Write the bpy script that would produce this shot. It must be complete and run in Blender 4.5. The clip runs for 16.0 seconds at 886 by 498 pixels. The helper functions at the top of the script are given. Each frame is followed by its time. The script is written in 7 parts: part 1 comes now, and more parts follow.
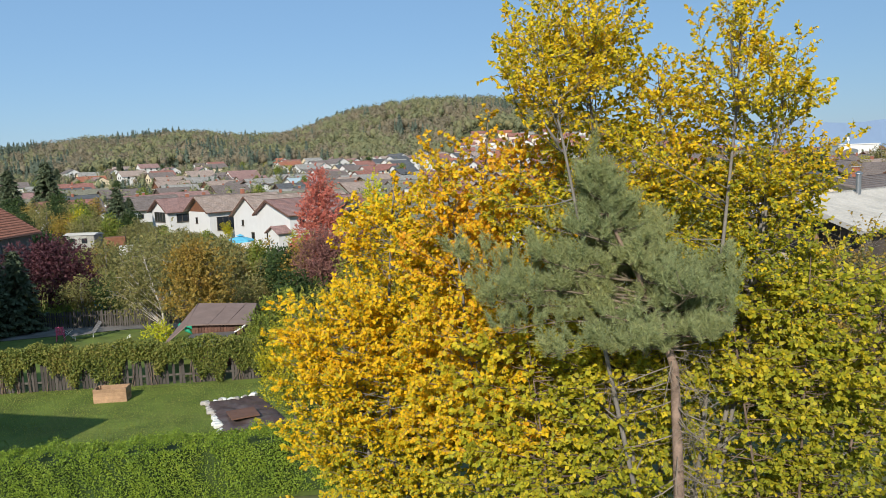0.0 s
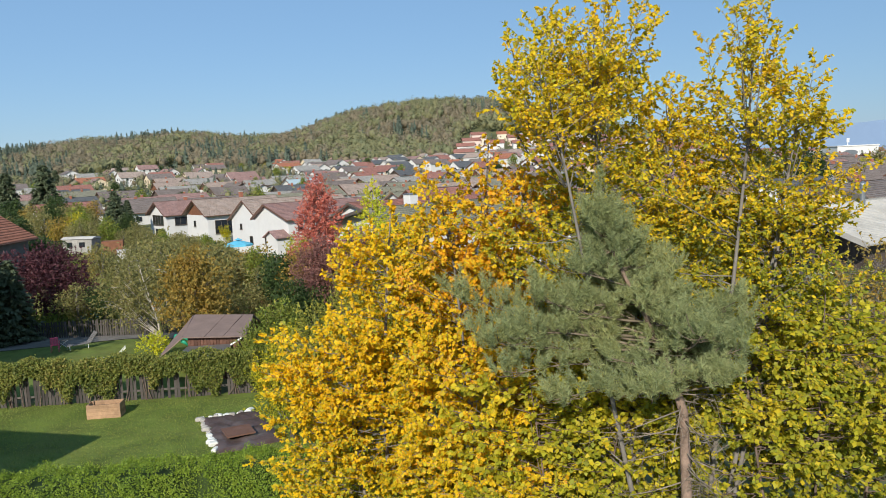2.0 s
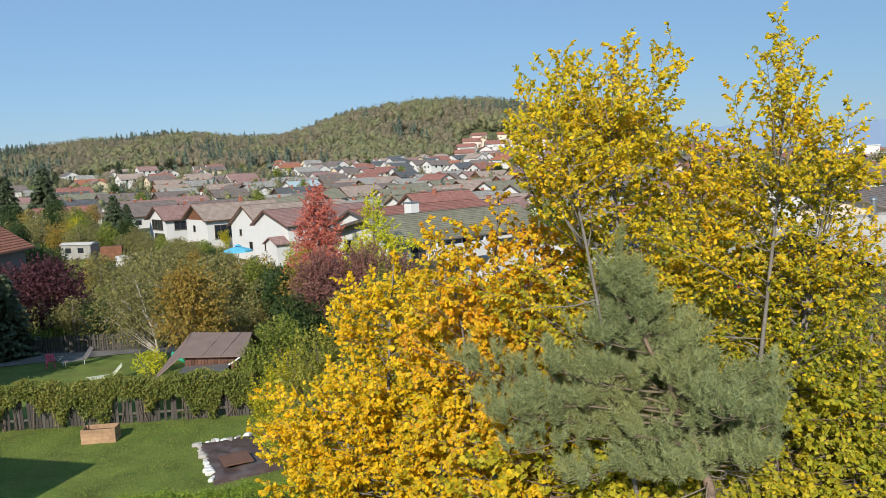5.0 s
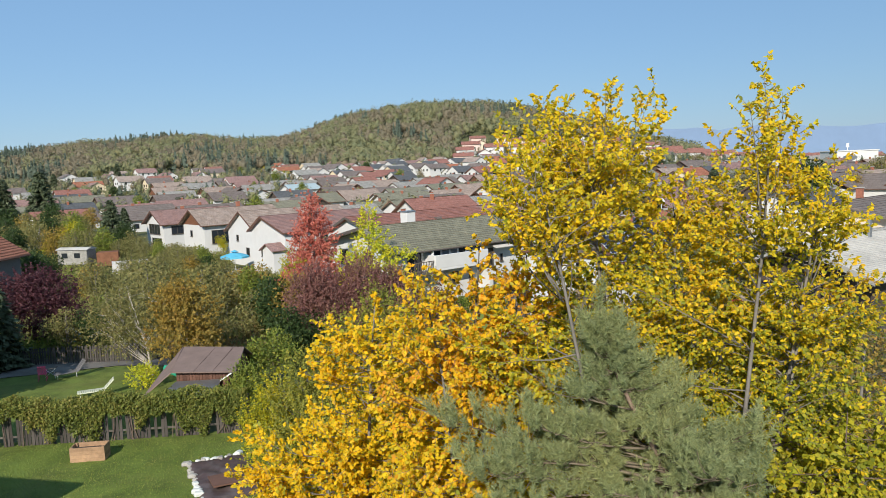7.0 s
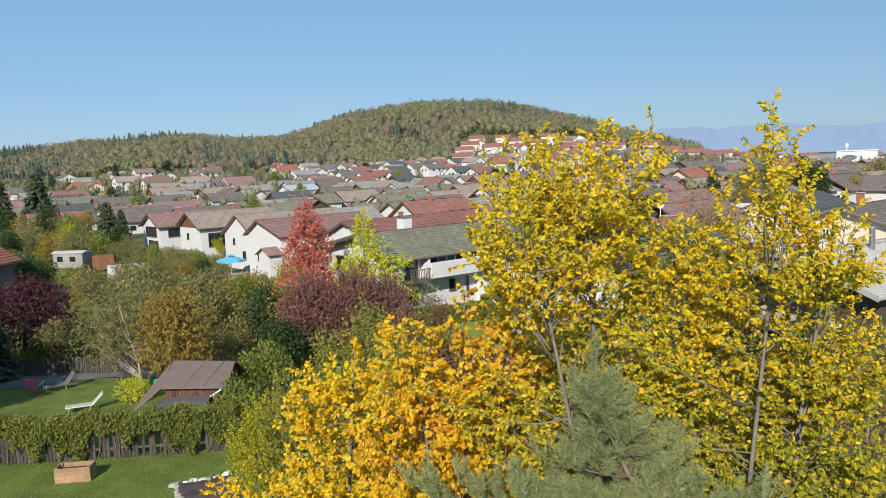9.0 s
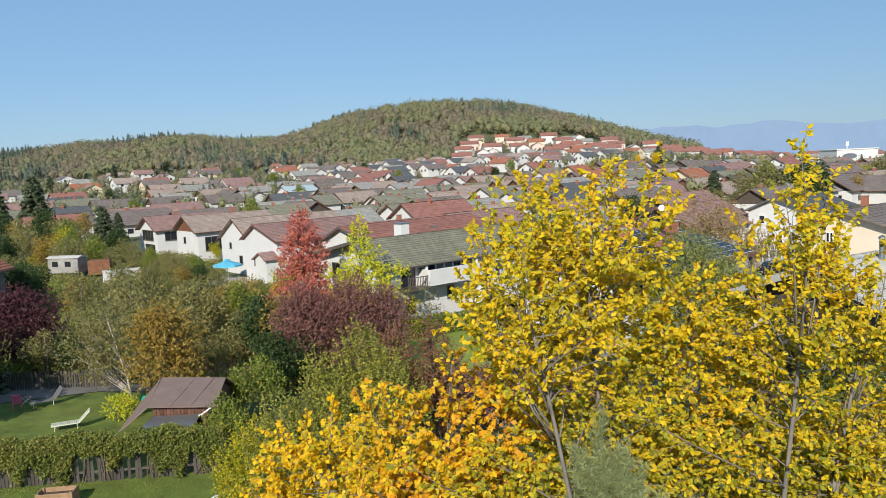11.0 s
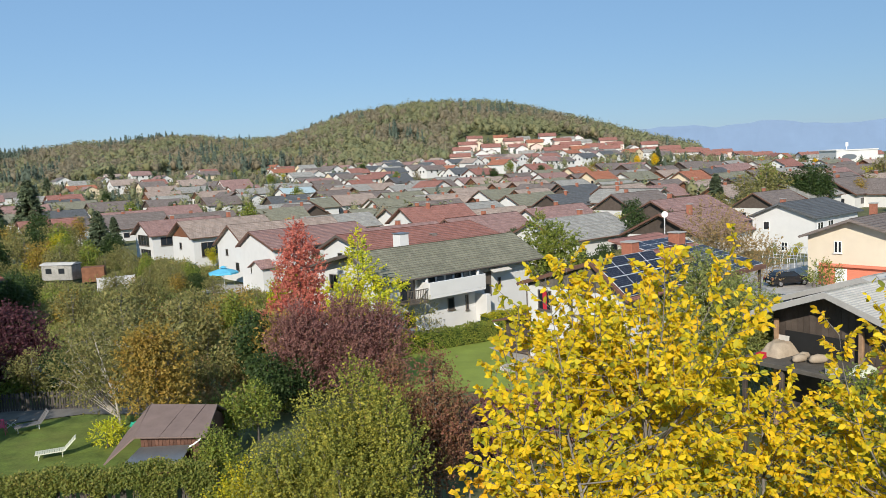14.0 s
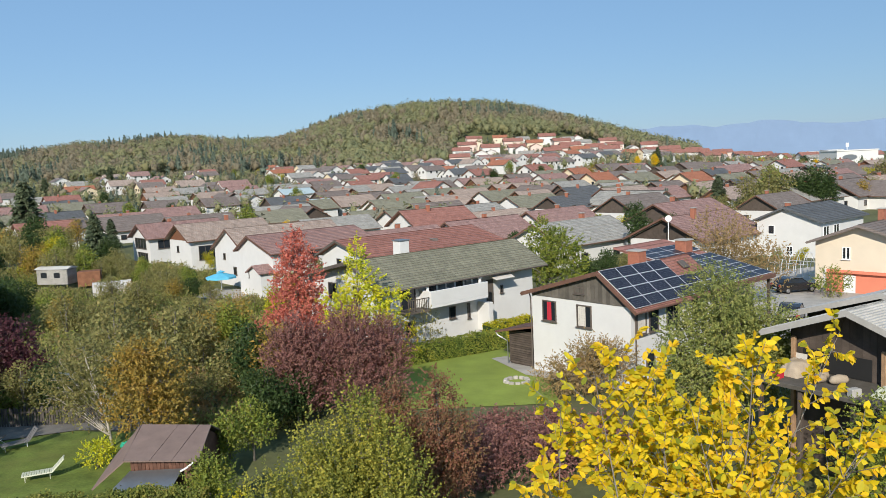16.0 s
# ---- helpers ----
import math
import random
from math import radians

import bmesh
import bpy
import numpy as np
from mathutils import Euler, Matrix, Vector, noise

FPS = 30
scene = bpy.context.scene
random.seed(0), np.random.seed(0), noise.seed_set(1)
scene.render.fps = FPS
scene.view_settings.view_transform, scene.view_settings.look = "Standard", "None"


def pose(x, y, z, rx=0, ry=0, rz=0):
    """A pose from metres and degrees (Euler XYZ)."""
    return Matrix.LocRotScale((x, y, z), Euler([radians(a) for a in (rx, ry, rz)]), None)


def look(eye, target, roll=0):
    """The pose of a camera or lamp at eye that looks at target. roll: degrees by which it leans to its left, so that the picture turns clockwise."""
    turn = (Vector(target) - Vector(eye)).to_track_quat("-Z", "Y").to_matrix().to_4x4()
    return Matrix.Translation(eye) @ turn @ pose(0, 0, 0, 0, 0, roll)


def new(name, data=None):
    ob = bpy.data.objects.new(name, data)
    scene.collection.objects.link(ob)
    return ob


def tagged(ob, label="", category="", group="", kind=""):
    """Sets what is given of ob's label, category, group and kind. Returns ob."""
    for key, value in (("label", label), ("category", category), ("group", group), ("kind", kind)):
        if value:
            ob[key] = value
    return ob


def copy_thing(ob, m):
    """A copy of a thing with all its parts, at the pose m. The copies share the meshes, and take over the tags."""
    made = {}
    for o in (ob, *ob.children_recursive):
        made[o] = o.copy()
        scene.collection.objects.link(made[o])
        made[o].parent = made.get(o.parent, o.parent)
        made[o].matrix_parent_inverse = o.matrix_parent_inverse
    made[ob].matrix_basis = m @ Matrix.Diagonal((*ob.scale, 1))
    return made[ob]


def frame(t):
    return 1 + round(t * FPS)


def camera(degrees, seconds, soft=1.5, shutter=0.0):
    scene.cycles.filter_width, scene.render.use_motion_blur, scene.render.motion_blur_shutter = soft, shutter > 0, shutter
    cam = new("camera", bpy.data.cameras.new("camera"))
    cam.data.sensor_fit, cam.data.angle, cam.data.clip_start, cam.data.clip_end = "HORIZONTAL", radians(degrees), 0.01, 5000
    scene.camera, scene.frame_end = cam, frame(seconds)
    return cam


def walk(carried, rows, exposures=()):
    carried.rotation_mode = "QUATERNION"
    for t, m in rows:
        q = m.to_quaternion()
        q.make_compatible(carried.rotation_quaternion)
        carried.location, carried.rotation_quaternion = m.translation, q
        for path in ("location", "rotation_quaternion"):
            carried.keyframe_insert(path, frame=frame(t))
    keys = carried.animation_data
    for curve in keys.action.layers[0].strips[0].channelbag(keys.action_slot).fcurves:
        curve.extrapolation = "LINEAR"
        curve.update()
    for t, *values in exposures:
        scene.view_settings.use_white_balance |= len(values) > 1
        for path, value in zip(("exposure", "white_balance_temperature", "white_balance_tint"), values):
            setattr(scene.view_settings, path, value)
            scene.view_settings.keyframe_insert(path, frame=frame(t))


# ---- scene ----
cam = camera(58.6, 16.0, soft=0.85)

PATH = [
    (0, (0.257, 1.383, 9.71), (0.223, 3.37, 9.491), -2.4),
    (0.5, (0.279, 1.502, 9.78), (0.246, 3.49, 9.563), -2.35),
    (1, (0.302, 1.62, 9.923), (0.27, 3.607, 9.704), -2.4),
    (1.5, (0.298, 1.76, 10.062), (0.267, 3.747, 9.842), -2.4),
    (2, (0.282, 1.955, 10.192), (0.25, 3.943, 9.974), -2.4),
    (2.5, (0.258, 2.11, 10.299), (0.226, 4.098, 10.081), -2.4),
    (3, (0.229, 2.297, 10.442), (0.198, 4.284, 10.224), -2.4),
    (3.5, (0.214, 2.487, 10.57), (0.181, 4.475, 10.351), -2.5),
    (4, (0.195, 2.665, 10.705), (0.162, 4.653, 10.485), -2.5),
    (6.5, (0.381, 2.997, 11.375), (0.351, 4.985, 11.161), -2.4),
    (7, (0.499, 3.114, 11.553), (0.469, 5.103, 11.34), -2.3),
    (7.5, (0.595, 3.233, 11.698), (0.566, 5.222, 11.486), -2.3),
    (8, (0.691, 3.373, 11.85), (0.663, 5.361, 11.635), -2.4),
    (8.5, (0.728, 3.55, 12.002), (0.7, 5.538, 11.786), -2.4),
    (9, (0.729, 3.952, 12.115), (0.701, 5.94, 11.9), -2.3),
    (11.5, (0.941, 5.44, 12.731), (0.914, 7.428, 12.514), -2.6),
    (12, (0.893, 5.679, 12.858), (0.868, 7.667, 12.642), -2.6),
    (12.5, (0.846, 6.023, 12.958), (0.821, 8.011, 12.742), -2.5),
    (13, (0.778, 6.405, 13.061), (0.753, 8.393, 12.847), -2.5),
    (13.5, (0.762, 6.665, 13.215), (0.738, 8.653, 12.998), -2.6),
    (14, (0.772, 7.035, 13.367), (0.748, 9.023, 13.15), -2.6),
    (14.5, (0.747, 7.301, 13.51), (0.725, 9.289, 13.293), -2.6),
    (15, (0.696, 7.694, 13.62), (0.674, 9.682, 13.405), -2.55),
    (15.5, (0.657, 8.074, 13.748), (0.635, 10.062, 13.531), -2.6),
    (16, (0.614, 8.558, 13.851), (0.592, 10.546, 13.633), -2.6),
]
walk(cam, [(t, look(eye, target, roll)) for t, eye, target, roll in PATH])

# ---- light ----
world = bpy.data.worlds.new("world")
scene.world = world
world.use_nodes = True
nt = world.node_tree
sky = nt.nodes.new("ShaderNodeTexSky")
sky.sky_type = "NISHITA"
sky.sun_disc = False
sky.sun_elevation = radians(30)
sky.sun_rotation = radians(169)
sky.air_density, sky.dust_density, sky.ozone_density = 1.0, 0.3, 4.0
tint = nt.nodes.new("ShaderNodeMix")
tint.data_type, tint.blend_type = "RGBA", "MULTIPLY"
tint.inputs[0].default_value = 1.0
tint.inputs[7].default_value = (0.9, 0.94, 1.04, 1)
nt.links.new(sky.outputs[0], tint.inputs[6])
haze = nt.nodes.new("ShaderNodeMix")
haze.data_type = "RGBA"
haze.inputs[0].default_value = 0.64
haze.inputs[7].default_value = (1.9, 3.45, 5.3, 1)
nt.links.new(tint.outputs[2], haze.inputs[6])
nt.links.new(haze.outputs[2], nt.nodes["Background"].inputs[0])
nt.nodes["Background"].inputs[1].default_value = 0.094
scene.view_settings.exposure = 0.36
sun = new("sun", bpy.data.lights.new("sun", "SUN"))
sun.data.energy = 4.0
sun.data.angle = radians(0.6)
sun.data.color = (1.0, 0.93, 0.82)
sun.matrix_world = look((-16, -85, 49), (0, 0, 0))

rng = np.random.default_rng(7)
TURN = 41.0  # the streets run at this angle to the camera's way
CA, SA = math.cos(radians(TURN)), math.sin(radians(TURN))


def step(a, b, v):
    t = np.clip((v - a) / (b - a), 0, 1)
    return t * t * (3 - 2 * t)


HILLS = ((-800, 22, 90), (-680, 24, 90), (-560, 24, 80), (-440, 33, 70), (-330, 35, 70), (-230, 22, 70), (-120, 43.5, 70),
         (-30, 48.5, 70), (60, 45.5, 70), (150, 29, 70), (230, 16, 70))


def land(x, y):
    """The height of the ground."""
    x, y = np.asarray(x, float), np.asarray(y, float)
    h = -2.5 * step(35, 115, y) * (1 - 0.75 * step(3, 28, x))
    h = h + 13 * step(250, 640, y) * (1 - step(90, 260, x)) * (1 - 0.35 * step(-150, -600, x))
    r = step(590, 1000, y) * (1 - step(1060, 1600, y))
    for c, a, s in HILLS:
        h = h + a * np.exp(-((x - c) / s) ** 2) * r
    return h


def ground_at(x, y):
    return float(land(x, y))


# ---- materials ----
def nodes_of(name):
    m = bpy.data.materials.new(name)
    m.use_nodes = True
    t = m.node_tree
    return m, t, t.nodes["Principled BSDF"]


def shaded(t, kind, **sets):
    n = t.nodes.new(kind)
    for k, v in sets.items():
        n.inputs[k.replace("_", " ")].default_value = v
    return n


def paint(name, col, var=0.18, scale=1.5, rough=0.8, bump=0.15, fine=25.0, metal=0.0, stain=None, stain_amount=0.35, piece=0.0, spec=0.3, tile=None):
    """A surface with broad and fine variation, stains and relief. piece: how much each object differs."""
    m, t, b = nodes_of(name)
    co = t.nodes.new("ShaderNodeTexCoord")
    n1 = shaded(t, "ShaderNodeTexNoise", Scale=scale, Detail=5.0, Roughness=0.6)
    n2 = shaded(t, "ShaderNodeTexNoise", Scale=fine, Detail=4.0, Roughness=0.65)
    for n in (n1, n2):
        t.links.new(co.outputs["Object"], n.inputs["Vector"])
    add = t.nodes.new("ShaderNodeMath")
    add.operation = "MULTIPLY_ADD"
    add.inputs[1].default_value = 0.55
    t.links.new(n2.outputs[0], add.inputs[0])
    t.links.new(n1.outputs[0], add.inputs[2])
    ramp = t.nodes.new("ShaderNodeMapRange")
    ramp.inputs["From Min"].default_value, ramp.inputs["From Max"].default_value = 0.4, 1.15
    ramp.inputs["To Min"].default_value, ramp.inputs["To Max"].default_value = 1 - var * 1.6, 1 + var
    t.links.new(add.outputs[0], ramp.inputs[0])
    hsv = t.nodes.new("ShaderNodeHueSaturation")
    hsv.inputs["Color"].default_value = (*col, 1)
    value = ramp.outputs[0]
    if piece:
        info = t.nodes.new("ShaderNodeObjectInfo")
        pr = t.nodes.new("ShaderNodeMapRange")
        pr.inputs["To Min"].default_value, pr.inputs["To Max"].default_value = 1 - piece, 1 + piece
        t.links.new(info.outputs["Random"], pr.inputs[0])
        mul = t.nodes.new("ShaderNodeMath")
        mul.operation = "MULTIPLY"
        t.links.new(value, mul.inputs[0])
        t.links.new(pr.outputs[0], mul.inputs[1])
        value = mul.outputs[0]
    t.links.new(value, hsv.inputs["Value"])
    out = hsv.outputs[0]
    if stain:
        n3 = shaded(t, "ShaderNodeTexNoise", Scale=scale * 0.45, Detail=6.0, Roughness=0.7)
        t.links.new(co.outputs["Object"], n3.inputs["Vector"])
        sr = t.nodes.new("ShaderNodeMapRange")
        sr.inputs["From Min"].default_value, sr.inputs["From Max"].default_value = 0.48, 0.72
        sr.inputs["To Max"].default_value = stain_amount
        t.links.new(n3.outputs[0], sr.inputs[0])
        mix = t.nodes.new("ShaderNodeMix")
        mix.data_type = "RGBA"
        t.links.new(sr.outputs[0], mix.inputs[0])
        t.links.new(out, mix.inputs[6])
        mix.inputs[7].default_value = (*stain, 1)
        out = mix.outputs[2]
    t.links.new(out, b.inputs["Base Color"])
    b.inputs["Roughness"].default_value, b.inputs["Metallic"].default_value = rough, metal
    b.inputs["Specular IOR Level"].default_value = spec
    if bump:
        bn = shaded(t, "ShaderNodeBump", Strength=bump, Distance=0.02)
        t.links.new(n2.outputs[0], bn.inputs["Height"])
        t.links.new(bn.outputs[0], b.inputs["Normal"])
    if tile:
        src = b.inputs["Base Color"].links[0].from_socket
        sep, put = t.nodes.new("ShaderNodeSeparateXYZ"), t.nodes.new("ShaderNodeCombineXYZ")
        t.links.new(co.outputs["Object"], sep.inputs[0])
        t.links.new(sep.outputs[0], put.inputs[0])
        t.links.new(sep.outputs[2], put.inputs[1])
        br = shaded(t, "ShaderNodeTexBrick", **{"Scale": 1.0, "Mortar Size": 0.016, "Mortar Smooth": 0.3, "Brick Width": tile[0], "Row Height": tile[1], "Color1": (1.12, 1.12, 1.12, 1), "Color2": (0.9, 0.9, 0.9, 1), "Mortar": (0.5, 0.5, 0.5, 1)})
        t.links.new(put.outputs[0], br.inputs["Vector"])
        joint = t.nodes.new("ShaderNodeMix")
        joint.data_type, joint.blend_type = "RGBA", "MULTIPLY"
        joint.inputs[0].default_value = 1.0
        t.links.new(src, joint.inputs[6])
        t.links.new(br.outputs[0], joint.inputs[7])
        t.links.new(joint.outputs[2], b.inputs["Base Color"])
    return m


def leafy(name, cols, trans=0.3, rough=0.55, value=0.25):
    """Leaves whose colour differs leaf by leaf, with light coming through them."""
    m, t, b = nodes_of(name)
    geo = t.nodes.new("ShaderNodeNewGeometry")
    ramp = t.nodes.new("ShaderNodeValToRGB")
    els = ramp.color_ramp.elements
    while len(els) < len(cols):
        els.new(0.5)
    for k, c in enumerate(cols):
        els[k].position = k / (len(cols) - 1)
        els[k].color = (*c, 1)
    co = t.nodes.new("ShaderNodeTexCoord")
    n1 = shaded(t, "ShaderNodeTexNoise", Scale=0.9, Detail=3.0)
    t.links.new(co.outputs["Object"], n1.inputs["Vector"])
    mixer = t.nodes.new("ShaderNodeMath")
    mixer.operation = "MULTIPLY_ADD"
    mixer.inputs[1].default_value = 0.6
    t.links.new(geo.outputs["Random Per Island"], mixer.inputs[0])
    half = t.nodes.new("ShaderNodeMapRange")
    half.inputs["From Min"].default_value, half.inputs["From Max"].default_value = 0.3, 0.7
    half.inputs["To Max"].default_value = 0.4
    t.links.new(n1.outputs[0], half.inputs[0])
    t.links.new(half.outputs[0], mixer.inputs[2])
    t.links.new(mixer.outputs[0], ramp.inputs[0])
    white = t.nodes.new("ShaderNodeTexWhiteNoise")
    white.noise_dimensions = "1D"
    t.links.new(geo.outputs["Random Per Island"], white.inputs["W"])
    vr = t.nodes.new("ShaderNodeMapRange")
    vr.inputs["To Min"].default_value, vr.inputs["To Max"].default_value = 1 - value, 1 + value
    t.links.new(white.outputs["Value"], vr.inputs[0])
    hsv = t.nodes.new("ShaderNodeHueSaturation")
    t.links.new(ramp.outputs[0], hsv.inputs["Color"])
    t.links.new(vr.outputs[0], hsv.inputs["Value"])
    t.links.new(hsv.outputs[0], b.inputs["Base Color"])
    b.inputs["Roughness"].default_value = rough
    b.inputs["Specular IOR Level"].default_value = 0.25
    tr = t.nodes.new("ShaderNodeBsdfTranslucent")
    t.links.new(hsv.outputs[0], tr.inputs[0])
    ms = t.nodes.new("ShaderNodeMixShader")
    ms.inputs[0].default_value = trans
    t.links.new(b.outputs[0], ms.inputs[1])
    t.links.new(tr.outputs[0], ms.inputs[2])
    t.links.new(ms.outputs[0], t.nodes["Material Output"].inputs[0])
    return m


M = {}
M["grass"] = paint("grass", (0.095, 0.145, 0.028), 0.35, 0.35, 0.9, 0.6, 18, stain=(0.17, 0.14, 0.05), stain_amount=0.5)
M["field"] = paint("field", (0.125, 0.135, 0.055), 0.4, 0.06, 0.95, 0.5, 2.0, stain=(0.14, 0.12, 0.06), stain_amount=0.6)
M["lawn"] = paint("lawn", (0.145, 0.195, 0.036), 0.45, 0.6, 0.9, 0.8, 9, stain=(0.2, 0.195, 0.055), stain_amount=0.5)
M["lawn_bright"] = paint("lawn_bright", (0.25, 0.31, 0.055), 0.2, 0.5, 0.9, 0.6, 22, stain=(0.2, 0.24, 0.05), stain_amount=0.4)
M["paving"] = paint("paving", (0.46, 0.43, 0.39), 0.2, 0.8, 0.9, 0.3, 14, stain=(0.2, 0.18, 0.15))
# Darker paving for the terrace: the shade lying there is put into the colour.
M["paving_shaded"] = paint("paving_shaded", (0.2, 0.185, 0.165), 0.3, 0.9, 0.95, 0.6, 30, stain=(0.12, 0.11, 0.09), stain_amount=0.6)
M["asphalt"] = paint("asphalt", (0.16, 0.155, 0.15), 0.2, 0.4, 0.9, 0.3, 20, stain=(0.1, 0.1, 0.1))
M["plaster"] = paint("plaster", (0.66, 0.655, 0.64), 0.06, 0.7, 0.85, 0.1, 20, stain=(0.6, 0.58, 0.54), stain_amount=0.25)
M["cream"] = paint("cream", (0.74, 0.64, 0.5), 0.06, 0.6, 0.85, 0.1, 20, stain=(0.68, 0.55, 0.38), stain_amount=0.25)
M["salmon"] = paint("salmon", (0.72, 0.24, 0.15), 0.08, 0.6, 0.85, 0.1, 20)
M["ochre"] = paint("ochre", (0.72, 0.6, 0.42), 0.08, 0.6, 0.85, 0.1, 20)
M["pink"] = paint("pink", (0.72, 0.57, 0.5), 0.08, 0.6, 0.85, 0.1, 20)
M["boards_dark"] = paint("boards_dark", (0.1, 0.078, 0.064), 0.3, 1.5, 0.8, 0.3, 18, piece=0.2)
M["boards_grey"] = paint("boards_grey", (0.14, 0.125, 0.105), 0.3, 1.8, 0.85, 0.35, 18, stain=(0.08, 0.07, 0.06), piece=0.25)
M["boards_old"] = paint("boards_old", (0.085, 0.074, 0.066), 0.3, 1.8, 0.85, 0.35, 18, piece=0.3)
M["boards_brown"] = paint("boards_brown", (0.2, 0.09, 0.05), 0.3, 1.5, 0.8, 0.3, 18, piece=0.2)
M["boards_fresh"] = paint("boards_fresh", (0.46, 0.29, 0.17), 0.3, 3.0, 0.75, 0.35, 22, stain=(0.24, 0.15, 0.09), stain_amount=0.7, piece=0.18)
M["roof_olive"] = paint("roof_olive", (0.27, 0.26, 0.19), 0.22, 1.0, 0.8, 0.3, 12, stain=(0.1, 0.1, 0.075), tile=(0.3, 0.15))
M["roof_red"] = paint("roof_red", (0.36, 0.17, 0.135), 0.22, 1.0, 0.8, 0.3, 12, stain=(0.2, 0.08, 0.06), tile=(0.3, 0.15))
M["roof_maroon"] = paint("roof_maroon", (0.36, 0.225, 0.2), 0.22, 1.0, 0.8, 0.3, 12, stain=(0.15, 0.075, 0.065), tile=(0.3, 0.15))
M["roof_orange"] = paint("roof_orange", (0.42, 0.17, 0.10), 0.2, 1.0, 0.8, 0.3, 12, stain=(0.3, 0.11, 0.06), tile=(0.3, 0.15))
M["roof_brown"] = paint("roof_brown", (0.23, 0.19, 0.17), 0.22, 1.0, 0.8, 0.3, 12, stain=(0.09, 0.07, 0.06), tile=(0.3, 0.15))
M["roof_tan"] = paint("roof_tan", (0.42, 0.33, 0.275), 0.22, 1.0, 0.85, 0.3, 12, stain=(0.22, 0.16, 0.13), tile=(0.3, 0.15))
M["roof_grey"] = paint("roof_grey", (0.38, 0.365, 0.33), 0.2, 1.0, 0.8, 0.3, 12, stain=(0.14, 0.135, 0.125), tile=(0.3, 0.15))
M["roof_slate"] = paint("roof_slate", (0.13, 0.135, 0.14), 0.2, 1.0, 0.7, 0.3, 12, tile=(0.3, 0.15))
M["roof_pale"] = paint("roof_pale", (0.54, 0.52, 0.48), 0.15, 1.2, 0.85, 0.3, 12, stain=(0.28, 0.27, 0.25), stain_amount=0.5)
M["roof_blue"] = paint("roof_blue", (0.42, 0.52, 0.55), 0.12, 1.0, 0.7, 0.2, 12)
M["boards_shed"] = paint("boards_shed", (0.13, 0.065, 0.045), 0.3, 2.0, 0.8, 0.3, 18, piece=0.25)
M["felt"] = paint("felt", (0.23, 0.165, 0.14), 0.2, 1.2, 0.9, 0.4, 30, stain=(0.13, 0.09, 0.08))
M["fascia"] = paint("fascia", (0.16, 0.085, 0.06), 0.2, 2.0, 0.7, 0.2, 15)
M["brick"] = paint("brick", (0.38, 0.15, 0.095), 0.25, 6.0, 0.85, 0.4, 25)
M["concrete"] = paint("concrete", (0.42, 0.40, 0.37), 0.15, 1.2, 0.9, 0.3, 14, stain=(0.26, 0.24, 0.22))
M["white_paint"] = paint("white_paint", (0.8, 0.8, 0.79), 0.05, 2.0, 0.5, 0.05, 20)
M["frame_brown"] = paint("frame_brown", (0.12, 0.1, 0.085), 0.15, 4.0, 0.5, 0.1, 20)
M["zinc"] = paint("zinc", (0.36, 0.37, 0.38), 0.12, 3.0, 0.4, 0.1, 20, metal=0.8)
M["bark"] = paint("bark", (0.17, 0.125, 0.095), 0.4, 5.0, 0.9, 0.9, 22, stain=(0.28, 0.2, 0.15))
M["bark_grey"] = paint("bark_grey", (0.22, 0.2, 0.175), 0.3, 4.0, 0.9, 0.6, 18, stain=(0.14, 0.13, 0.11))
M["bark_pale"] = paint("bark_pale", (0.55, 0.5, 0.44), 0.25, 4.0, 0.85, 0.4, 18, stain=(0.25, 0.2, 0.17), stain_amount=0.6)
M["bark_pine"] = paint("bark_pine", (0.29, 0.205, 0.155), 0.4, 5.0, 0.9, 0.9, 22, stain=(0.16, 0.115, 0.09))
M["twig_dead"] = paint("twig_dead", (0.29, 0.245, 0.19), 0.3, 6.0, 0.95, 0.3, 20)
M["tarp"] = paint("tarp", (0.1, 0.065, 0.058), 0.3, 2.0, 0.45, 0.6, 8, stain=(0.2, 0.19, 0.19), stain_amount=0.5)
M["plastic_pink"] = paint("plastic_pink", (0.62, 0.1, 0.2), 0.08, 2.0, 0.4, 0.0)
M["plastic_white"] = paint("plastic_white", (0.72, 0.73, 0.68), 0.08, 2.0, 0.4, 0.0, stain=(0.5, 0.5, 0.44))
M["plastic_green"] = paint("plastic_green", (0.03, 0.33, 0.2), 0.15, 2.0, 0.4, 0.1)
M["cloth_blue"] = paint("cloth_blue", (0.12, 0.48, 0.68), 0.1, 2.0, 0.8, 0.1)
M["cloth_grey"] = paint("cloth_grey", (0.16, 0.155, 0.155), 0.15, 2.0, 0.8, 0.2)
M["cloth_red"] = paint("cloth_red", (0.5, 0.03, 0.05), 0.1, 2.0, 0.8, 0.1)
M["cloth_pale"] = paint("cloth_pale", (0.62, 0.58, 0.52), 0.1, 2.0, 0.85, 0.1)
M["cloth_cream"] = paint("cloth_cream", (0.6, 0.61, 0.47), 0.12, 2.0, 0.6, 0.1)
M["cloth_sack"] = paint("cloth_sack", (0.42, 0.34, 0.25), 0.2, 3.0, 0.9, 0.3)


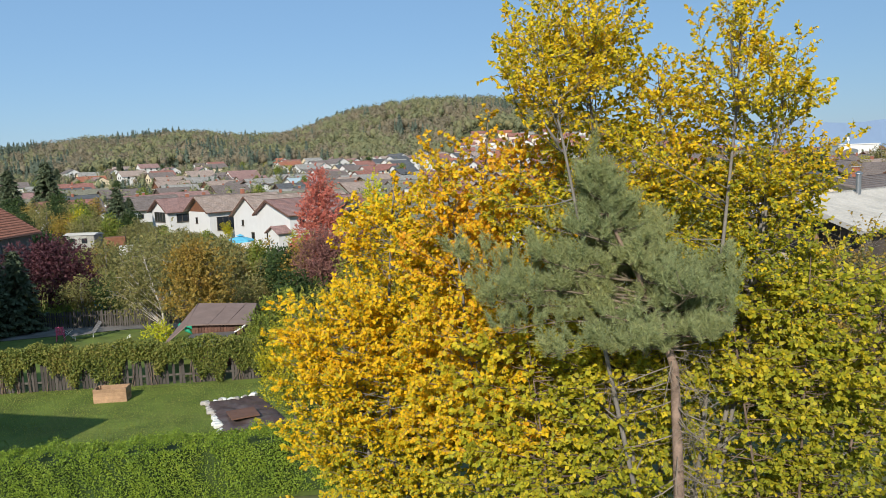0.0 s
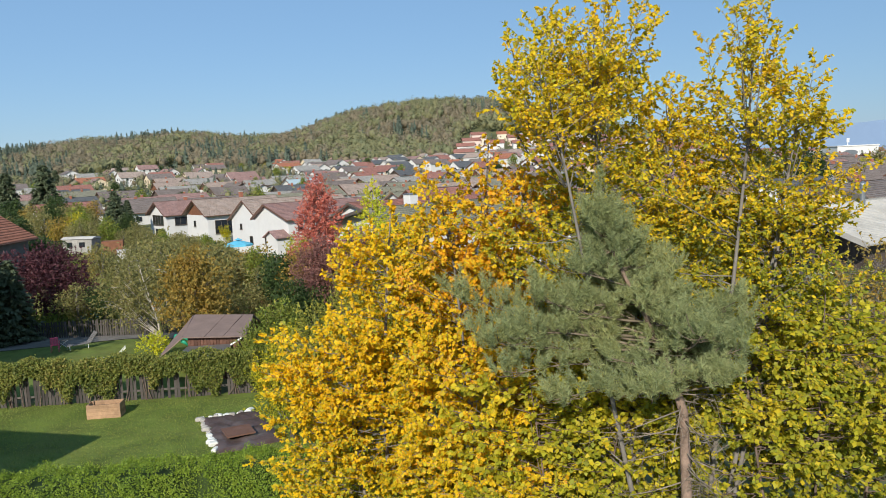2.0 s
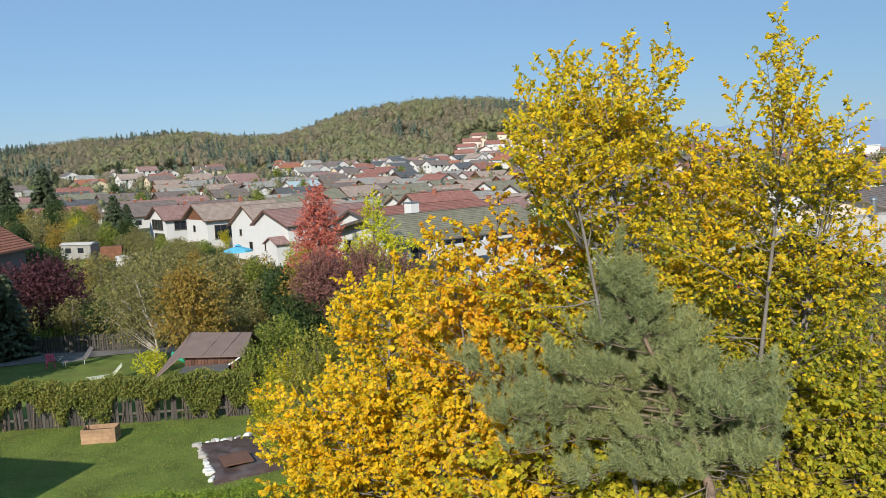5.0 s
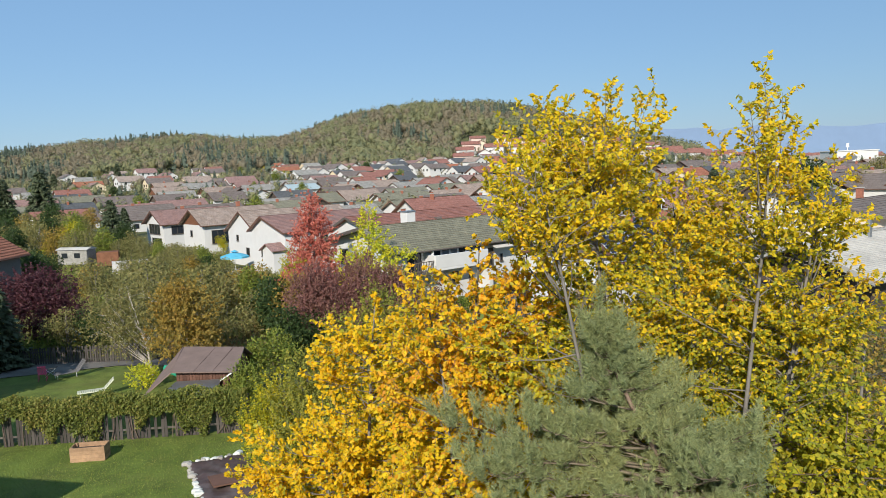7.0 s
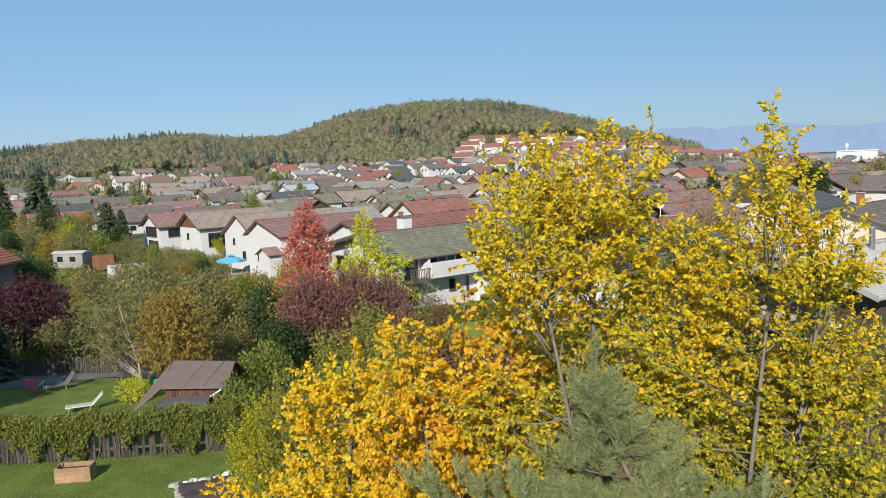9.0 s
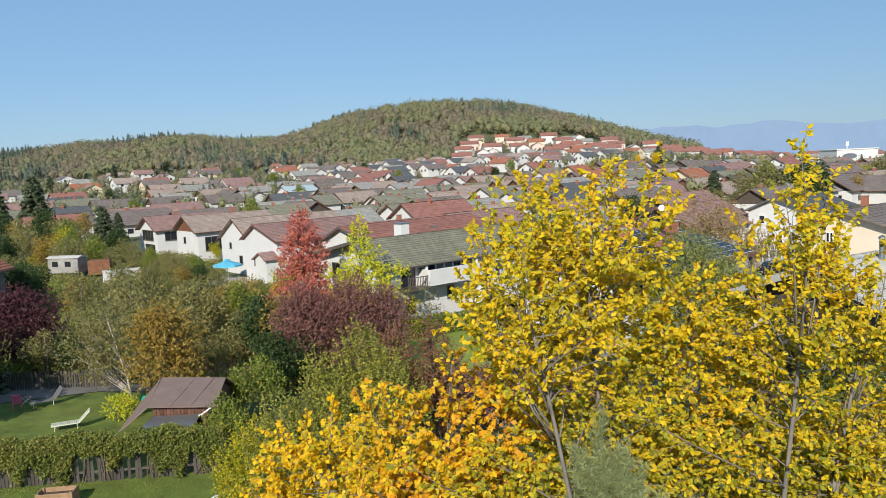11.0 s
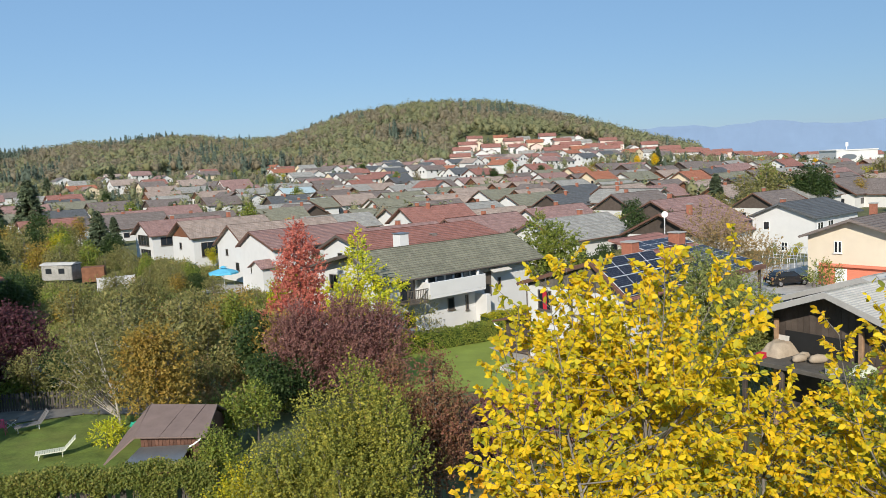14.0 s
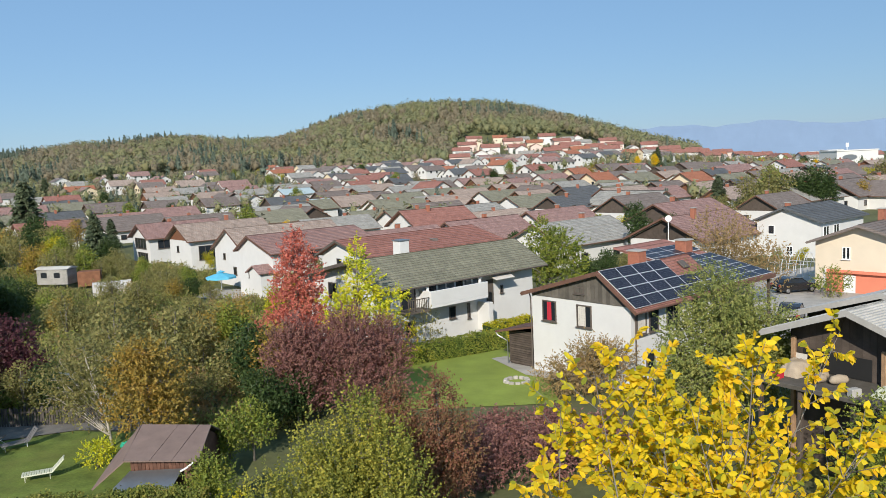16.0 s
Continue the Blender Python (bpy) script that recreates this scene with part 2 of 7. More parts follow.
def cell_material():
    """Dark solar cells with a fine pale grid."""
    m, t, b = nodes_of("cells")
    co = t.nodes.new("ShaderNodeTexCoord")
    br = t.nodes.new("ShaderNodeTexBrick")
    br.offset = 0.0
    for key, value in (("Color1", (0.012, 0.015, 0.03, 1)), ("Color2", (0.016, 0.019, 0.036, 1)), ("Mortar", (0.13, 0.14, 0.15, 1)), ("Scale", 1.0), ("Mortar Size", 0.005), ("Brick Width", 0.161), ("Row Height", 0.157)):
        br.inputs[key].default_value = value
    t.links.new(co.outputs["Object"], br.inputs["Vector"])
    t.links.new(br.outputs[0], b.inputs["Base Color"])
    b.inputs["Roughness"].default_value = 0.35
    b.inputs["Specular IOR Level"].default_value = 0.18
    return m


M["cell"] = cell_material()
M["alu"] = paint("alu", (0.7, 0.71, 0.72), 0.05, 3.0, 0.45, 0.0, metal=0.2)
M["car_paint"] = paint("car_paint", (0.018, 0.017, 0.018), 0.05, 2.0, 0.25, 0.0, spec=0.6)
M["rubber"] = paint("rubber", (0.02, 0.02, 0.02), 0.1, 4.0, 0.8, 0.1)
M["lamp_red"] = paint("lamp_red", (0.4, 0.02, 0.02), 0.1, 4.0, 0.3, 0.0)
M["stone"] = paint("stone", (0.45, 0.42, 0.38), 0.3, 3.0, 0.9, 0.5, 16, piece=0.25)
M["soil"] = paint("soil", (0.09, 0.065, 0.045), 0.3, 2.0, 0.95, 0.6, 14)
M["far_wall"] = paint("far_wall", (0.68, 0.67, 0.65), 0.06, 0.5, 0.85, 0.0, 8)
# Haze of the far distance is put into this blue.
M["far_haze_blue"] = paint("far_haze_blue", (0.19, 0.27, 0.4), 0.08, 0.002, 1.0, 0.0, 0.01)
M["green_board"] = paint("green_board", (0.06, 0.16, 0.12), 0.1, 1.0, 0.6, 0.0, 8)


def glassy(name, col=(0.02, 0.024, 0.03)):
    m, t, b = nodes_of(name)
    b.inputs["Base Color"].default_value = (*col, 1)
    b.inputs["Roughness"].default_value = 0.06
    b.inputs["Specular IOR Level"].default_value = 0.7
    return m


M["pane"] = glassy("pane")
M["pane_pale"] = glassy("pane_pale", (0.2, 0.22, 0.24))

L = {}
L["yellow"] = leafy("leaf_yellow", ((0.37, 0.38, 0.03), (0.61, 0.51, 0.025), (0.78, 0.585, 0.02), (0.84, 0.55, 0.02), (0.7, 0.39, 0.03)), 0.45)
L["gold"] = leafy("leaf_gold", ((0.42, 0.40, 0.03), (0.74, 0.55, 0.02), (0.88, 0.58, 0.015), (0.86, 0.55, 0.018), (0.76, 0.4, 0.02)), 0.45)
L["orange"] = leafy("leaf_orange", ((0.58, 0.45, 0.03), (0.8, 0.53, 0.02), (0.82, 0.47, 0.018), (0.76, 0.37, 0.02), (0.58, 0.26, 0.03)), 0.42)
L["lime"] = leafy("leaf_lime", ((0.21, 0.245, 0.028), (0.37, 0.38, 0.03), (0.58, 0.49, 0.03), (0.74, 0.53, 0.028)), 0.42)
L["green"] = leafy("leaf_green", ((0.1, 0.15, 0.03), (0.17, 0.225, 0.04), (0.26, 0.29, 0.05), (0.38, 0.33, 0.055)))
L["dull"] = leafy("leaf_dull", ((0.12, 0.135, 0.05), (0.2, 0.2, 0.068), (0.28, 0.25, 0.085), (0.32, 0.24, 0.095)))
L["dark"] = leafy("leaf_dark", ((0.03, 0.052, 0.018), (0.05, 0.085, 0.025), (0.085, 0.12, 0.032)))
L["hedge"] = leafy("leaf_hedge", ((0.12, 0.19, 0.025), (0.18, 0.27, 0.03), (0.24, 0.33, 0.035), (0.32, 0.38, 0.045)))
L["ivy"] = leafy("leaf_ivy", ((0.085, 0.115, 0.028), (0.14, 0.175, 0.035), (0.23, 0.235, 0.05), (0.31, 0.25, 0.065)))
L["brown"] = leafy("leaf_brown", ((0.19, 0.17, 0.045), (0.3, 0.225, 0.05), (0.41, 0.275, 0.055), (0.37, 0.2, 0.05)))
L["tan"] = leafy("leaf_tan", ((0.24, 0.2, 0.09), (0.34, 0.25, 0.11), (0.4, 0.27, 0.12), (0.33, 0.2, 0.09)))
L["olive"] = leafy("leaf_olive", ((0.14, 0.17, 0.04), (0.24, 0.26, 0.05), (0.37, 0.35, 0.06), (0.5, 0.41, 0.06)), 0.35)
L["rust"] = leafy("leaf_rust", ((0.17, 0.15, 0.05), (0.25, 0.15, 0.075), (0.27, 0.115, 0.07), (0.22, 0.085, 0.062)))
L["plum"] = leafy("leaf_plum", ((0.16, 0.085, 0.078), (0.24, 0.11, 0.1), (0.31, 0.155, 0.125), (0.36, 0.21, 0.15)))
L["maroon"] = leafy("leaf_maroon", ((0.06, 0.032, 0.036), (0.12, 0.045, 0.055), (0.17, 0.065, 0.07)))
L["red"] = leafy("leaf_red", ((0.38, 0.1, 0.085), (0.55, 0.16, 0.12), (0.66, 0.22, 0.155), (0.6, 0.3, 0.17)))
L["ginkgo"] = leafy("leaf_ginkgo", ((0.34, 0.44, 0.035), (0.53, 0.57, 0.045), (0.7, 0.64, 0.045), (0.82, 0.63, 0.025)), 0.35)
L["spruce"] = leafy("leaf_spruce", ((0.075, 0.1, 0.055), (0.115, 0.145, 0.08), (0.16, 0.185, 0.1)), 0.2)
L["needle"] = leafy("leaf_needle", ((0.26, 0.32, 0.16), (0.35, 0.4, 0.2), (0.43, 0.46, 0.21), (0.5, 0.48, 0.19)), 0.45)
M["twig_pine"] = paint("twig_pine", (0.21, 0.17, 0.12), 0.3, 6.0, 0.9, 0.3, 20)
L["feather"] = leafy("leaf_feather", ((0.15, 0.19, 0.055), (0.24, 0.28, 0.08), (0.34, 0.35, 0.105), (0.44, 0.4, 0.12)), 0.35)
L["grass"] = leafy("leaf_grass", ((0.09, 0.15, 0.025), (0.16, 0.235, 0.04), (0.26, 0.29, 0.06), (0.36, 0.31, 0.1)), 0.3)
# Darker copy of lime for low leaves: greener, with shade put into the colour.
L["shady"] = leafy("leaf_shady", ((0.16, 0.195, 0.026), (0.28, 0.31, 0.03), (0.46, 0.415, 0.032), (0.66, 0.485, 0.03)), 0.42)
# Far woods: distance haze is put into these paler, greyer leaf colours.
L["far_a"] = leafy("wood_green_hazed", ((0.19, 0.22, 0.125), (0.24, 0.255, 0.135), (0.29, 0.28, 0.14), (0.335, 0.295, 0.145)), 0.3, 0.8, 0.06)
L["far_b"] = leafy("wood_brown_hazed", ((0.24, 0.225, 0.155), (0.28, 0.24, 0.16), (0.31, 0.24, 0.15)), 0.3, 0.8, 0.06)
L["far_c"] = leafy("wood_dark_hazed", ((0.13, 0.17, 0.13), (0.165, 0.2, 0.15)), 0.25, 0.8, 0.1)


# ---- building blocks ----
class Geo:
    """Vertices and faces of one mesh, each face with a material slot."""

    def __init__(self):
        self.v, self.f, self.m = [], [], []

    def add(self, verts, faces, slot=0):
        n = len(self.v)
        self.v += [tuple(p) for p in verts]
        self.f += [tuple(i + n for i in f) for f in faces]
        self.m += [slot] * len(faces)
        return self

    def box(self, x0, x1, y0, y1, z0, z1, slot=0):
        return self.add([(x, y, z) for z in (z0, z1) for x, y in ((x0, y0), (x1, y0), (x1, y1), (x0, y1))],
                        [(0, 3, 2, 1), (4, 5, 6, 7), (0, 1, 5, 4), (1, 2, 6, 5), (2, 3, 7, 6), (3, 0, 4, 7)], slot)

    def soft_box(self, x0, x1, y0, y1, z0, z1, r=0.02, slot=0):
        """A box with chamfered upright and top edges."""
        ring = [(x0 + r, y0), (x1 - r, y0), (x1, y0 + r), (x1, y1 - r), (x1 - r, y1), (x0 + r, y1), (x0, y1 - r), (x0, y0 + r)]
        cx, cy = (x0 + x1) / 2, (y0 + y1) / 2
        sx, sy = 1 - 2 * r / max(x1 - x0, 1e-6), 1 - 2 * r / max(y1 - y0, 1e-6)
        top = [(cx + (x - cx) * sx, cy + (y - cy) * sy) for x, y in ring]
        v = [(x, y, z0) for x, y in ring] + [(x, y, z1 - r) for x, y in ring] + [(x, y, z1) for x, y in top]
        f = [tuple(range(7, -1, -1)), tuple(range(16, 24))]
        for k in range(2):
            f += [(8 * k + i, 8 * k + (i + 1) % 8, 8 * k + 8 + (i + 1) % 8, 8 * k + 8 + i) for i in range(8)]
        return self.add(v, f, slot)

    def slab(self, corners, thick, slot=0):
        """A flat slab under the given four corners, which run anticlockwise seen from above."""
        c = [Vector(p) for p in corners]
        n = (c[1] - c[0]).cross(c[3] - c[0]).normalized() * thick
        return self.add([*c, *(p - n for p in c)], [(0, 1, 2, 3), (7, 6, 5, 4), (0, 4, 5, 1), (1, 5, 6, 2), (2, 6, 7, 3), (3, 7, 4, 0)], slot)

    def tube(self, pts, radii, sides=6, slot=0):
        pts = [Vector(p) for p in pts]
        ring = []
        for k, p in enumerate(pts):
            d = (pts[min(k + 1, len(pts) - 1)] - pts[max(k - 1, 0)]).normalized()
            a = d.orthogonal().normalized()
            b = d.cross(a)
            ring += [p + (a * math.cos(6.2832 * i / sides) + b * math.sin(6.2832 * i / sides)) * radii[k] for i in range(sides)]
        faces = [(k * sides + i, k * sides + (i + 1) % sides, (k + 1) * sides + (i + 1) % sides, (k + 1) * sides + i)
                 for k in range(len(pts) - 1) for i in range(sides)]
        faces.append(tuple(range((len(pts) - 1) * sides, len(pts) * sides)))
        faces.append(tuple(range(sides - 1, -1, -1)))
        return self.add(ring, faces, slot)

    def mesh(self, name, mats, smooth=False):
        me = bpy.data.meshes.new(name)
        me.from_pydata(self.v, [], self.f)
        for m in mats if isinstance(mats, (list, tuple)) else [mats]:
            me.materials.append(m)
        me.polygons.foreach_set("material_index", self.m)
        if smooth:
            me.polygons.foreach_set("use_smooth", [True] * len(self.f))
        me.update()
        return me


def thing(name, x, y, z, rz=0.0, label="", category="", group="", kind="", tilt=0.0):
    """An Empty at a thing's base."""
    ob = new(name)
    ob.empty_display_size = 0.2
    ob.matrix_world = pose(x, y, z, tilt, 0, rz)
    return tagged(ob, label, category, group, kind)


def part(name, geo, mats, parent, label="", smooth=False, at=None):
    me = geo.mesh(name, mats, smooth) if isinstance(geo, Geo) else geo
    ob = new(name, me)
    ob.parent = parent
    if at is not None:
        ob.matrix_basis = at
    return tagged(ob, label)


def whole(name, geo, mats, at=None, label="", category="", group="", kind="", smooth=False):
    ob = new(name, geo.mesh(name, mats, smooth) if isinstance(geo, Geo) else geo)
    if at is not None:
        ob.matrix_world = at
    return tagged(ob, label, category, group, kind)


def array_mesh(name, verts, quads, mat, mats=None, slots=None):
    """A mesh from arrays of vertices (n, 3) and faces (m, 3 or 4)."""
    me = bpy.data.meshes.new(name)
    n, (m, k) = len(verts), quads.shape
    me.vertices.add(n)
    me.vertices.foreach_set("co", np.ascontiguousarray(verts, dtype=np.float32).ravel())
    me.loops.add(m * k)
    me.loops.foreach_set("vertex_index", quads.astype(np.int32).ravel())
    me.polygons.add(m)
    me.polygons.foreach_set("loop_start", np.arange(0, m * k, k, dtype=np.int32))
    for mm in mats or [mat]:
        me.materials.append(mm)
    if slots is not None:
        me.polygons.foreach_set("material_index", slots.astype(np.int32))
    me.update(calc_edges=True)
    return me


def unit(v):
    return v / np.maximum(np.linalg.norm(v, axis=-1, keepdims=True), 1e-9)


LEAF = np.array([(0, 0, 0), (-0.23, 0.24, 0.05), (-0.25, 0.66, 0.04), (0, 1, -0.07), (0.25, 0.66, 0.04), (0.23, 0.24, 0.05)])
TRI = np.array([(-0.33, 0.05, 0), (0.33, 0.2, 0.03), (0, 1, 0)])
DIAMOND = np.array([(0, 0, 0), (-0.36, 0.5, 0.05), (0, 1, 0), (0.36, 0.5, 0.05)])


def leaves(points, along, facing, size, shape="leaf"):
    """Arrays of leaves that grow at points towards along and face facing."""
    y = unit(along)
    x = unit(np.cross(y, facing) + 1e-4)
    z = np.cross(x, y)
    base = {"leaf": LEAF, "tri": TRI}.get(shape, DIAMOND)
    s = np.asarray(size).reshape(-1, 1, 1)
    v = points[:, None] + s * (base[None, :, :1] * x[:, None] + base[None, :, 1:2] * y[:, None] + base[None, :, 2:] * z[:, None])
    k = len(base)
    first = (np.arange(len(points)) * k)[:, None]
    if shape == "leaf":
        q = np.stack([first + np.array([0, 3, 2, 1]), first + np.array([0, 5, 4, 3])], 1).reshape(-1, 4)
    elif shape == "tri":
        q = first + np.array([0, 1, 2])
    else:
        q = first + np.array([0, 3, 2, 1])
    return v.reshape(-1, 3), q


def in_blobs(r, blobs, n, shell=0.45):
    """n points in ellipsoids (x, y, z, rx, ry, rz), more of them near the skin, and their way outwards."""
    b = np.array(blobs, float)
    w = (b[:, 3] * b[:, 4] * b[:, 5]) ** 0.75
    pick = r.choice(len(b), n, p=w / w.sum())
    d = unit(r.normal(size=(n, 3)))
    rad = r.random((n, 1)) ** shell
    return b[pick, :3] + d * rad * b[pick, 3:], d, pick


def curve_to(r, a, b, bend=0.15, n=4):
    a, b = np.asarray(a, float), np.asarray(b, float)
    far = np.linalg.norm(b - a)
    off = r.normal(size=3) * bend * far
    t = np.linspace(0, 1, n)[:, None]
    return a + (b - a) * t + off * (t * (1 - t) * 2) - np.array([0, 0, 1]) * (t * (1 - t)) * far * 0.12


def tree_parts(seed, trunk, radius, blobs, twigs, per_twig, size, shape="leaf", droop=0.25, spread=0.35, limbs=14, stems=1, shoots=(), shell=0.45, up=0.3, twiggy=True):
    """Meshes of a broadleaf tree: trunk with limbs and twigs, and leaves. trunk: points of its axis, local to its base."""
    r = np.random.default_rng(seed)
    wood = Geo()
    axis = np.array(trunk, float)
    steps = np.linspace(0, 1, len(axis))
    wood.tube(axis, radius * (1 - 0.82 * steps) * (1 + 0.35 * (steps < 0.01)), 8)
    top = axis[-1, 2]
    pos, out, pick = in_blobs(r, blobs, twigs, shell)
    inner = [(*b[:3], b[3] * 0.6, b[4] * 0.6, b[5] * 0.7) for b in blobs]
    nodes, _, _ = in_blobs(r, inner, limbs, 0.7)
    node_radius = []
    for p in nodes:
        h = np.clip(p[2] - 0.9 * np.hypot(p[0], p[1]) - 0.3, top * 0.12, top * 0.96)
        start = np.array([np.interp(h, axis[:, 2], axis[:, k]) for k in range(3)])
        r0 = radius * (1 - 0.8 * h / top) * 0.42
        wood.tube(curve_to(r, start, p, 0.1, 5), np.linspace(r0, r0 * 0.3, 5), 5)
        node_radius.append(r0 * 0.3)
    mids, _, _ = in_blobs(r, [(*b[:3], b[3] * 0.85, b[4] * 0.85, b[5] * 0.85) for b in blobs], max(twigs // 8, limbs), 0.5)
    near = ((mids[:, None] - nodes[None]) ** 2).sum(-1).argmin(1)
    for p, k in zip(mids, near):
        wood.tube(curve_to(r, nodes[k], p, 0.15, 4), (max(node_radius[k] * 0.6, 0.008), 0.007, 0.006, 0.004), 3)
    near = ((pos[:, None] - mids[None]) ** 2).sum(-1).argmin(1)
    for p, k in zip(pos, near) if twiggy else ():
        wood.tube((mids[k], p), (0.004, 0.003), 3)
    ways = unit(out + r.normal(size=out.shape) * 0.5 + np.array([0, 0, up]))
    lengths = spread * r.uniform(0.6, 1.4, twigs)
    for p, w, length in zip(pos, ways, lengths) if twiggy else ():
        wood.tube([p, p + w * length], (0.004, 0.0015), 3)
    t = r.random((twigs, per_twig))
    at = (pos[:, None] + ways[:, None] * (t * lengths[:, None])[..., None]).reshape(-1, 3)
    along = np.repeat(ways, per_twig, 0) * 0.6 + r.normal(size=at.shape) * 0.75 - np.array([0, 0, droop])
    facing = np.repeat(out, per_twig, 0) * 0.5 + r.normal(size=at.shape) * 0.6 + np.array([0, 0, 0.6])
    extra = [at], [along], [facing]
    for a, b, n in shoots:
        line = curve_to(r, a, b, 0.07, 5)
        wood.tube(line, np.linspace(0.011, 0.002, 5), 4)
        f = r.random(n) ** 0.8
        p = np.stack([np.interp(f, np.linspace(0, 1, 5), line[:, k]) for k in range(3)], 1)
        side = r.normal(size=(n, 3)) * np.array([1, 1, 0.4])
        extra[0].append(p + unit(side) * r.uniform(0, 0.16, (n, 1)))
        extra[1].append(side + np.array([0, 0, -droop + 0.25]))
        extra[2].append(r.normal(size=(n, 3)) + np.array([0, 0, 0.5]))
    at, along, facing = (np.concatenate(e) for e in extra)
    v, q = leaves(at, along, facing, size * r.uniform(0.6, 1.25, len(at)), shape)
    return wood, (v, q)


def broadleaf(name, x, y, seed, trunk, radius, blobs, twigs, per_twig, size, leaf, bark, label, category="tree", group="", **more):
    more.setdefault("twiggy", y < 26)
    if y > 40 and more.get("shape") == "diamond":
        more["shape"], size = "tri", size * 1.2
    wood, (v, q) = tree_parts(seed, trunk, radius, blobs, twigs, per_twig, size, **more)
    ob = thing(name, x, y, ground_at(x, y) - 0.05, label=label, category=category, group=group)
    part("trunk", wood, bark, ob, smooth=True)
    part("crown", array_mesh("crown", v, q, leaf), None, ob)
    return ob


def limb_set(r, stems, n, z0, z1, reach, rise=(0.15, 0.75), depth=0.7):
    """Side limbs that leave the stems between two heights: pairs of start and tip."""
    out = []
    for _ in range(n):
        s = np.array(stems[r.integers(len(stems))], float)
        h = z0 + (min(z1, s[-1, 2]) - z0) * r.random() ** 0.85
        start = np.array([np.interp(h, s[:, 2], s[:, k]) for k in range(3)])
        ang = r.random() * 6.2832
        far = reach(h) * r.uniform(0.45, 1.0)
        out.append((start, start + np.array([math.cos(ang) * far, math.sin(ang) * far * depth, far * r.uniform(*rise)])))
    return out


def spray_tree(name, x, y, seed, stems, radius, limbs, size, mats, turned, bark, label, gap=0.085, per=15, shoot=(0.22, 0.55), droop=0.35, category="tree", group="", shape="leaf"):
    """A tree whose leaves hang in sprays along the side shoots of its limbs. turned(z): share of leaves of the second colour."""
    r = np.random.default_rng(seed)
    wood = Geo()
    for s in stems:
        s = np.array(s, float)
        t = np.linspace(0, 1, len(s))
        wood.tube(s, radius * (1 - 0.85 * t), 7)
    at, along, facing = [], [], []
    for a, b in list(limbs) + [(np.array(s[-2], float), np.array(s[-1], float)) for s in stems]:
        a, b = np.asarray(a, float), np.asarray(b, float)
        far = np.linalg.norm(b - a)
        line = curve_to(r, a, b, 0.12, 6) + np.array([0, 0, 0.0])
        wood.tube(line, np.linspace(0.005 + 0.0045 * far, 0.002, 6), 4)
        main = (b - a) / far
        side = unit(np.cross(main, np.array([0, 0, 1.0]) + r.normal(size=3) * 0.5))
        n = max(3, int(far * 0.8 / gap))
        for k in range(n):
            f = 0.2 + 0.8 * (k + r.random()) / n
            p = np.array([np.interp(f, np.linspace(0, 1, 6), line[:, c]) for c in range(3)])
            d = unit(main * r.uniform(0.4, 1.0) + side * (1 if k % 2 else -1) * r.uniform(0.4, 1.0) + r.normal(size=3) * 0.3 + np.array([0, 0, 0.25]))
            reach = r.uniform(*shoot) * (1.15 - 0.5 * f)
            tip = p + d * reach
            wood.tube((p, tip), (0.004, 0.002), 3)
            m = int(per * r.uniform(0.6, 1.3))
            t = r.random(m) ** 0.6
            q = p + d * reach * t[:, None]
            flat = unit(np.cross(d, np.array([0, 0, 1.0]) + r.normal(size=3) * 0.35))
            sgn = np.where(np.arange(m) % 2, 1.0, -1.0)[:, None]
            al = d * 0.55 + flat * sgn * r.uniform(0.3, 1.0, (m, 1)) * (1.15 - t[:, None]) + r.normal(size=(m, 3)) * 0.35 - np.array([0, 0, droop])
            at.append(q)
            along.append(al)
            facing.append(np.array([-0.1, -0.75, 0.6]) + r.normal(size=(m, 3)) * 0.55 + d * 0.15)
    at, along, facing = np.concatenate(at), np.concatenate(along), np.concatenate(facing)
    v, q = leaves(at, along, facing, size * r.uniform(0.55, 1.25, len(at)), shape)
    ob = thing(name, x, y, ground_at(x, y) - 0.05, label=label, category=category, group=group)
    part("trunk", wood, bark, ob, smooth=True)
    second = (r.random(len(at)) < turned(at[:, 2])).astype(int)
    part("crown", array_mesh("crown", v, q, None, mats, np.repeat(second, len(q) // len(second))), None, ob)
    return len(at)


def shoot_needles(r, at, way, n, length, reach):
    """Needles round shoots that start at each point and reach along way: thin triangles."""
    k = len(at)
    t = r.random((k, n))
    p = at[:, None] + way[:, None] * (t * reach[:, None])[..., None]
    side = unit(np.cross(r.normal(size=(k, n, 3)), way[:, None]))
    d = unit(side + way[:, None] * r.uniform(0.5, 1.3, (k, n, 1)))
    w = unit(np.cross(d, r.normal(size=(k, n, 3)))) * 0.0045
    tip = p + d * (length * r.uniform(0.7, 1.2, (k, n)))[..., None]
    v = np.stack([p - w, p + w, tip], 2).reshape(-1, 3)
    return v, np.arange(k * n * 3).reshape(-1, 3)


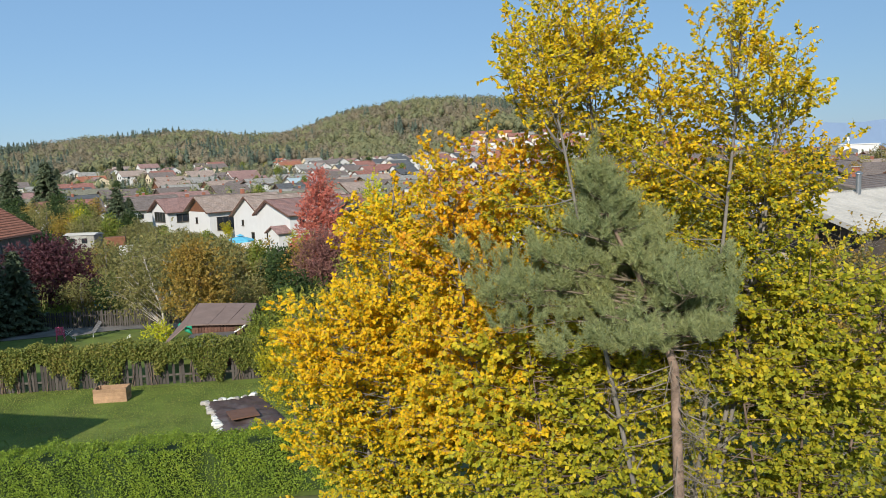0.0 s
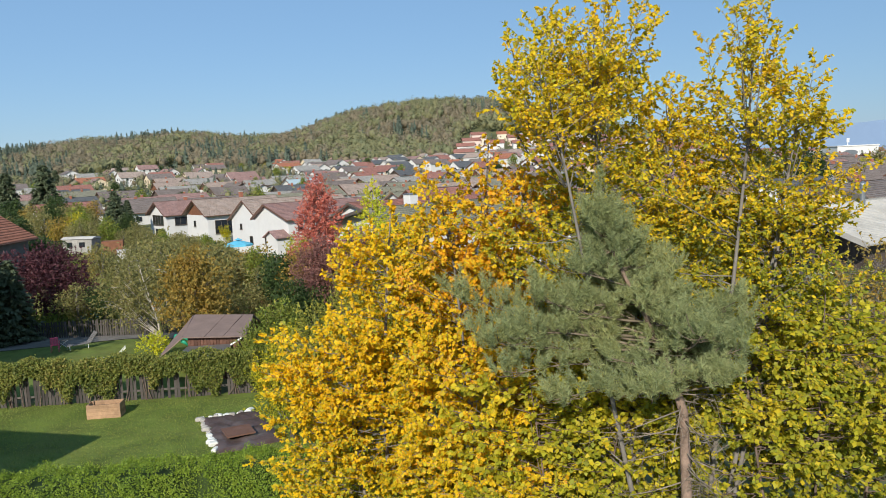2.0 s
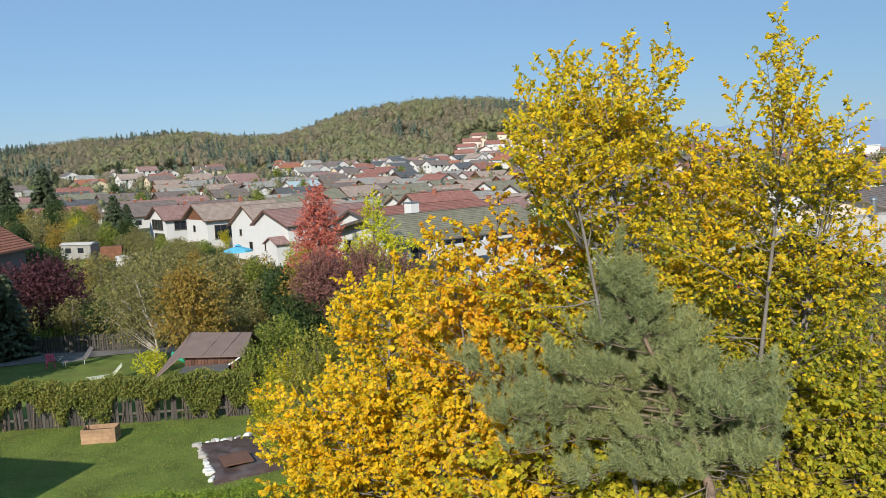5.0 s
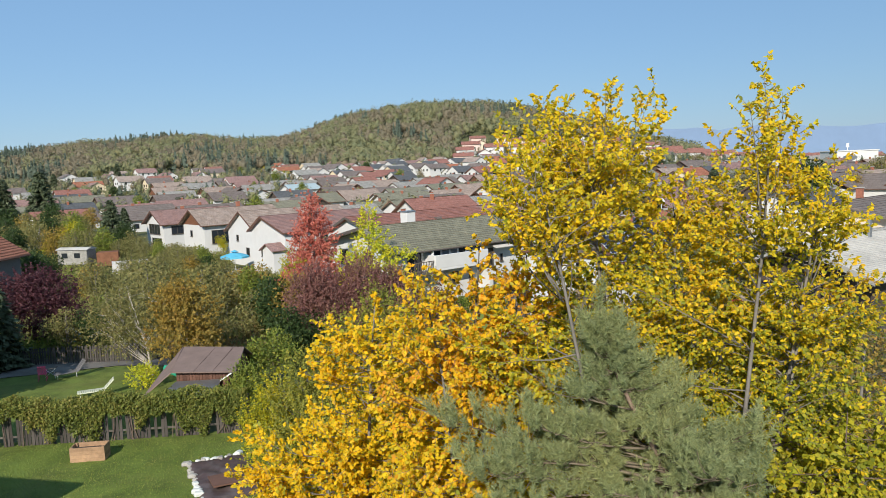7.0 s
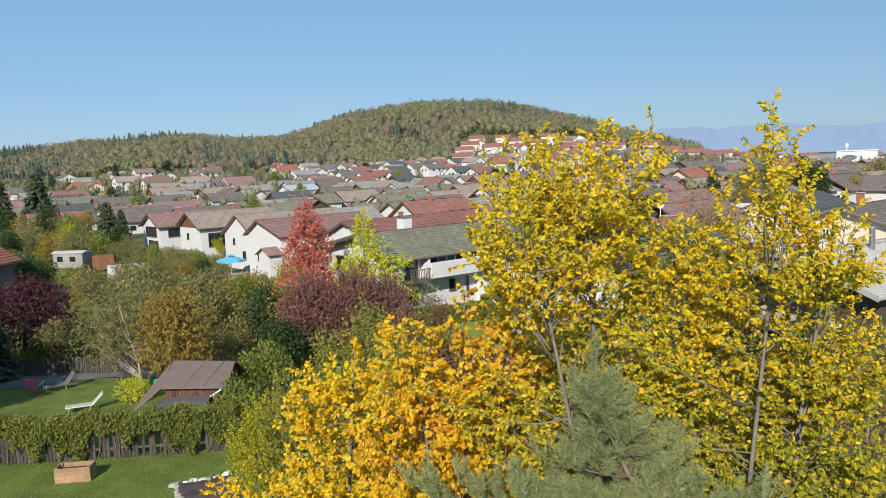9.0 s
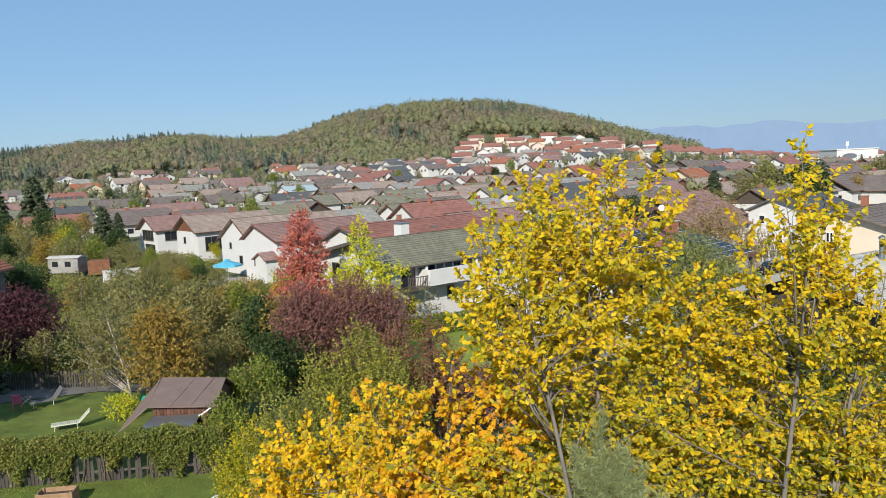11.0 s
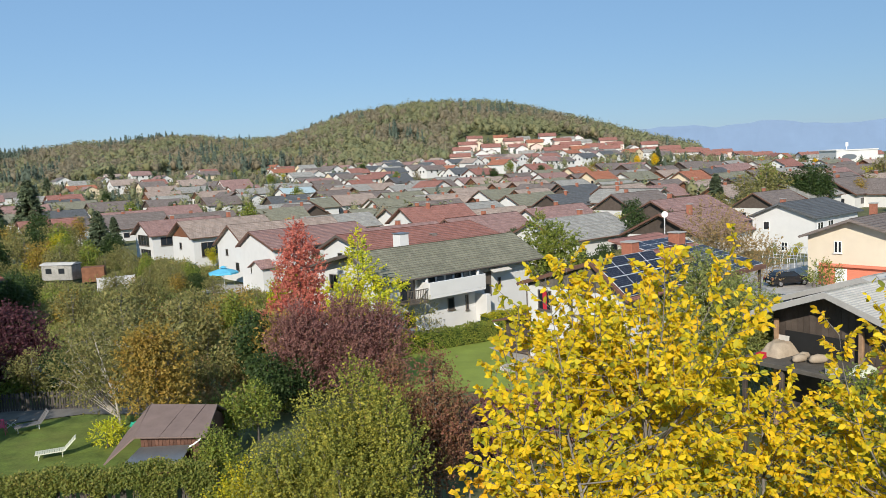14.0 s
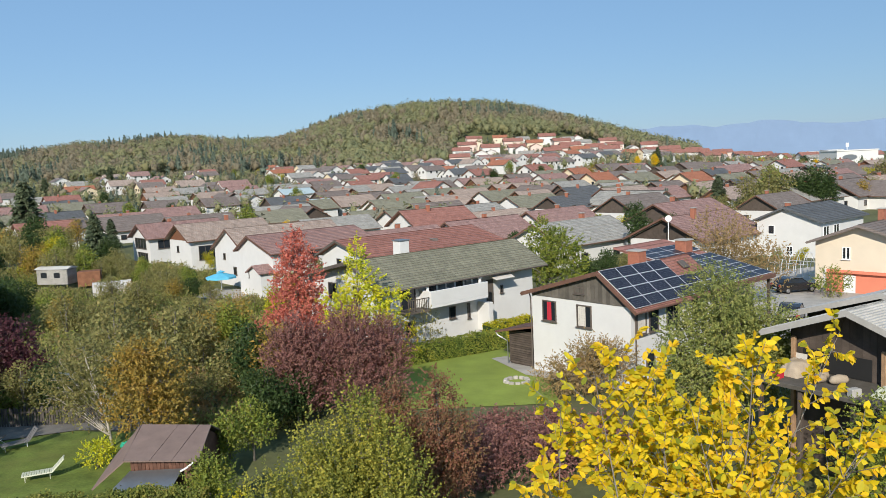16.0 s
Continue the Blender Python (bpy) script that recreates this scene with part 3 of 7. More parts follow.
# ---- ground ----
def ground_mesh():
    xs = np.concatenate([np.linspace(-2600, -700, 20), np.linspace(-660, -120, 40), np.linspace(-100, 100, 81), np.linspace(115, 500, 40), np.linspace(560, 2600, 20)])
    ys = np.concatenate([np.linspace(-300, -20, 8), np.linspace(-10, 130, 71), np.linspace(136, 560, 60), np.linspace(570, 1650, 80), np.linspace(1800, 4900, 10)])
    gx, gy = np.meshgrid(xs, ys)
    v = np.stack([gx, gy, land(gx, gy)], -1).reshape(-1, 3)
    a = (np.arange(len(ys) - 1)[:, None] * len(xs) + np.arange(len(xs) - 1)[None]).reshape(-1, 1)
    q = a + np.array([0, 1, len(xs) + 1, len(xs)])
    me = array_mesh("ground", v, q, M["field"])
    me.polygons.foreach_set("use_smooth", [True] * len(q))
    return me


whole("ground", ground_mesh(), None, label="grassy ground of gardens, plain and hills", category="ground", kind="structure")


def patch(name, outline, mat, lift, label, fine=1.0):
    """A sheet on the ground with an outline of corners, a little above it."""
    bm = bmesh.new()
    bm.faces.new([bm.verts.new((x, y, 0)) for x, y in outline])
    x0, x1 = min(p[0] for p in outline), max(p[0] for p in outline)
    y0, y1 = min(p[1] for p in outline), max(p[1] for p in outline)
    for axis, a, b in ((0, x0, x1), (1, y0, y1)):
        k = a + fine
        while k < b:
            no = (1, 0, 0) if axis == 0 else (0, 1, 0)
            co = (k, 0, 0) if axis == 0 else (0, k, 0)
            bmesh.ops.bisect_plane(bm, geom=bm.verts[:] + bm.edges[:] + bm.faces[:], plane_co=co, plane_no=no)
            k += fine
    for v in bm.verts:
        v.co.z = ground_at(v.co.x, v.co.y) + lift
    me = bpy.data.meshes.new(name)
    bm.to_mesh(me)
    me.materials.append(mat)
    return whole(name, me, None, label=label, category="ground", kind="structure")


patch("lawn", [(-34, 22), (-2, 24), (-2, 38), (-34, 36)], M["lawn"], 0.03, "mown garden lawn with worn patches", 2)
patch("back_lawn", [(-30, 37.2), (-12, 38), (-14, 50), (-21, 51.5), (-30, 48)], M["lawn"], 0.03, "mown lawn behind the ivy fence", 2)
patch("terrace", [(-30, 48.1), (-21, 51.6), (-17, 51), (-17, 53.4), (-32, 53.4)], M["paving_shaded"], 0.05, "pale paved terrace by the fence", 2)
patch("side_lawn", [(-6, 53), (6.5, 53), (6.5, 62), (4.2, 69.5), (-4.4, 63.6)], M["lawn_bright"], 0.04, "bright green lawn beside the hedge", 2)
patch("house_path", [(3.2, 66), (5.2, 60.2), (11, 54.4), (11.9, 55.3), (5.9, 62), (4.4, 66.6)], M["paving"], 0.07, "pale concrete strip along the house", 2)
patch("driveway", [(26, 60), (60, 78), (60, 110), (34, 98), (24, 68)], M["paving"], 0.05, "pale concrete driveway", 3)
patch("garden_lawn", [(-12, 62), (-8, 58), (-5.5, 63), (-10, 74), (-22, 104), (-29, 104)], M["lawn"], 0.05, "narrow strip of grass between gardens", 3)


# ---- houses ----
def roof_geo(length, width, eave, ridge, over, front, courses, off=0.0):
    """A pitched roof over local x 0..length, y -width/2..width/2: one shell with stepped tile courses. off: how far the ridge lies from the middle."""
    g = Geo()
    x0, x1 = -front, length + front

    def side(way):
        run = width / 2 - way * off
        ze = eave - over * (ridge - eave) / run
        far = run + over
        pts = [(way * far, ze - 0.14)]
        for k in range(courses):
            a, b = k / courses, (k + 1) / courses
            pts += [(way * far * (1 - a), ze + (ridge - ze) * a + 0.085), (way * far * (1 - b), ze + (ridge - ze) * b + 0.02)]
        return [(y + off, z) for y, z in pts]

    prof = side(-1) + [(off, ridge + 0.1)] + side(1)[::-1]
    n = len(prof)
    v = [(x, y, z) for x in (x0, x1) for y, z in prof] + [(x0, off, ridge - 0.16), (x1, off, ridge - 0.16)]
    f = [(k, n + k, n + k + 1, k + 1) for k in range(n - 1)]
    f += [(0, 2 * n, 2 * n + 1, n), (n - 1, 2 * n - 1, 2 * n + 1, 2 * n)]
    f += [tuple([2 * n, *range(n)]), tuple([2 * n + 1, *range(2 * n - 1, n - 1, -1)])]
    return g.add(v, f)


def verge_geo(length, width, eave, ridge, over, front, off=0.0):
    g = Geo()
    for s in (-1, 1):
        ze = eave - over * (ridge - eave) / (width / 2 - s * off)
        far = s * (width / 2 + over)
        for x in (-front - 0.04, length + front + 0.003):
            a, b = (far, ze), (off, ridge)
            v = [(x + d, y, z + h) for d in (0, 0.037) for (y, z), h in ((a, 0.06), (b, 0.06), (b, -0.2), (a, -0.2))]
            g.add(v, [(0, 1, 2, 3), (7, 6, 5, 4), (0, 4, 5, 1), (1, 5, 6, 2), (2, 6, 7, 3), (3, 7, 4, 0)])
        y = far + s * 0.05
        g.tube([(-front, y, ze - 0.06), (length + front, y, ze - 0.06)], (0.07, 0.07), 6)
    return g


def wall_geo(length, width, eave, ridge, deep=1.5, off=0.0):
    h = width / 2
    g = Geo()
    v = []
    for x in (0, length):
        v += [(x, -h, -deep), (x, h, -deep), (x, h, eave - 0.05), (x, off, ridge - 0.2), (x, -h, eave - 0.05)]
    g.add(v, [(0, 4, 3, 2, 1), (5, 6, 7, 8, 9), (0, 5, 9, 4), (2, 7, 6, 1), (4, 9, 8, 3), (3, 8, 7, 2), (1, 6, 5, 0)])
    return g


def window(parent, face, u, z, w, h, width, frame_mat, pane_mat, bars=1, length=0.0, curtain=None):
    """A window in the gable at x = 0 ("g"), the side at y = -width/2 ("s") or the back gable ("b"); its frame with panes as sub-parts."""
    t, d = 0.08, 0.07

    def at(a, b, out):
        return (-out, a, b) if face == "g" else (a, -width / 2 - out, b)

    outer = [(u - w / 2, z), (u + w / 2, z), (u + w / 2, z + h), (u - w / 2, z + h)]
    inner = [(u - w / 2 + t, z + t), (u + w / 2 - t, z + t), (u + w / 2 - t, z + h - t), (u - w / 2 + t, z + h - t)]
    v = [at(*p, o) for o in (d, -0.05) for ring in (outer, inner) for p in ring]
    f = []
    for k in range(4):
        m = (k + 1) % 4
        f += [(k, m, 4 + m, 4 + k), (k, 8 + k, 8 + m, m), (4 + k, 4 + m, 12 + m, 12 + k), (8 + k, 12 + k, 12 + m, 8 + m)]
    win = part("window", Geo().add(v, f), frame_mat, parent)

    def bar(name, a0, a1, b0, b1, out):
        g = Geo()
        if face == "g":
            g.box(-out, 0.05, a0, a1, b0, b1)
        else:
            g.box(a0, a1, -width / 2 - out, -width / 2 + 0.05, b0, b1)
        part(name, g, frame_mat, win)

    bar("sill", u - w / 2 - 0.06, u + w / 2 + 0.06, z - 0.06, z - 0.003, d + 0.08)
    for k in range(1, bars):
        c = u - w / 2 + w * k / bars
        bar("mullion", c - 0.04, c + 0.04, z + t, z + h - t, d)
    for k in range(bars):
        p = Geo()
        a0, a1 = u - w / 2 + w * k / bars + 0.04, u - w / 2 + w * (k + 1) / bars - 0.04
        if face == "g":
            p.box(-0.03, 0.02, a0, a1, z + t / 2, z + h - t / 2)
        else:
            p.box(a0, a1, -width / 2 - 0.03, -width / 2 + 0.02, z + t / 2, z + h - t / 2)
        part("pane", p, pane_mat, win)
    if curtain is not None:
        p = Geo()
        m0, m1, mat = curtain
        for j in range(6):
            a0, a1 = u + m0 * w + (m1 - m0) * w * j / 6, u + m0 * w + (m1 - m0) * w * (j + 0.9) / 6
            if face == "g":
                p.box(-0.04 - 0.012 * (j % 2), -0.033, a0, a1, z + t, z + h - t)
            else:
                p.box(a0, a1, -width / 2 - 0.04 - 0.012 * (j % 2), -width / 2 - 0.033, z + t, z + h - t)
        part("curtain", p, mat, win, "coloured curtain behind the glass")
    return win


def plain_window(parent, face, u, z, w, h, width):
    """A small far window: a plain frame with one pane."""
    frame_part, pane_part = Geo(), Geo()

    def at(a, b, d):
        return (-d, a, b) if face == "g" else (a, -width / 2 - d, b)

    outer = [(u - w / 2, z), (u + w / 2, z), (u + w / 2, z + h), (u - w / 2, z + h)]
    inner = [(u - w / 2 + 0.1, z + 0.1), (u + w / 2 - 0.1, z + 0.1), (u + w / 2 - 0.1, z + h - 0.1), (u - w / 2 + 0.1, z + h - 0.1)]
    v = [at(*p, 0.06) for p in outer] + [at(*p, 0.06) for p in inner] + [at(*p, -0.01) for p in outer] + [at(*p, -0.01) for p in inner]
    f = []
    for k in range(4):
        m = (k + 1) % 4
        f += [(k, m, 4 + m, 4 + k), (k, 8 + k, 8 + m, m), (4 + k, 4 + m, 12 + m, 12 + k)]
    win = part("window", frame_part.add(v, f), M["frame_brown"], parent)
    part("pane", pane_part.add([at(*p, d) for d in (0.02, -0.01) for p in inner], [(0, 1, 2, 3), (0, 4, 5, 1), (1, 5, 6, 2), (2, 6, 7, 3), (3, 7, 4, 0)]), M["pane"], win)


def chimney(parent, x, y, z0, z1, w=0.6, mat=None, cap=None):
    g = Geo()
    g.soft_box(x - w / 2, x + w / 2, y - w / 2, y + w / 2, z0, z1, 0.02)
    ob = part("chimney", g, mat or M["brick"], parent)
    c = Geo()
    c.soft_box(x - w / 2 - 0.07, x + w / 2 + 0.07, y - w / 2 - 0.07, y + w / 2 + 0.07, z1 + 0.002, z1 + 0.09, 0.02)
    part("cap", c, cap or M["concrete"], ob)
    return ob


def house(name, x, y, length, width, eave, ridge, wall, roof, label, gable=None, over=0.6, front=0.7, courses=14, z=None, rz=TURN, group="houses of the estate",
          verge=None, windows=(), chimneys=(), frame_mat=None, category="house", boards=False, plain=False, off=0.0):
    """A pitched-roof house. Its front gable's foot lies at x, y, and its ridge runs along the turned x axis."""
    ob = thing(name, x, y, ground_at(x, y) if z is None else z, rz, label, category, group)
    part("wall", wall_geo(length, width, eave, ridge, off=off), wall, ob)
    part("roof", roof_geo(length, width, eave, ridge, over, front, courses, off), roof, ob)
    part("verge_board", verge_geo(length, width, eave, ridge, over, front, off), verge or M["fascia"], ob)
    if gable:
        h = width / 2
        n = int(width / 0.3)
        cladding = part("gable_cladding", Geo().add([(-0.012, -h + 0.02, eave - 0.28), (-0.012, h - 0.02, eave - 0.28), (-0.012, off, ridge - 0.24), (0.01, off, ridge - 0.3)], [(0, 2, 1), (0, 3, 2), (1, 2, 3)]), gable, ob)
        for k in range(n if boards else 0):
            a, b = -h + width * k / n + 0.008, -h + width * (k + 1) / n - 0.008
            za, zb = (ridge - 0.22 - (ridge - eave) * abs(c - off) / (h - off if c > off else h + off) for c in (a, b))
            g = Geo()
            g.add([(-0.05, a, eave - 0.3), (-0.05, b, eave - 0.3), (-0.05, b, zb), (-0.05, a, za), (-0.013, a, eave - 0.3), (-0.013, b, eave - 0.3), (-0.013, b, zb), (-0.013, a, za)],
                  [(3, 2, 1, 0), (0, 1, 5, 4), (1, 2, 6, 5), (2, 3, 7, 6), (3, 0, 4, 7)])
            part("board", g, gable, cladding)
    for w in windows:
        face, u, wz, ww, wh = w[:5]
        if plain:
            plain_window(ob, face, u, wz, ww, wh, width)
            continue
        window(ob, face, u, wz, ww, wh, width, frame_mat or M["frame_brown"], M["pane"], w[5] if len(w) > 5 else 1, length, w[6] if len(w) > 6 else None)
    for cx, cy, top in chimneys:
        chimney(ob, cx, cy, ridge - (abs(cy) + abs(off)) * (ridge - eave) / (width / 2) - 0.5, top)
    return ob


def along(x, y, a, b=0.0):
    """The place a metres along the street from x, y and b metres across it, away from the camera."""
    return x + a * CA - b * SA, y + a * SA + b * CA


# the white house with solar panels on its roof
hx, hy = along(11.26, 55.6, 0, 4.05)
sol = house("house", hx, hy, 9.3, 8.1, 5.05, 6.75, M["plaster"], M["roof_red"], "white rendered house with dark boarded gable and solar panels", gable=M["boards_grey"], boards=True,
            over=0.65, front=0.4, courses=15, z=-0.11, off=-1.8,
            windows=(("g", 2.5, 3.1, 1.2, 1.4, 1, (-0.15, 0.15, M["cloth_red"])), ("g", -0.45, 3.05, 1.2, 1.45, 1, (-0.1, 0.4, M["cloth_pale"])), ("g", -0.1, 5.2, 0.8, 0.45),
                     ("s", 1.0, 2.9, 1.0, 1.6, 1, (-0.4, 0.4, M["cloth_pale"])), ("s", 2.3, 2.9, 1.0, 1.6, 1), ("s", 1.9, 0.5, 0.9, 1.2), ("s", 4.4, 2.9, 1.4, 1.4, 2), ("s", 7.2, 2.9, 1.2, 1.4, 2)),
            )
chimney(sol, 6.6, 0.2, 5.6, 7.25, 0.9)
# its lower wing with the long shallow roof over the carport
g = Geo()
g.soft_box(9.32, 16.0, -1.2, 4.3, -0.5, 5.3, 0.01)
part("wing_wall", g, M["boards_dark"], sol)
g = Geo()
g.slab([(9.75, -4.75, 4.78), (16.4, -4.75, 4.78), (16.4, 4.6, 6.93), (9.75, 4.6, 6.93)], 0.14)
wing_roof = part("wing_roof", g, M["roof_red"], sol)
g = Geo()
g.soft_box(9.72, 16.45, -4.83, -4.76, 4.55, 4.84, 0.01)
part("fascia", g, M["fascia"], sol)
for u in (9.9, 13.2, 16.2):
    g = Geo()
    g.soft_box(u - 0.09, u + 0.09, -4.5, -4.32, -0.4, 4.75, 0.01)
    part("carport_post", g, M["boards_dark"], sol)
chimney(sol, 14.6, 1.6, 5.9, 7.15, 0.95)


def downpipe(parent, x, y, top):
    g = Geo()
    g.tube([(x - 0.1, y - 0.55, top + 0.1), (x - 0.1, y - 0.5, top - 0.1), (x - 0.06, y - 0.09, top - 0.45), (x - 0.06, y - 0.09, -0.6)], (0.05,) * 4, 6)
    part("downpipe", g, M["frame_brown"], parent)


downpipe(sol, 0.4, -4.05, 4.75)
g = Geo()
g.tube([(0.3, 4.6, 4.8), (0.3, 4.5, 4.5), (-0.08, 4.12, 4.1), (-0.08, 4.12, -0.6)], (0.05,) * 4, 6)
part("downpipe", g, M["frame_brown"], sol)
slope = (6.75 - 5.05) / 2.25
tilt = math.atan(slope)


def solar_panel_mesh():
    g = Geo()
    w, h, e = 1.62, 0.84, 0.02
    ring = [(0, 0), (w, 0), (w, h), (0, h), (e, e), (w - e, e), (w - e, h - e), (e, h - e)]
    g.add([(x, y, 0.05) for x, y in ring] + [(x, y, 0) for x, y in ring[:4]], [(k, (k + 1) % 4, 4 + (k + 1) % 4, 4 + k) for k in range(4)] + [(8 + k, 8 + (k + 1) % 4, (k + 1) % 4, k) for k in range(4)])
    g.box(e, w - e, e, h - e, 0.005, 0.044, 1)
    return g.mesh("solar_panel", [M["alu"], M["cell"]])


panel = solar_panel_mesh()
for i in range(6):
    for j in range(4):
        if i > 3 and j > 1:
            continue
        s = j * 0.855
        part("solar_panel", panel, None, sol, at=Matrix.Translation((-0.34 + i * 1.635, -4.62 + s * math.cos(tilt), 5.05 - 0.57 * slope + s * math.sin(tilt) + 0.15)) @ Matrix.Rotation(tilt, 4, "X"))
shallow = math.atan(2.15 / 9.35)
for i in range(4):
    for j in range(9):
        if i == 3 and j == 6:
            continue
        s = 0.12 + j * 0.86
        part("solar_panel", panel, None, sol, at=Matrix.Translation((9.85 + i * 1.635, -4.72 + s * math.cos(shallow), 4.78 + s * math.sin(shallow) + 0.08)) @ Matrix.Rotation(shallow, 4, "X"))
g = Geo()
g.soft_box(7.6, 8.3, -0.35, 0.35, -0.03, 0.06, 0.02)
part("skylight", g, M["frame_brown"], sol, at=Matrix.Translation((0, -2.6, 6.35)) @ Matrix.Rotation(tilt, 4, "X"))

# the dark wooden lean-to beside it
def woodshed():
    x, y = along(hx, hy, 0.35, 4.35)
    ob = thing("wood_shed", x, y, -0.62, TURN, "dark slatted wooden lean-to shed on the lawn's edge", "shed")
    for k in range(15):
        g = Geo()
        g.soft_box(0, 0.05, -0.2, 2.4, 0.1 + k * 0.16, 0.1 + k * 0.16 + 0.13, 0.008)
        part("slat", g, M["boards_dark"], ob)
    for k in range(15):
        g = Geo()
        g.soft_box(0.06, 2.6, -0.25, -0.2, 0.1 + k * 0.16, 0.1 + k * 0.16 + 0.13, 0.008)
        part("slat", g, M["boards_dark"], ob)
    g = Geo()
    g.box(0.08, 2.6, -0.15, 2.4, 0, 2.38)
    part("body", g, M["boards_dark"], ob)
    g = Geo()
    g.slab([(-0.55, -0.24, 3.05), (2.9, -0.24, 3.05), (2.9, 3.3, 2.3), (-0.55, 3.3, 2.3)], 0.12)
    part("roof", g, M["fascia"], ob)
    g = Geo()
    g.tube([(-0.5, 3.25, 2.25), (-0.45, 3.1, 2.0), (-0.1, 2.5, 1.6), (-0.1, 2.46, 0)], (0.04,) * 4, 6)
    part("downpipe", g, M["zinc"], ob)
    return ob


woodshed()

# the long house with the balcony and its olive roof
rx, ry = along(7.8, 78.3, -16.5, 5.3)
row = house("house", rx - 0.12, ry, 16.5, 10.6, 5.35, 6.95, M["plaster"], M["roof_olive"], "long white house with olive tiled roof and balcony", over=0.9, front=1.0, courses=18, z=-0.43, off=-2.3,
            verge=M["frame_brown"], windows=(("s", 6.9, 1.6, 0.7, 1.0), ("s", 8.7, 1.3, 0.3, 1.3), ("s", 2.5, 0.9, 0.9, 1.2), ("s", 12.6, 2.9, 0.35, 0.7), ("g", 1.6, 3.6, 1.2, 1.3, 2), ("g", -2.0, 3.6, 1.2, 1.3, 2)))
chimney(row, 6.5, 0.6, 5.6, 7.75, 1.0, M["plaster"], M["zinc"])


def balcony():
    y = -5.3
    g = Geo()
    g.soft_box(3.5, 9.6, y - 1.5, y - 0.002, 3.1, 3.3, 0.02)
    part("balcony_floor", g, M["plaster"], row)
    g = Geo()
    g.soft_box(3.5, 9.6, y - 1.5, y - 1.38, 3.303, 4.42, 0.02)
    g.soft_box(3.5, 3.62, y - 1.378, y - 0.01, 3.303, 4.42, 0.02)
    part("balcony_parapet", g, M["plaster"], row)
    for x in (3.8, 9.4):
        g = Geo()
        g.soft_box(x - 0.1, x + 0.1, y - 0.85, y - 0.65, 3.303, 4.95, 0.02)
        part("balcony_post", g, M["white_paint"], row)
    for k in range(6):
        window(row, "s", 4.9 + k * 0.95, 3.42, 0.93, 1.75, 10.6, M["white_paint"], M["pane_pale"] if k % 3 else M["pane"])
    window(row, "s", 2.4, 3.0, 1.5, 1.9, 10.6, M["frame_brown"], M["pane"], 2)
    g = Geo()
    g.soft_box(1.4, 3.4, y - 1.4, y - 0.01, 2.9, 3.05, 0.02)
    for k in range(12):
        g.box(1.4 + k * 0.17, 1.44 + k * 0.17, y - 1.4, y - 1.36, 3.05, 3.95)
    g.box(1.4, 3.4, y - 1.42, y - 1.34, 3.951, 4.01)
    part("railing", g, M["frame_brown"], row)
    g = Geo()
    g.slab([(10.9, y - 1.2, 4.35), (13.1, y - 1.2, 4.35), (13.1, y - 0.02, 4.8), (10.9, y - 0.02, 4.8)], 0.06)
    part("awning", g, M["cloth_pale"], row, "rolled-out striped awning")
    g = Geo()
    g.soft_box(9.7, 10.2, y - 1.4, y - 0.01, 0.2, 2.6, 0.02)
    part("stair_wall", g, M["plaster"], row)
    g = Geo()
    g.soft_box(10.8, 11.6, y - 0.06, y + 0.02, 2.1, 4.25, 0.01)
    part("door", g, M["frame_brown"], row)


balcony()
g = Geo()
for k in range(10):
    g.soft_box(k * 1.2, k * 1.2 + 1.16, -0.9, 0.0, 0, 0.35 + 0.02 * (k % 3), 0.05)
whole("terrace_wall", g, M["stone"], pose(*along(-2.2, 73.0, 0), -1.1, 0, 0, TURN), "low pale stone terrace wall below the house", "wall")

# the cream house with a salmon base
bx, by = along(36.56, 86.4, 0, -4.85)
be = house("house", bx, by, 13, 9.7, 4.9, 6.5, M["cream"], M["roof_brown"], "cream house with salmon-red base and dark roof", over=0.5, front=0.9, courses=14, z=-0.27, off=0.5, verge=M["roof_brown"],
           windows=(("g", 1.9, 3.1, 0.75, 1.2, 1, (-0.1, 0.1, M["white_paint"])), ("s", 3, 3.0, 1.2, 1.2, 2)), frame_mat=M["white_paint"], chimneys=((5.5, 0.8, 7.6),))
g = Geo()
g.soft_box(-0.06, -0.003, -4.85, 3.75, -0.5, 2.05, 0.01)
part("painted_base", g, M["salmon"], be, "salmon-red painted ground floor")
g = Geo()
g.soft_box(-0.4, -0.065, -4.4, 3.2, 1.8, 2.0, 0.02)
part("canopy", g, M["salmon"], be)
g = Geo()
g.box(-0.09, -0.064, 1.0, 2.1, -0.3, 1.6)
part("door", g, M["white_paint"], be)
for k in range(5):
    g = Geo()
    g.soft_box(-0.09, -0.004, 3.76 + 0.1 * (k % 2), 4.05, 0.0 + k * 0.42, 0.36 + k * 0.42, 0.02)
    part("quoin", g, M["plaster"], be)

# the white house with the grey roof behind it
wx, wy = along(42.1, 116, 0, -4.5)
house("house", wx, wy, 13, 8.6, 5.3, 6.95, M["plaster"], M["roof_slate"], "white rendered house with dark grey tiled roof", over=0.5, front=0.6, courses=14, z=-1.0, off=0.4, verge=M["roof_slate"],
      windows=(("g", 2.3, 3.3, 0.9, 1.2), ("g", -0.2, 0.6, 0.9, 1.2, 2), ("s", 1.4, 3.2, 1.6, 1.3, 2), ("s", 4.4, 3.2, 1.6, 1.3, 2)), frame_mat=M["white_paint"], chimneys=((3.2, 1.6, 7.3),))

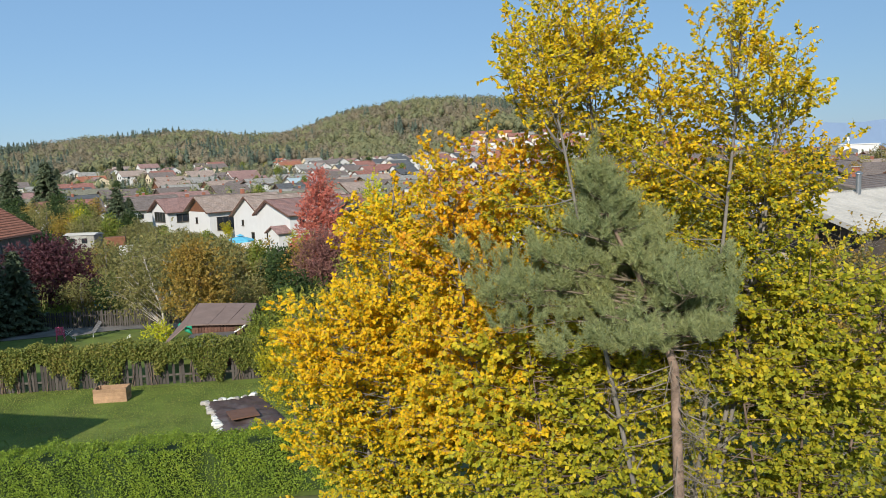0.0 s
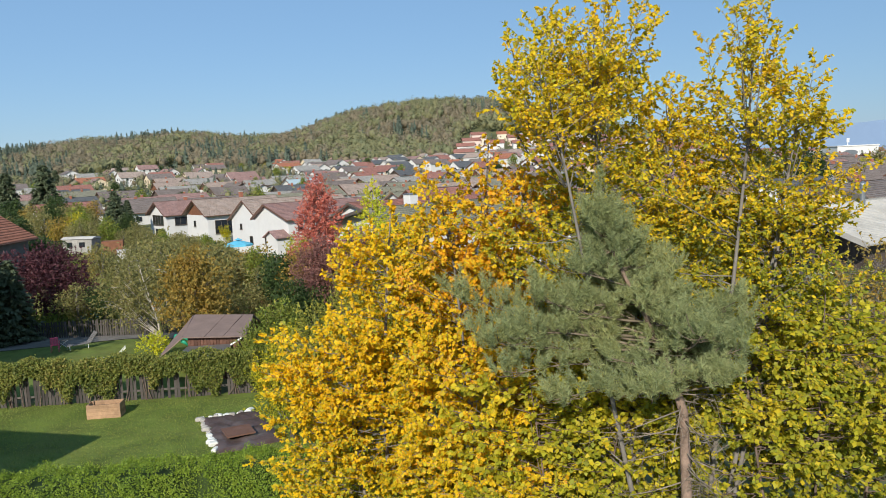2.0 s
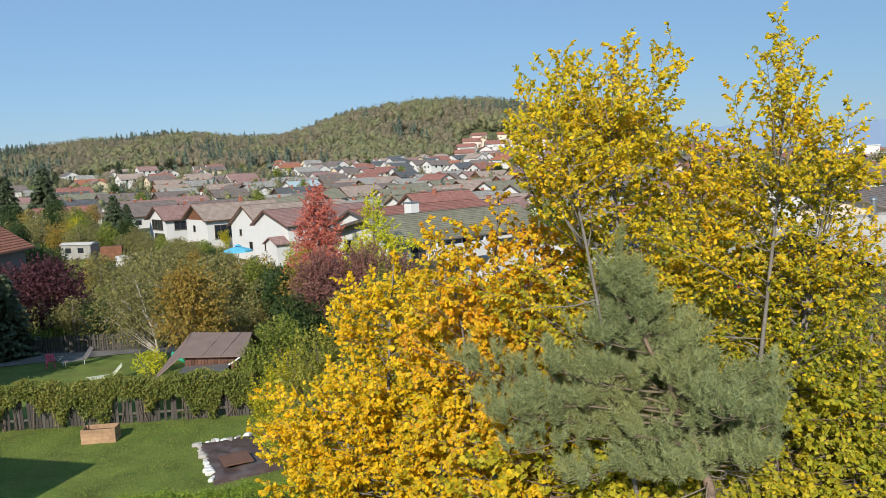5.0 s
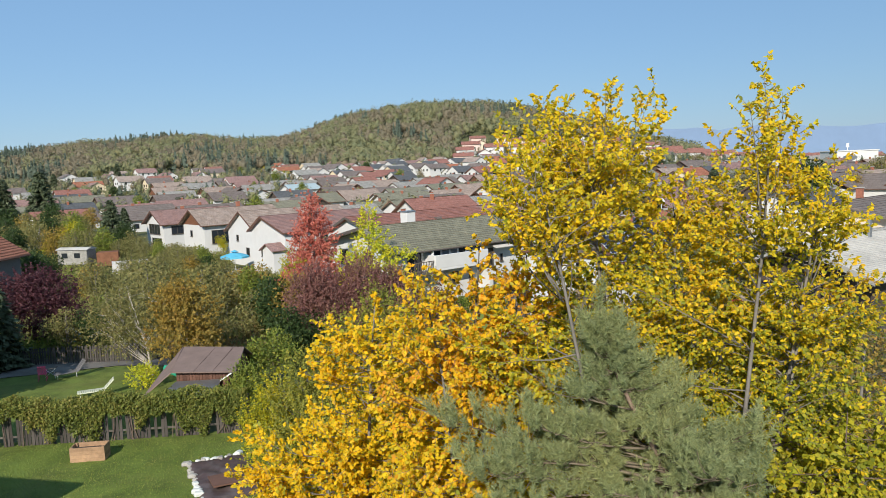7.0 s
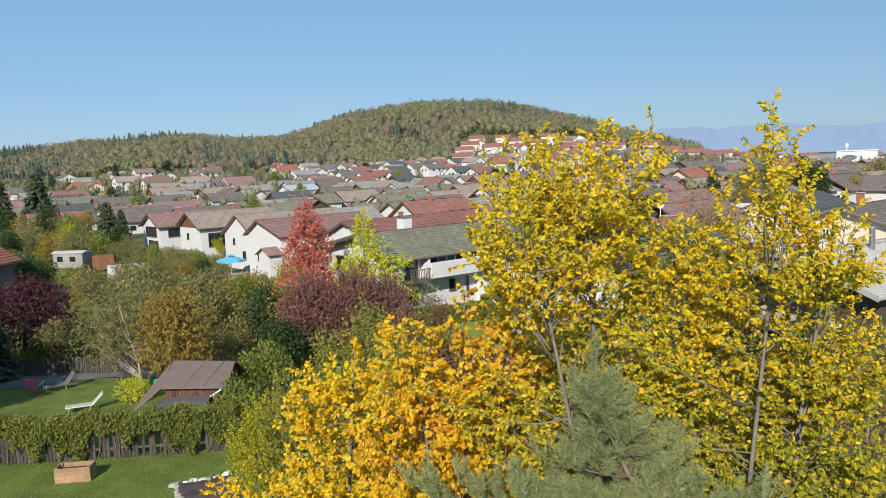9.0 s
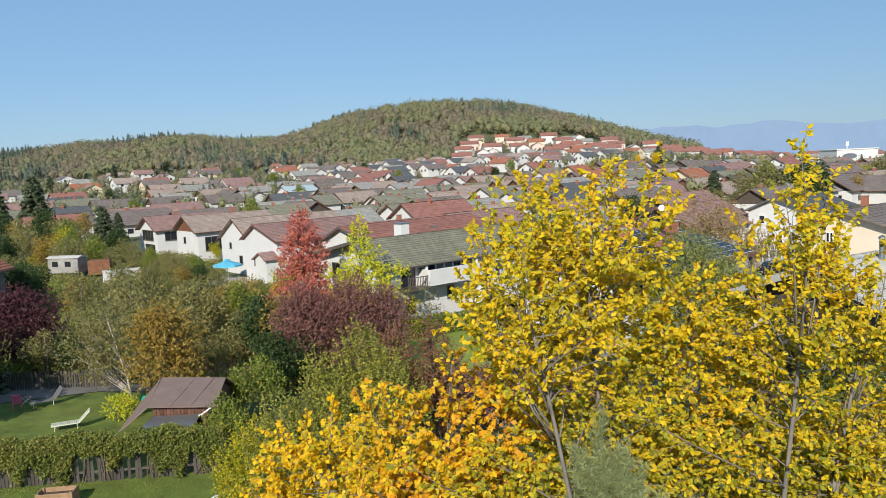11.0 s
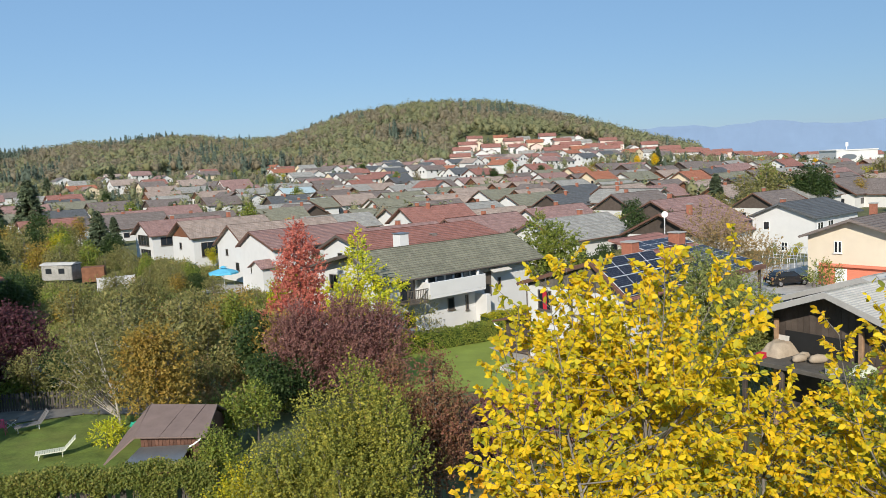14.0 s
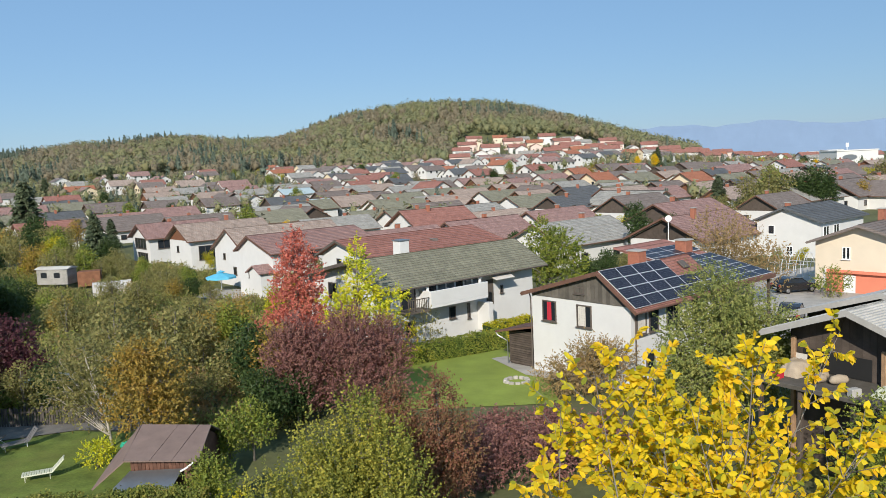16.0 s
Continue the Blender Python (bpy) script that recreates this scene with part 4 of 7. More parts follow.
# the barn with the pale roof
def barn():
    x, y = 17.05, 39.9
    ob = thing("barn", x, y, 0.12, TURN - 8, "dark boarded barn with broad pale roof and steel flue", "barn")
    length, width, eave, ridge = 13.0, 6.4, 6.05, 7.2
    part("wall", wall_geo(length, width, eave, ridge, 0.5), M["boards_dark"], ob)
    n = 22
    s = (ridge - eave) / (width / 2)
    for k in range(n):
        a, b = -width / 2 + width * k / n + 0.006, -width / 2 + width * (k + 1) / n - 0.006
        g = Geo()
        g.add([(-0.05, a, 3.2), (-0.05, b, 3.2), (-0.05, b, ridge - 0.22 - s * abs(b)), (-0.05, a, ridge - 0.22 - s * abs(a)), (-0.003, a, 3.2), (-0.003, b, 3.2), (-0.003, b, ridge - 0.22 - s * abs(b)), (-0.003, a, ridge - 0.22 - s * abs(a))],
              [(3, 2, 1, 0), (0, 1, 5, 4), (1, 2, 6, 5), (3, 0, 4, 7)])
        part("board", g, M["boards_dark"], ob)
    over, front = 0.6, 1.3
    part("roof", roof_geo(length, width, eave, ridge, over, front, 26), M["roof_pale"], ob)
    part("verge_board", verge_geo(length, width, eave, ridge, over, front), M["concrete"], ob)
    g = Geo()
    g.tube([(4.2, -0.4, 6.8), (4.2, -0.4, 8.1)], (0.13, 0.13), 10)
    flue = part("flue", g, M["zinc"], ob)
    g = Geo()
    g.tube([(4.2, -0.4, 8.1), (4.2, -0.4, 8.16), (4.2, -0.4, 8.26)], (0.19, 0.18, 0.04), 10)
    part("cowl", g, M["zinc"], flue)
    # Black panel on the boards paints the shade inside the open bay.
    g = Geo()
    g.soft_box(-0.09, -0.055, -0.4, 2.6, 4.2, 5.1, 0.01)
    part("open_bay", g, M["rubber"], ob)
    g = Geo()
    g.soft_box(-2.6, -0.06, -3.2, 3.2, 4.0, 4.18, 0.02)
    part("deck", g, M["boards_grey"], ob)
    for xx, yy in ((-2.4, -3.0), (-2.4, -1.0), (-2.4, 1.2), (-2.4, 3.0), (-0.3, -1.0), (-0.3, 2.9)):
        g = Geo()
        g.soft_box(xx - 0.09, xx + 0.09, yy - 0.09, yy + 0.09, -0.3, 3.998 if xx < -1 else 5.6, 0.02)
        part("post", g, M["boards_fresh"] if xx > -1 else M["boards_dark"], ob)
    return ob


barn()


def on_deck(u, v):
    """A place on the barn's deck."""
    a = radians(TURN - 8)
    return 17.05 + u * math.cos(a) - v * math.sin(a), 39.9 + u * math.sin(a) + v * math.cos(a)


pr = random.Random(31)
stack = thing("plank_stack", *on_deck(-1.9, -2.6), 4.305, TURN - 20, "weathered planks stacked on the deck", "planks")
for k in range(18):
    g = Geo()
    g.soft_box(0, 2.2 + pr.uniform(-0.3, 0.3), 0, 0.16, 0, 0.04, 0.006)
    part("plank", g, M["boards_brown"] if k % 3 else M["boards_grey"], stack, at=pose(pr.uniform(-0.1, 0.1), (k % 6) * 0.18, 0.002 + (k // 6) * 0.045, 0, 0, pr.uniform(-3, 3)))
for u, v, s in ((-1.2, 0.3, 0.4), (-1.0, 1.1, 0.32), (-1.6, 0.9, 0.36)):
    g = Geo()
    g.tube([(-s, 0, s * 0.35), (-s * 0.7, 0, s * 0.5), (0, 0.05, s * 0.55), (s * 0.7, 0, s * 0.5), (s, 0, s * 0.35)], (s * 0.15, s * 0.42, s * 0.5, s * 0.42, s * 0.15), 10)
    whole("sack", g, M["cloth_sack"], pose(*on_deck(u, v), 4.30 - s * 0.03, 0, 0, 25 * v), "pale filled sack lying on the deck", "sack", "sacks on the deck", smooth=True)
g = Geo()
g.soft_box(-0.22, 0.22, -0.16, 0.16, 0, 0.3, 0.03)
whole("concrete_block", g, M["concrete"], pose(*on_deck(-2.2, -0.9), 4.30, 0, 0, 15), "pale concrete block on the deck", "block")


def tarpaulin(u, v, w, d, h, mat, label, seed):
    """A sheet thrown over a heap, hanging in folds to the deck."""
    n, m = 26, 18
    pts = []
    for j in range(m + 1):
        for i in range(n + 1):
            a, b = 2 * i / n - 1, 2 * j / m - 1
            lift = (1 - abs(a) ** 3.5) * (1 - abs(b) ** 3.5)
            fold = 0.09 * noise.noise((a * 2.6 + seed, b * 2.6, 1.0)) + 0.04 * noise.noise((a * 8 + seed, b * 8, 2.0))
            pts.append((a * w / 2 * (1 + 0.06 * fold), b * d / 2, max(0.006, h * lift * (0.8 + 2.2 * fold) + 0.004)))
    g = Geo()
    g.add(pts, [(j * (n + 1) + i, j * (n + 1) + i + 1, (j + 1) * (n + 1) + i + 1, (j + 1) * (n + 1) + i) for j in range(m) for i in range(n)])
    whole("tarpaulin", g, mat, pose(*on_deck(u, v), 4.30, 0, 0, 20 + seed * 9), label, "tarpaulin", smooth=True)


tarpaulin(-0.95, 2.3, 1.5, 1.1, 0.75, M["cloth_sack"], "tan sheet thrown over a heap in the barn's bay", 1)
tarpaulin(-1.3, -1.7, 1.2, 0.9, 0.4, M["cloth_cream"], "pale creased sheet over a low heap on the deck", 2)
for v, w, h in ((2.6, 0.6, 0.7),):
    g = Geo()
    g.soft_box(-0.02, 0.02, -w / 2, w / 2, 0, h, 0.008)
    whole("board", g, M["cloth_pale"], pose(*on_deck(-0.34, v), 4.30, 0, 9, TURN - 8), "off-white board leaning on the barn wall", "board")
crate = thing("crate", *on_deck(-2.1, 2.4), 4.30, TURN - 2, "small red plastic crate on the deck", "crate")
g = Geo()
g.soft_box(-0.2, 0.2, -0.14, 0.14, 0, 0.02, 0.004)
part("base", g, M["cloth_red"], crate)
for x0, x1, y0, y1 in ((-0.2, 0.2, -0.14, -0.12), (-0.2, 0.2, 0.12, 0.14), (-0.2, -0.18, -0.117, 0.117), (0.18, 0.2, -0.117, 0.117)):
    g = Geo()
    g.soft_box(x0, x1, y0, y1, 0.022, 0.24, 0.004)
    part("side", g, M["cloth_red"], crate)


def annex():
    x, y = 20.6, 44.0
    ob = thing("barn_annex", x, y, -0.15, TURN - 8, "higher barn roof edge with grey verge behind the barn", "barn")
    part("wall", wall_geo(14, 8.6, 5.9, 7.3, 0.5), M["boards_dark"], ob)
    part("roof", roof_geo(14, 8.6, 5.9, 7.3, 0.6, 1.2, 12), M["roof_pale"], ob)
    part("verge_board", verge_geo(14, 8.6, 5.9, 7.3, 0.6, 1.2), M["concrete"], ob)
    return ob


annex()

# white gabled houses beyond the gardens
h2 = house("house", -24.9, 110.0, 16, 9.4, 4.6, 6.45, M["plaster"], M["roof_maroon"], "white gabled house with dull red tiled roof", over=0.5, front=0.5, z=-1.0, off=1.2, verge=M["fascia"],
           windows=(("s", 1.8, 2.9, 0.8, 1.2), ("g", 1.5, 0.9, 1.1, 1.2), ("s", 6, 2.9, 1.2, 1.2, 2)))
g = Geo()
g.add([(-1.9, -4.9, -1), (-1.9, -1.9, -1), (-1.9, -1.9, 2.3), (-1.9, -3.4, 3.0), (-1.9, -4.9, 2.3), (0, -4.9, -1), (0, -1.9, -1), (0, -1.9, 2.3), (0, -3.4, 3.0), (0, -4.9, 2.3)],
      [(0, 4, 3, 2, 1), (0, 5, 9, 4), (2, 7, 6, 1), (4, 9, 8, 3), (3, 8, 7, 2)])
part("porch", g, M["plaster"], h2)
g = Geo()
g.slab([(-2.3, -5.3, 2.2), (0, -5.3, 2.2), (0, -3.4, 3.15), (-2.3, -3.4, 3.15)], 0.12)
g.slab([(0, -1.5, 2.2), (-2.3, -1.5, 2.2), (-2.3, -3.4, 3.15), (0, -3.4, 3.15)], 0.12)
part("porch_roof", g, M["roof_maroon"], h2)
house("house", -31.6, 122.0, 17, 9.6, 4.7, 7.5, M["plaster"], M["roof_tan"], "white gabled house with tan tiled roof", over=0.5, front=0.5, z=-1.8,
      windows=(("g", 1.6, 3.0, 0.7, 0.9), ("g", -1.6, 0.9, 1.0, 1.2)))
h3 = house("house", -10.9, 93.0, 19, 9.2, 5.2, 6.7, M["plaster"], M["roof_red"], "white gabled house with brick-red tiled roof", over=0.6, front=0.6, z=-0.75, off=1.0, verge=M["frame_brown"],
           windows=(("g", 1.2, 3.6, 0.9, 1.1), ("g", -1.6, 3.6, 0.9, 1.1)))
g = Geo()
g.soft_box(10.2, 11.0, -2.6, -2.0, 5.75, 6.05, 0.02)
part("skylight", g, M["roof_brown"], h3)
# Wide dark windows on these two stand in for shaded porch and balcony recess.
house("house", -45.9, 143.0, 15, 9.0, 3.9, 6.3, M["plaster"], M["roof_tan"], "white house with brown tiled roof and boarded gable", gable=M["boards_brown"], over=0.6, front=0.8, z=-1.0,
      windows=(("g", 1.0, 1.5, 0.9, 1.1), ("s", 3.6, 0.3, 4.6, 2.4, 4), ("s", 9.0, 1.2, 2.4, 1.5, 3)), chimneys=((9, 0.5, 7.3),))
house("house", -58.5, 158.0, 15, 9.0, 4.9, 7.2, M["plaster"], M["roof_maroon"], "white house with balcony and dull mauve roof", over=0.6, front=0.8, windows=(("g", 0.2, 2.6, 5.6, 2.0, 4), ("g", -0.6, -0.2, 5.0, 2.1, 4), ("s", 3.2, 2.6, 3.4, 1.6, 3)), chimneys=((6, 0.5, 7.9),))
# the red-roofed house at the far side of the gardens
house("house", -46.4, 68.0, 12, 8, 5.6, 8.2, M["cloth_grey"], M["roof_orange"], "grey house with orange tiled roof", over=0.7, front=0.6, rz=90, z=-0.8, windows=(("s", 3, 3.0, 1.0, 1.2), ("s", 7, 3.0, 1.0, 1.2)))
# red-brown roofs beyond the solar house
house("house", 28.6, 111.5, 15, 11, 3.4, 6.0, M["plaster"], M["roof_maroon"], "white house with dark boarded gable and red-brown roof", gable=M["boards_dark"], over=0.7, front=0.8, windows=(("g", 2.2, 0.8, 1.2, 1.1), ("g", -2.0, 0.8, 1.2, 1.1)), chimneys=((5, -1, 6.9),))
house("house", 32.5, 131.0, 15, 11, 3.8, 6.6, M["plaster"], M["roof_maroon"], "long house with dull red-brown roof", gable=M["boards_dark"], over=0.7, front=0.8, windows=(("g", 2.2, 0.8, 1.2, 1.1),), chimneys=((6, 1, 7.4),))
# the house out of view whose shade lies on the lawn
house("house", -29.7, 17.5, 12, 14, 5.9, 6.5, M["plaster"], M["roof_brown"], "plain white house beside the lawn", rz=-14, z=0.0, over=0.4, front=0.4, group="")


# ---- the town ----
def town_house(seed, roof, roof_word, wall, wall_word, length, width, eave, ridge, gable=None):
    """A plain detached house to be copied along the streets."""
    r = random.Random(seed)
    wins = []
    for u in (-width * 0.24, width * 0.24):
        wins.append(("g", u, 0.9, 1.1, 1.2))
        if eave > 4:
            wins.append(("g", u, 3.4, 1.0, 1.2))
    for k in range(2):
        wins.append(("s", length * (0.25 + 0.45 * k), 0.9 if eave < 4 else 3.3, 1.4, 1.2))
    return house("house", 0, -200 - seed * 30, length, width, eave, ridge, wall, roof, f"{wall_word} house with {roof_word} roof on an estate street", gable=gable, over=0.6, front=0.7, courses=8,
                 windows=wins, chimneys=((length * r.uniform(0.3, 0.7), r.uniform(-0.8, 0.8), ridge + 0.7),), z=0.0, plain=True)


KINDS = [
    town_house(1, M["roof_brown"], "dark brown", M["far_wall"], "white", 14, 10, 3.3, 6.2, M["boards_dark"]),
    town_house(2, M["roof_grey"], "weathered grey", M["far_wall"], "white", 15, 10, 3.6, 6.0),
    town_house(3, M["roof_tan"], "faded tan", M["far_wall"], "white", 14, 9.5, 3.4, 6.3, M["boards_brown"]),
    town_house(4, M["roof_red"], "brick-red", M["far_wall"], "white", 13, 9.5, 4.6, 7.2),
    town_house(5, M["roof_maroon"], "dull red", M["far_wall"], "white", 15, 9.5, 3.5, 6.2),
    town_house(6, M["roof_orange"], "orange", M["ochre"], "ochre", 11, 9.0, 4.8, 7.6),
    town_house(7, M["roof_slate"], "slate", M["far_wall"], "white", 13, 9.5, 4.0, 6.6, M["boards_dark"]),
    town_house(8, M["roof_blue"], "pale blue-grey", M["far_wall"], "white", 14, 9.0, 3.3, 5.4),
    town_house(9, M["roof_olive"], "olive-grey", M["far_wall"], "white", 16, 10, 3.6, 6.2),
]
r = random.Random(5)
placed = []


def free(x, y, d):
    return all((x - a) ** 2 + (y - b) ** 2 > d * d for a, b in placed)


for i in range(-3, 26):
    for j in range(-14, 24):
        x, y = along(-2, 108, j * 19.5 + (i % 3) * 4, i * 21)
        x, y = x + r.uniform(-2, 2), y + r.uniform(-2, 2)
        px = (x - 0.4) / max(y - 9, 1)
        if y < 118 or y > 400 or abs(px) > 0.66 or (x > 150 and y > 380) or (x < -40 and y < 190) or (x < -22 and y < 150):
            continue
        if x > 22 and y < 150:
            continue
        if y > 330 and r.random() < 0.12 or y > 210 and px < -0.25 and r.random() < 0.5:
            continue
        if not free(x, y, 15):
            continue
        placed.append((x, y))
        weights = (5, 4, 3.5, 1.4, 3, 0.25, 1.2, 0.35, 3.5)
        kind = r.choices(KINDS, weights)[0]
        s = r.uniform(0.9, 1.08)
        copy_thing(kind, Matrix.Translation((x, y, ground_at(x, y) - 0.1)) @ Matrix.Rotation(radians(TURN + r.choice((0, 0, 0, 0, 90, -6))), 4, "Z") @ Matrix.Scale(s, 4))
# the far streets, too small to pick apart
def far_streets():
    v, q, slots = [], [], []
    rr = random.Random(9)
    mats = [M["far_wall"], M["ochre"], M["roof_brown"], M["roof_grey"], M["roof_tan"], M["roof_red"], M["roof_orange"], M["roof_maroon"], M["roof_slate"], M["pane"]]
    for i in range(11, 26):
        for j in range(-16, 26):
            x, y = along(-2, 108, j * 20 + (i % 3) * 4, i * 21)
            x, y = x + rr.uniform(-3, 3), y + rr.uniform(-3, 3)
            if y < 400 or y > 590 or abs(x / (y - 9)) > 0.64 or x > 150 and y > 430 or rr.random() < (0.18 if x > -100 else 0.62):
                continue
            placed.append((x, y))
            z = ground_at(x, y) - 0.2
            a = radians(TURN + rr.choice((0, 0, 90)))
            c, s = math.cos(a), math.sin(a)
            l, w, e, t = rr.uniform(11, 16), rr.uniform(8, 10), rr.uniform(3.4, 5.6), rr.uniform(2.2, 3)

            def put(pts, slot):
                n = len(v)
                v.extend((x + p[0] * c - p[1] * s, y + p[0] * s + p[1] * c, z + p[2]) for p in pts)
                q.append((n, n + 1, n + 2, n + 3))
                slots.append(slot)

            wall, roof, h = (0 if rr.random() < 0.8 else 1), rr.choices(range(2, 9), (3, 3, 2.5, 2.5, 1, 2.5, 2))[0], w / 2
            put([(0, -h, -1), (l, -h, -1), (l, -h, e), (0, -h, e)], wall)
            put([(l, h, -1), (0, h, -1), (0, h, e), (l, h, e)], wall)
            for u in (0, l):
                put([(u, -h, -1), (u, h, -1), (u, h, e), (u, -h, e)], wall)
                put([(u, -h, e), (u, h, e), (u, 0, e + t), (u, 0, e + t)], wall)
                for yy in (-2, 1):
                    k = -0.06 if u == 0 else 0.06
                    put([(u + k, yy, e - 1.6), (u + k, yy + 1.1, e - 1.6), (u + k, yy + 1.1, e - 0.4), (u + k, yy, e - 0.4)], 9)
            for k in (0.2, 0.5, 0.8):
                put([(l * k, -h - 0.06, e - 1.7), (l * k + 1.2, -h - 0.06, e - 1.7), (l * k + 1.2, -h - 0.06, e - 0.5), (l * k, -h - 0.06, e - 0.5)], 9)
            o, d = 0.6, 0.6 * t / h
            put([(-o, -h - o, e - d + 0.1), (l + o, -h - o, e - d + 0.1), (l + o, 0, e + t + 0.12), (-o, 0, e + t + 0.12)], roof)
            put([(l + o, h + o, e - d + 0.1), (-o, h + o, e - d + 0.1), (-o, 0, e + t + 0.12), (l + o, 0, e + t + 0.12)], roof)
    return array_mesh("far_houses", np.array(v), np.array(q), None, mats, np.array(slots))


whole("far_houses", far_streets(), None, label="far streets of white houses with brown and red roofs", category="houses", kind="stuff")
# red-roofed rows of houses on the slope
SLOPE = [town_house(10, M["roof_red"], "red", M["pink"], "pink-washed", 16, 10, 7.4, 10.0), town_house(11, M["roof_red"], "brick-red", M["far_wall"], "tall white", 15, 10, 7.4, 10.2),
         town_house(12, M["roof_orange"], "orange-red", M["cream"], "tall cream", 14, 10, 7.0, 9.6), town_house(13, M["roof_grey"], "grey", M["far_wall"], "tall white", 13, 9, 6.2, 8.6)]
for row_y, x0, x1, gap in ((722, 18, 250, 20), (692, 10, 275, 21), (664, 5, 300, 23), (638, 8, 310, 24), (612, 2, 310, 25)):
    x = x0
    while x < x1:
        yy = row_y + r.uniform(-5, 5) - 0.1 * max(x - 120, 0)
        kind = r.choices(SLOPE, (3, 5, 1, 1.2) if row_y > 650 else (1, 3.5, 1.2, 4))[0]
        copy_thing(kind, Matrix.Translation((x, yy, ground_at(x, yy) - 0.4)) @ Matrix.Rotation(radians(r.choice((4, 8, 92, -4)) + r.uniform(-4, 4)), 4, "Z") @ Matrix.Scale(r.uniform(0.85, 1.0), 4))
        placed.append((x, yy))
        x += gap * r.uniform(0.75, 1.25)
for k in KINDS + SLOPE:
    for o in (*k.children_recursive, k):
        bpy.data.objects.remove(o)


# the white hall on the plain, with its sign, and the low halls round it
def hall(name, x, y, w, d, h, wall, label, band=0.0, windows=0, rz=4.0, band_mat=None, sunk=0.3):
    ob = thing(name, x, y, ground_at(x, y) - sunk, rz, label, "hall", "halls on the plain")
    g = Geo()
    g.soft_box(0, w, 0, d, 0, h, 0.15)
    part("wall", g, wall, ob)
    g = Geo()
    g.soft_box(-0.4, w + 0.4, -0.4, d + 0.4, h + 0.003, h + 0.6, 0.1)
    part("roof", g, band_mat or M["far_wall"], ob)
    for k in range(windows):
        g = Geo()
        c = w * (k + 0.5) / windows
        g.box(c - w / windows * 0.36, c + w / windows * 0.36, -0.12, 0.05, band, band + h * 0.22)
        part("window", g, M["pane"], ob)
    return ob


big = hall("hall", 235.5, 490, 26, 20, 13, M["far_wall"], "white showroom hall with grey oval sign", 1.6, 7, sunk=3.2)
g = Geo()
n = 24
g.add([(8 + 4.6 * math.cos(6.2832 * k / n), -0.3, 9.2 + 1.7 * math.sin(6.2832 * k / n)) for k in range(n)] + [(8 + 4.6 * math.cos(6.2832 * k / n), -0.05, 9.2 + 1.7 * math.sin(6.2832 * k / n)) for k in range(n)],
      [tuple(range(n))] + [(k, n + k, n + (k + 1) % n, (k + 1) % n) for k in range(n)])
part("sign", g, M["zinc"], big, "grey oval sign panel")
g = Geo()
g.tube([(11, 8, 13.6), (11, 8, 18)], (0.25, 0.2), 8)
g.soft_box(10.2, 10.8, 7.6, 8.2, 15.5, 18, 0.1)
g.soft_box(11.3, 11.9, 7.6, 8.2, 15.5, 18, 0.1)
part("mast", g, M["white_paint"], big)
hall("hall", 183, 392, 36, 12, 3.6, M["green_board"], "long low dark green hall", 1, 0, sunk=5.0)
hall("hall", 136, 350, 17, 16, 8, M["far_wall"], "long white hall with a band of windows", 4.5, 8, sunk=4.6)
hall("hall", 228, 560, 22, 16, 9, M["roof_pale"], "pale grey-clad hall out on the plain", 2, 4, sunk=5.5)
for k in range(8):
    x = 350 + k * 24 + r.uniform(-8, 8)
    y = 900 + r.uniform(-120, 160)
    hall("hall", x, y, r.uniform(16, 36), 18, r.uniform(7, 15), M["far_wall"], "distant white building far out on the plain", 3, 5, sunk=7.5)
red = town_house(20, M["roof_orange"], "bright red", M["far_wall"], "white", 15, 10, 4.2, 7.0, M["boards_brown"])
red.matrix_world = pose(98.5, 205, ground_at(98.5, 205) - 1.5, 0, 0, TURN - 14)

# far mountains, their haze painted into the blue
g = Geo()
n = 90
top = [20 + 50 * noise.noise((k * 0.13, 3.1, 0)) + 22 * noise.noise((k * 0.5, 1.1, 0)) + 120 * float(step(44, 66, k)) for k in range(n)]
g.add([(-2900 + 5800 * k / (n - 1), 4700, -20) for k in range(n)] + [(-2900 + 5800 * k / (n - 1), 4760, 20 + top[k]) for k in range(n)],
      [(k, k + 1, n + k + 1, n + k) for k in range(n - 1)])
# Nearer low strip, added to hide the far plain behind the hazy blue.
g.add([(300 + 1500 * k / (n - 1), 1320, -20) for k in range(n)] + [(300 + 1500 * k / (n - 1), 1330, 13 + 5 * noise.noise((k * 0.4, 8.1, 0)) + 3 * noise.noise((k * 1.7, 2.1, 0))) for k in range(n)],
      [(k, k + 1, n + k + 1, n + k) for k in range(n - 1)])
whole("backdrop", g, M["far_haze_blue"], label="distant mountains with haze painted as pale blue", category="mountains", kind="structure")


# ---- woods ----
def ball():
    """Vertices and faces of a small round mesh."""
    bm = bmesh.new()
    bmesh.ops.create_icosphere(bm, subdivisions=1, radius=1.0)
    v, f = np.array([x.co for x in bm.verts]), np.array([[c.index for c in p.verts] for p in bm.faces])
    bm.free()
    return v, f


BALL, BALL_FACES = ball()


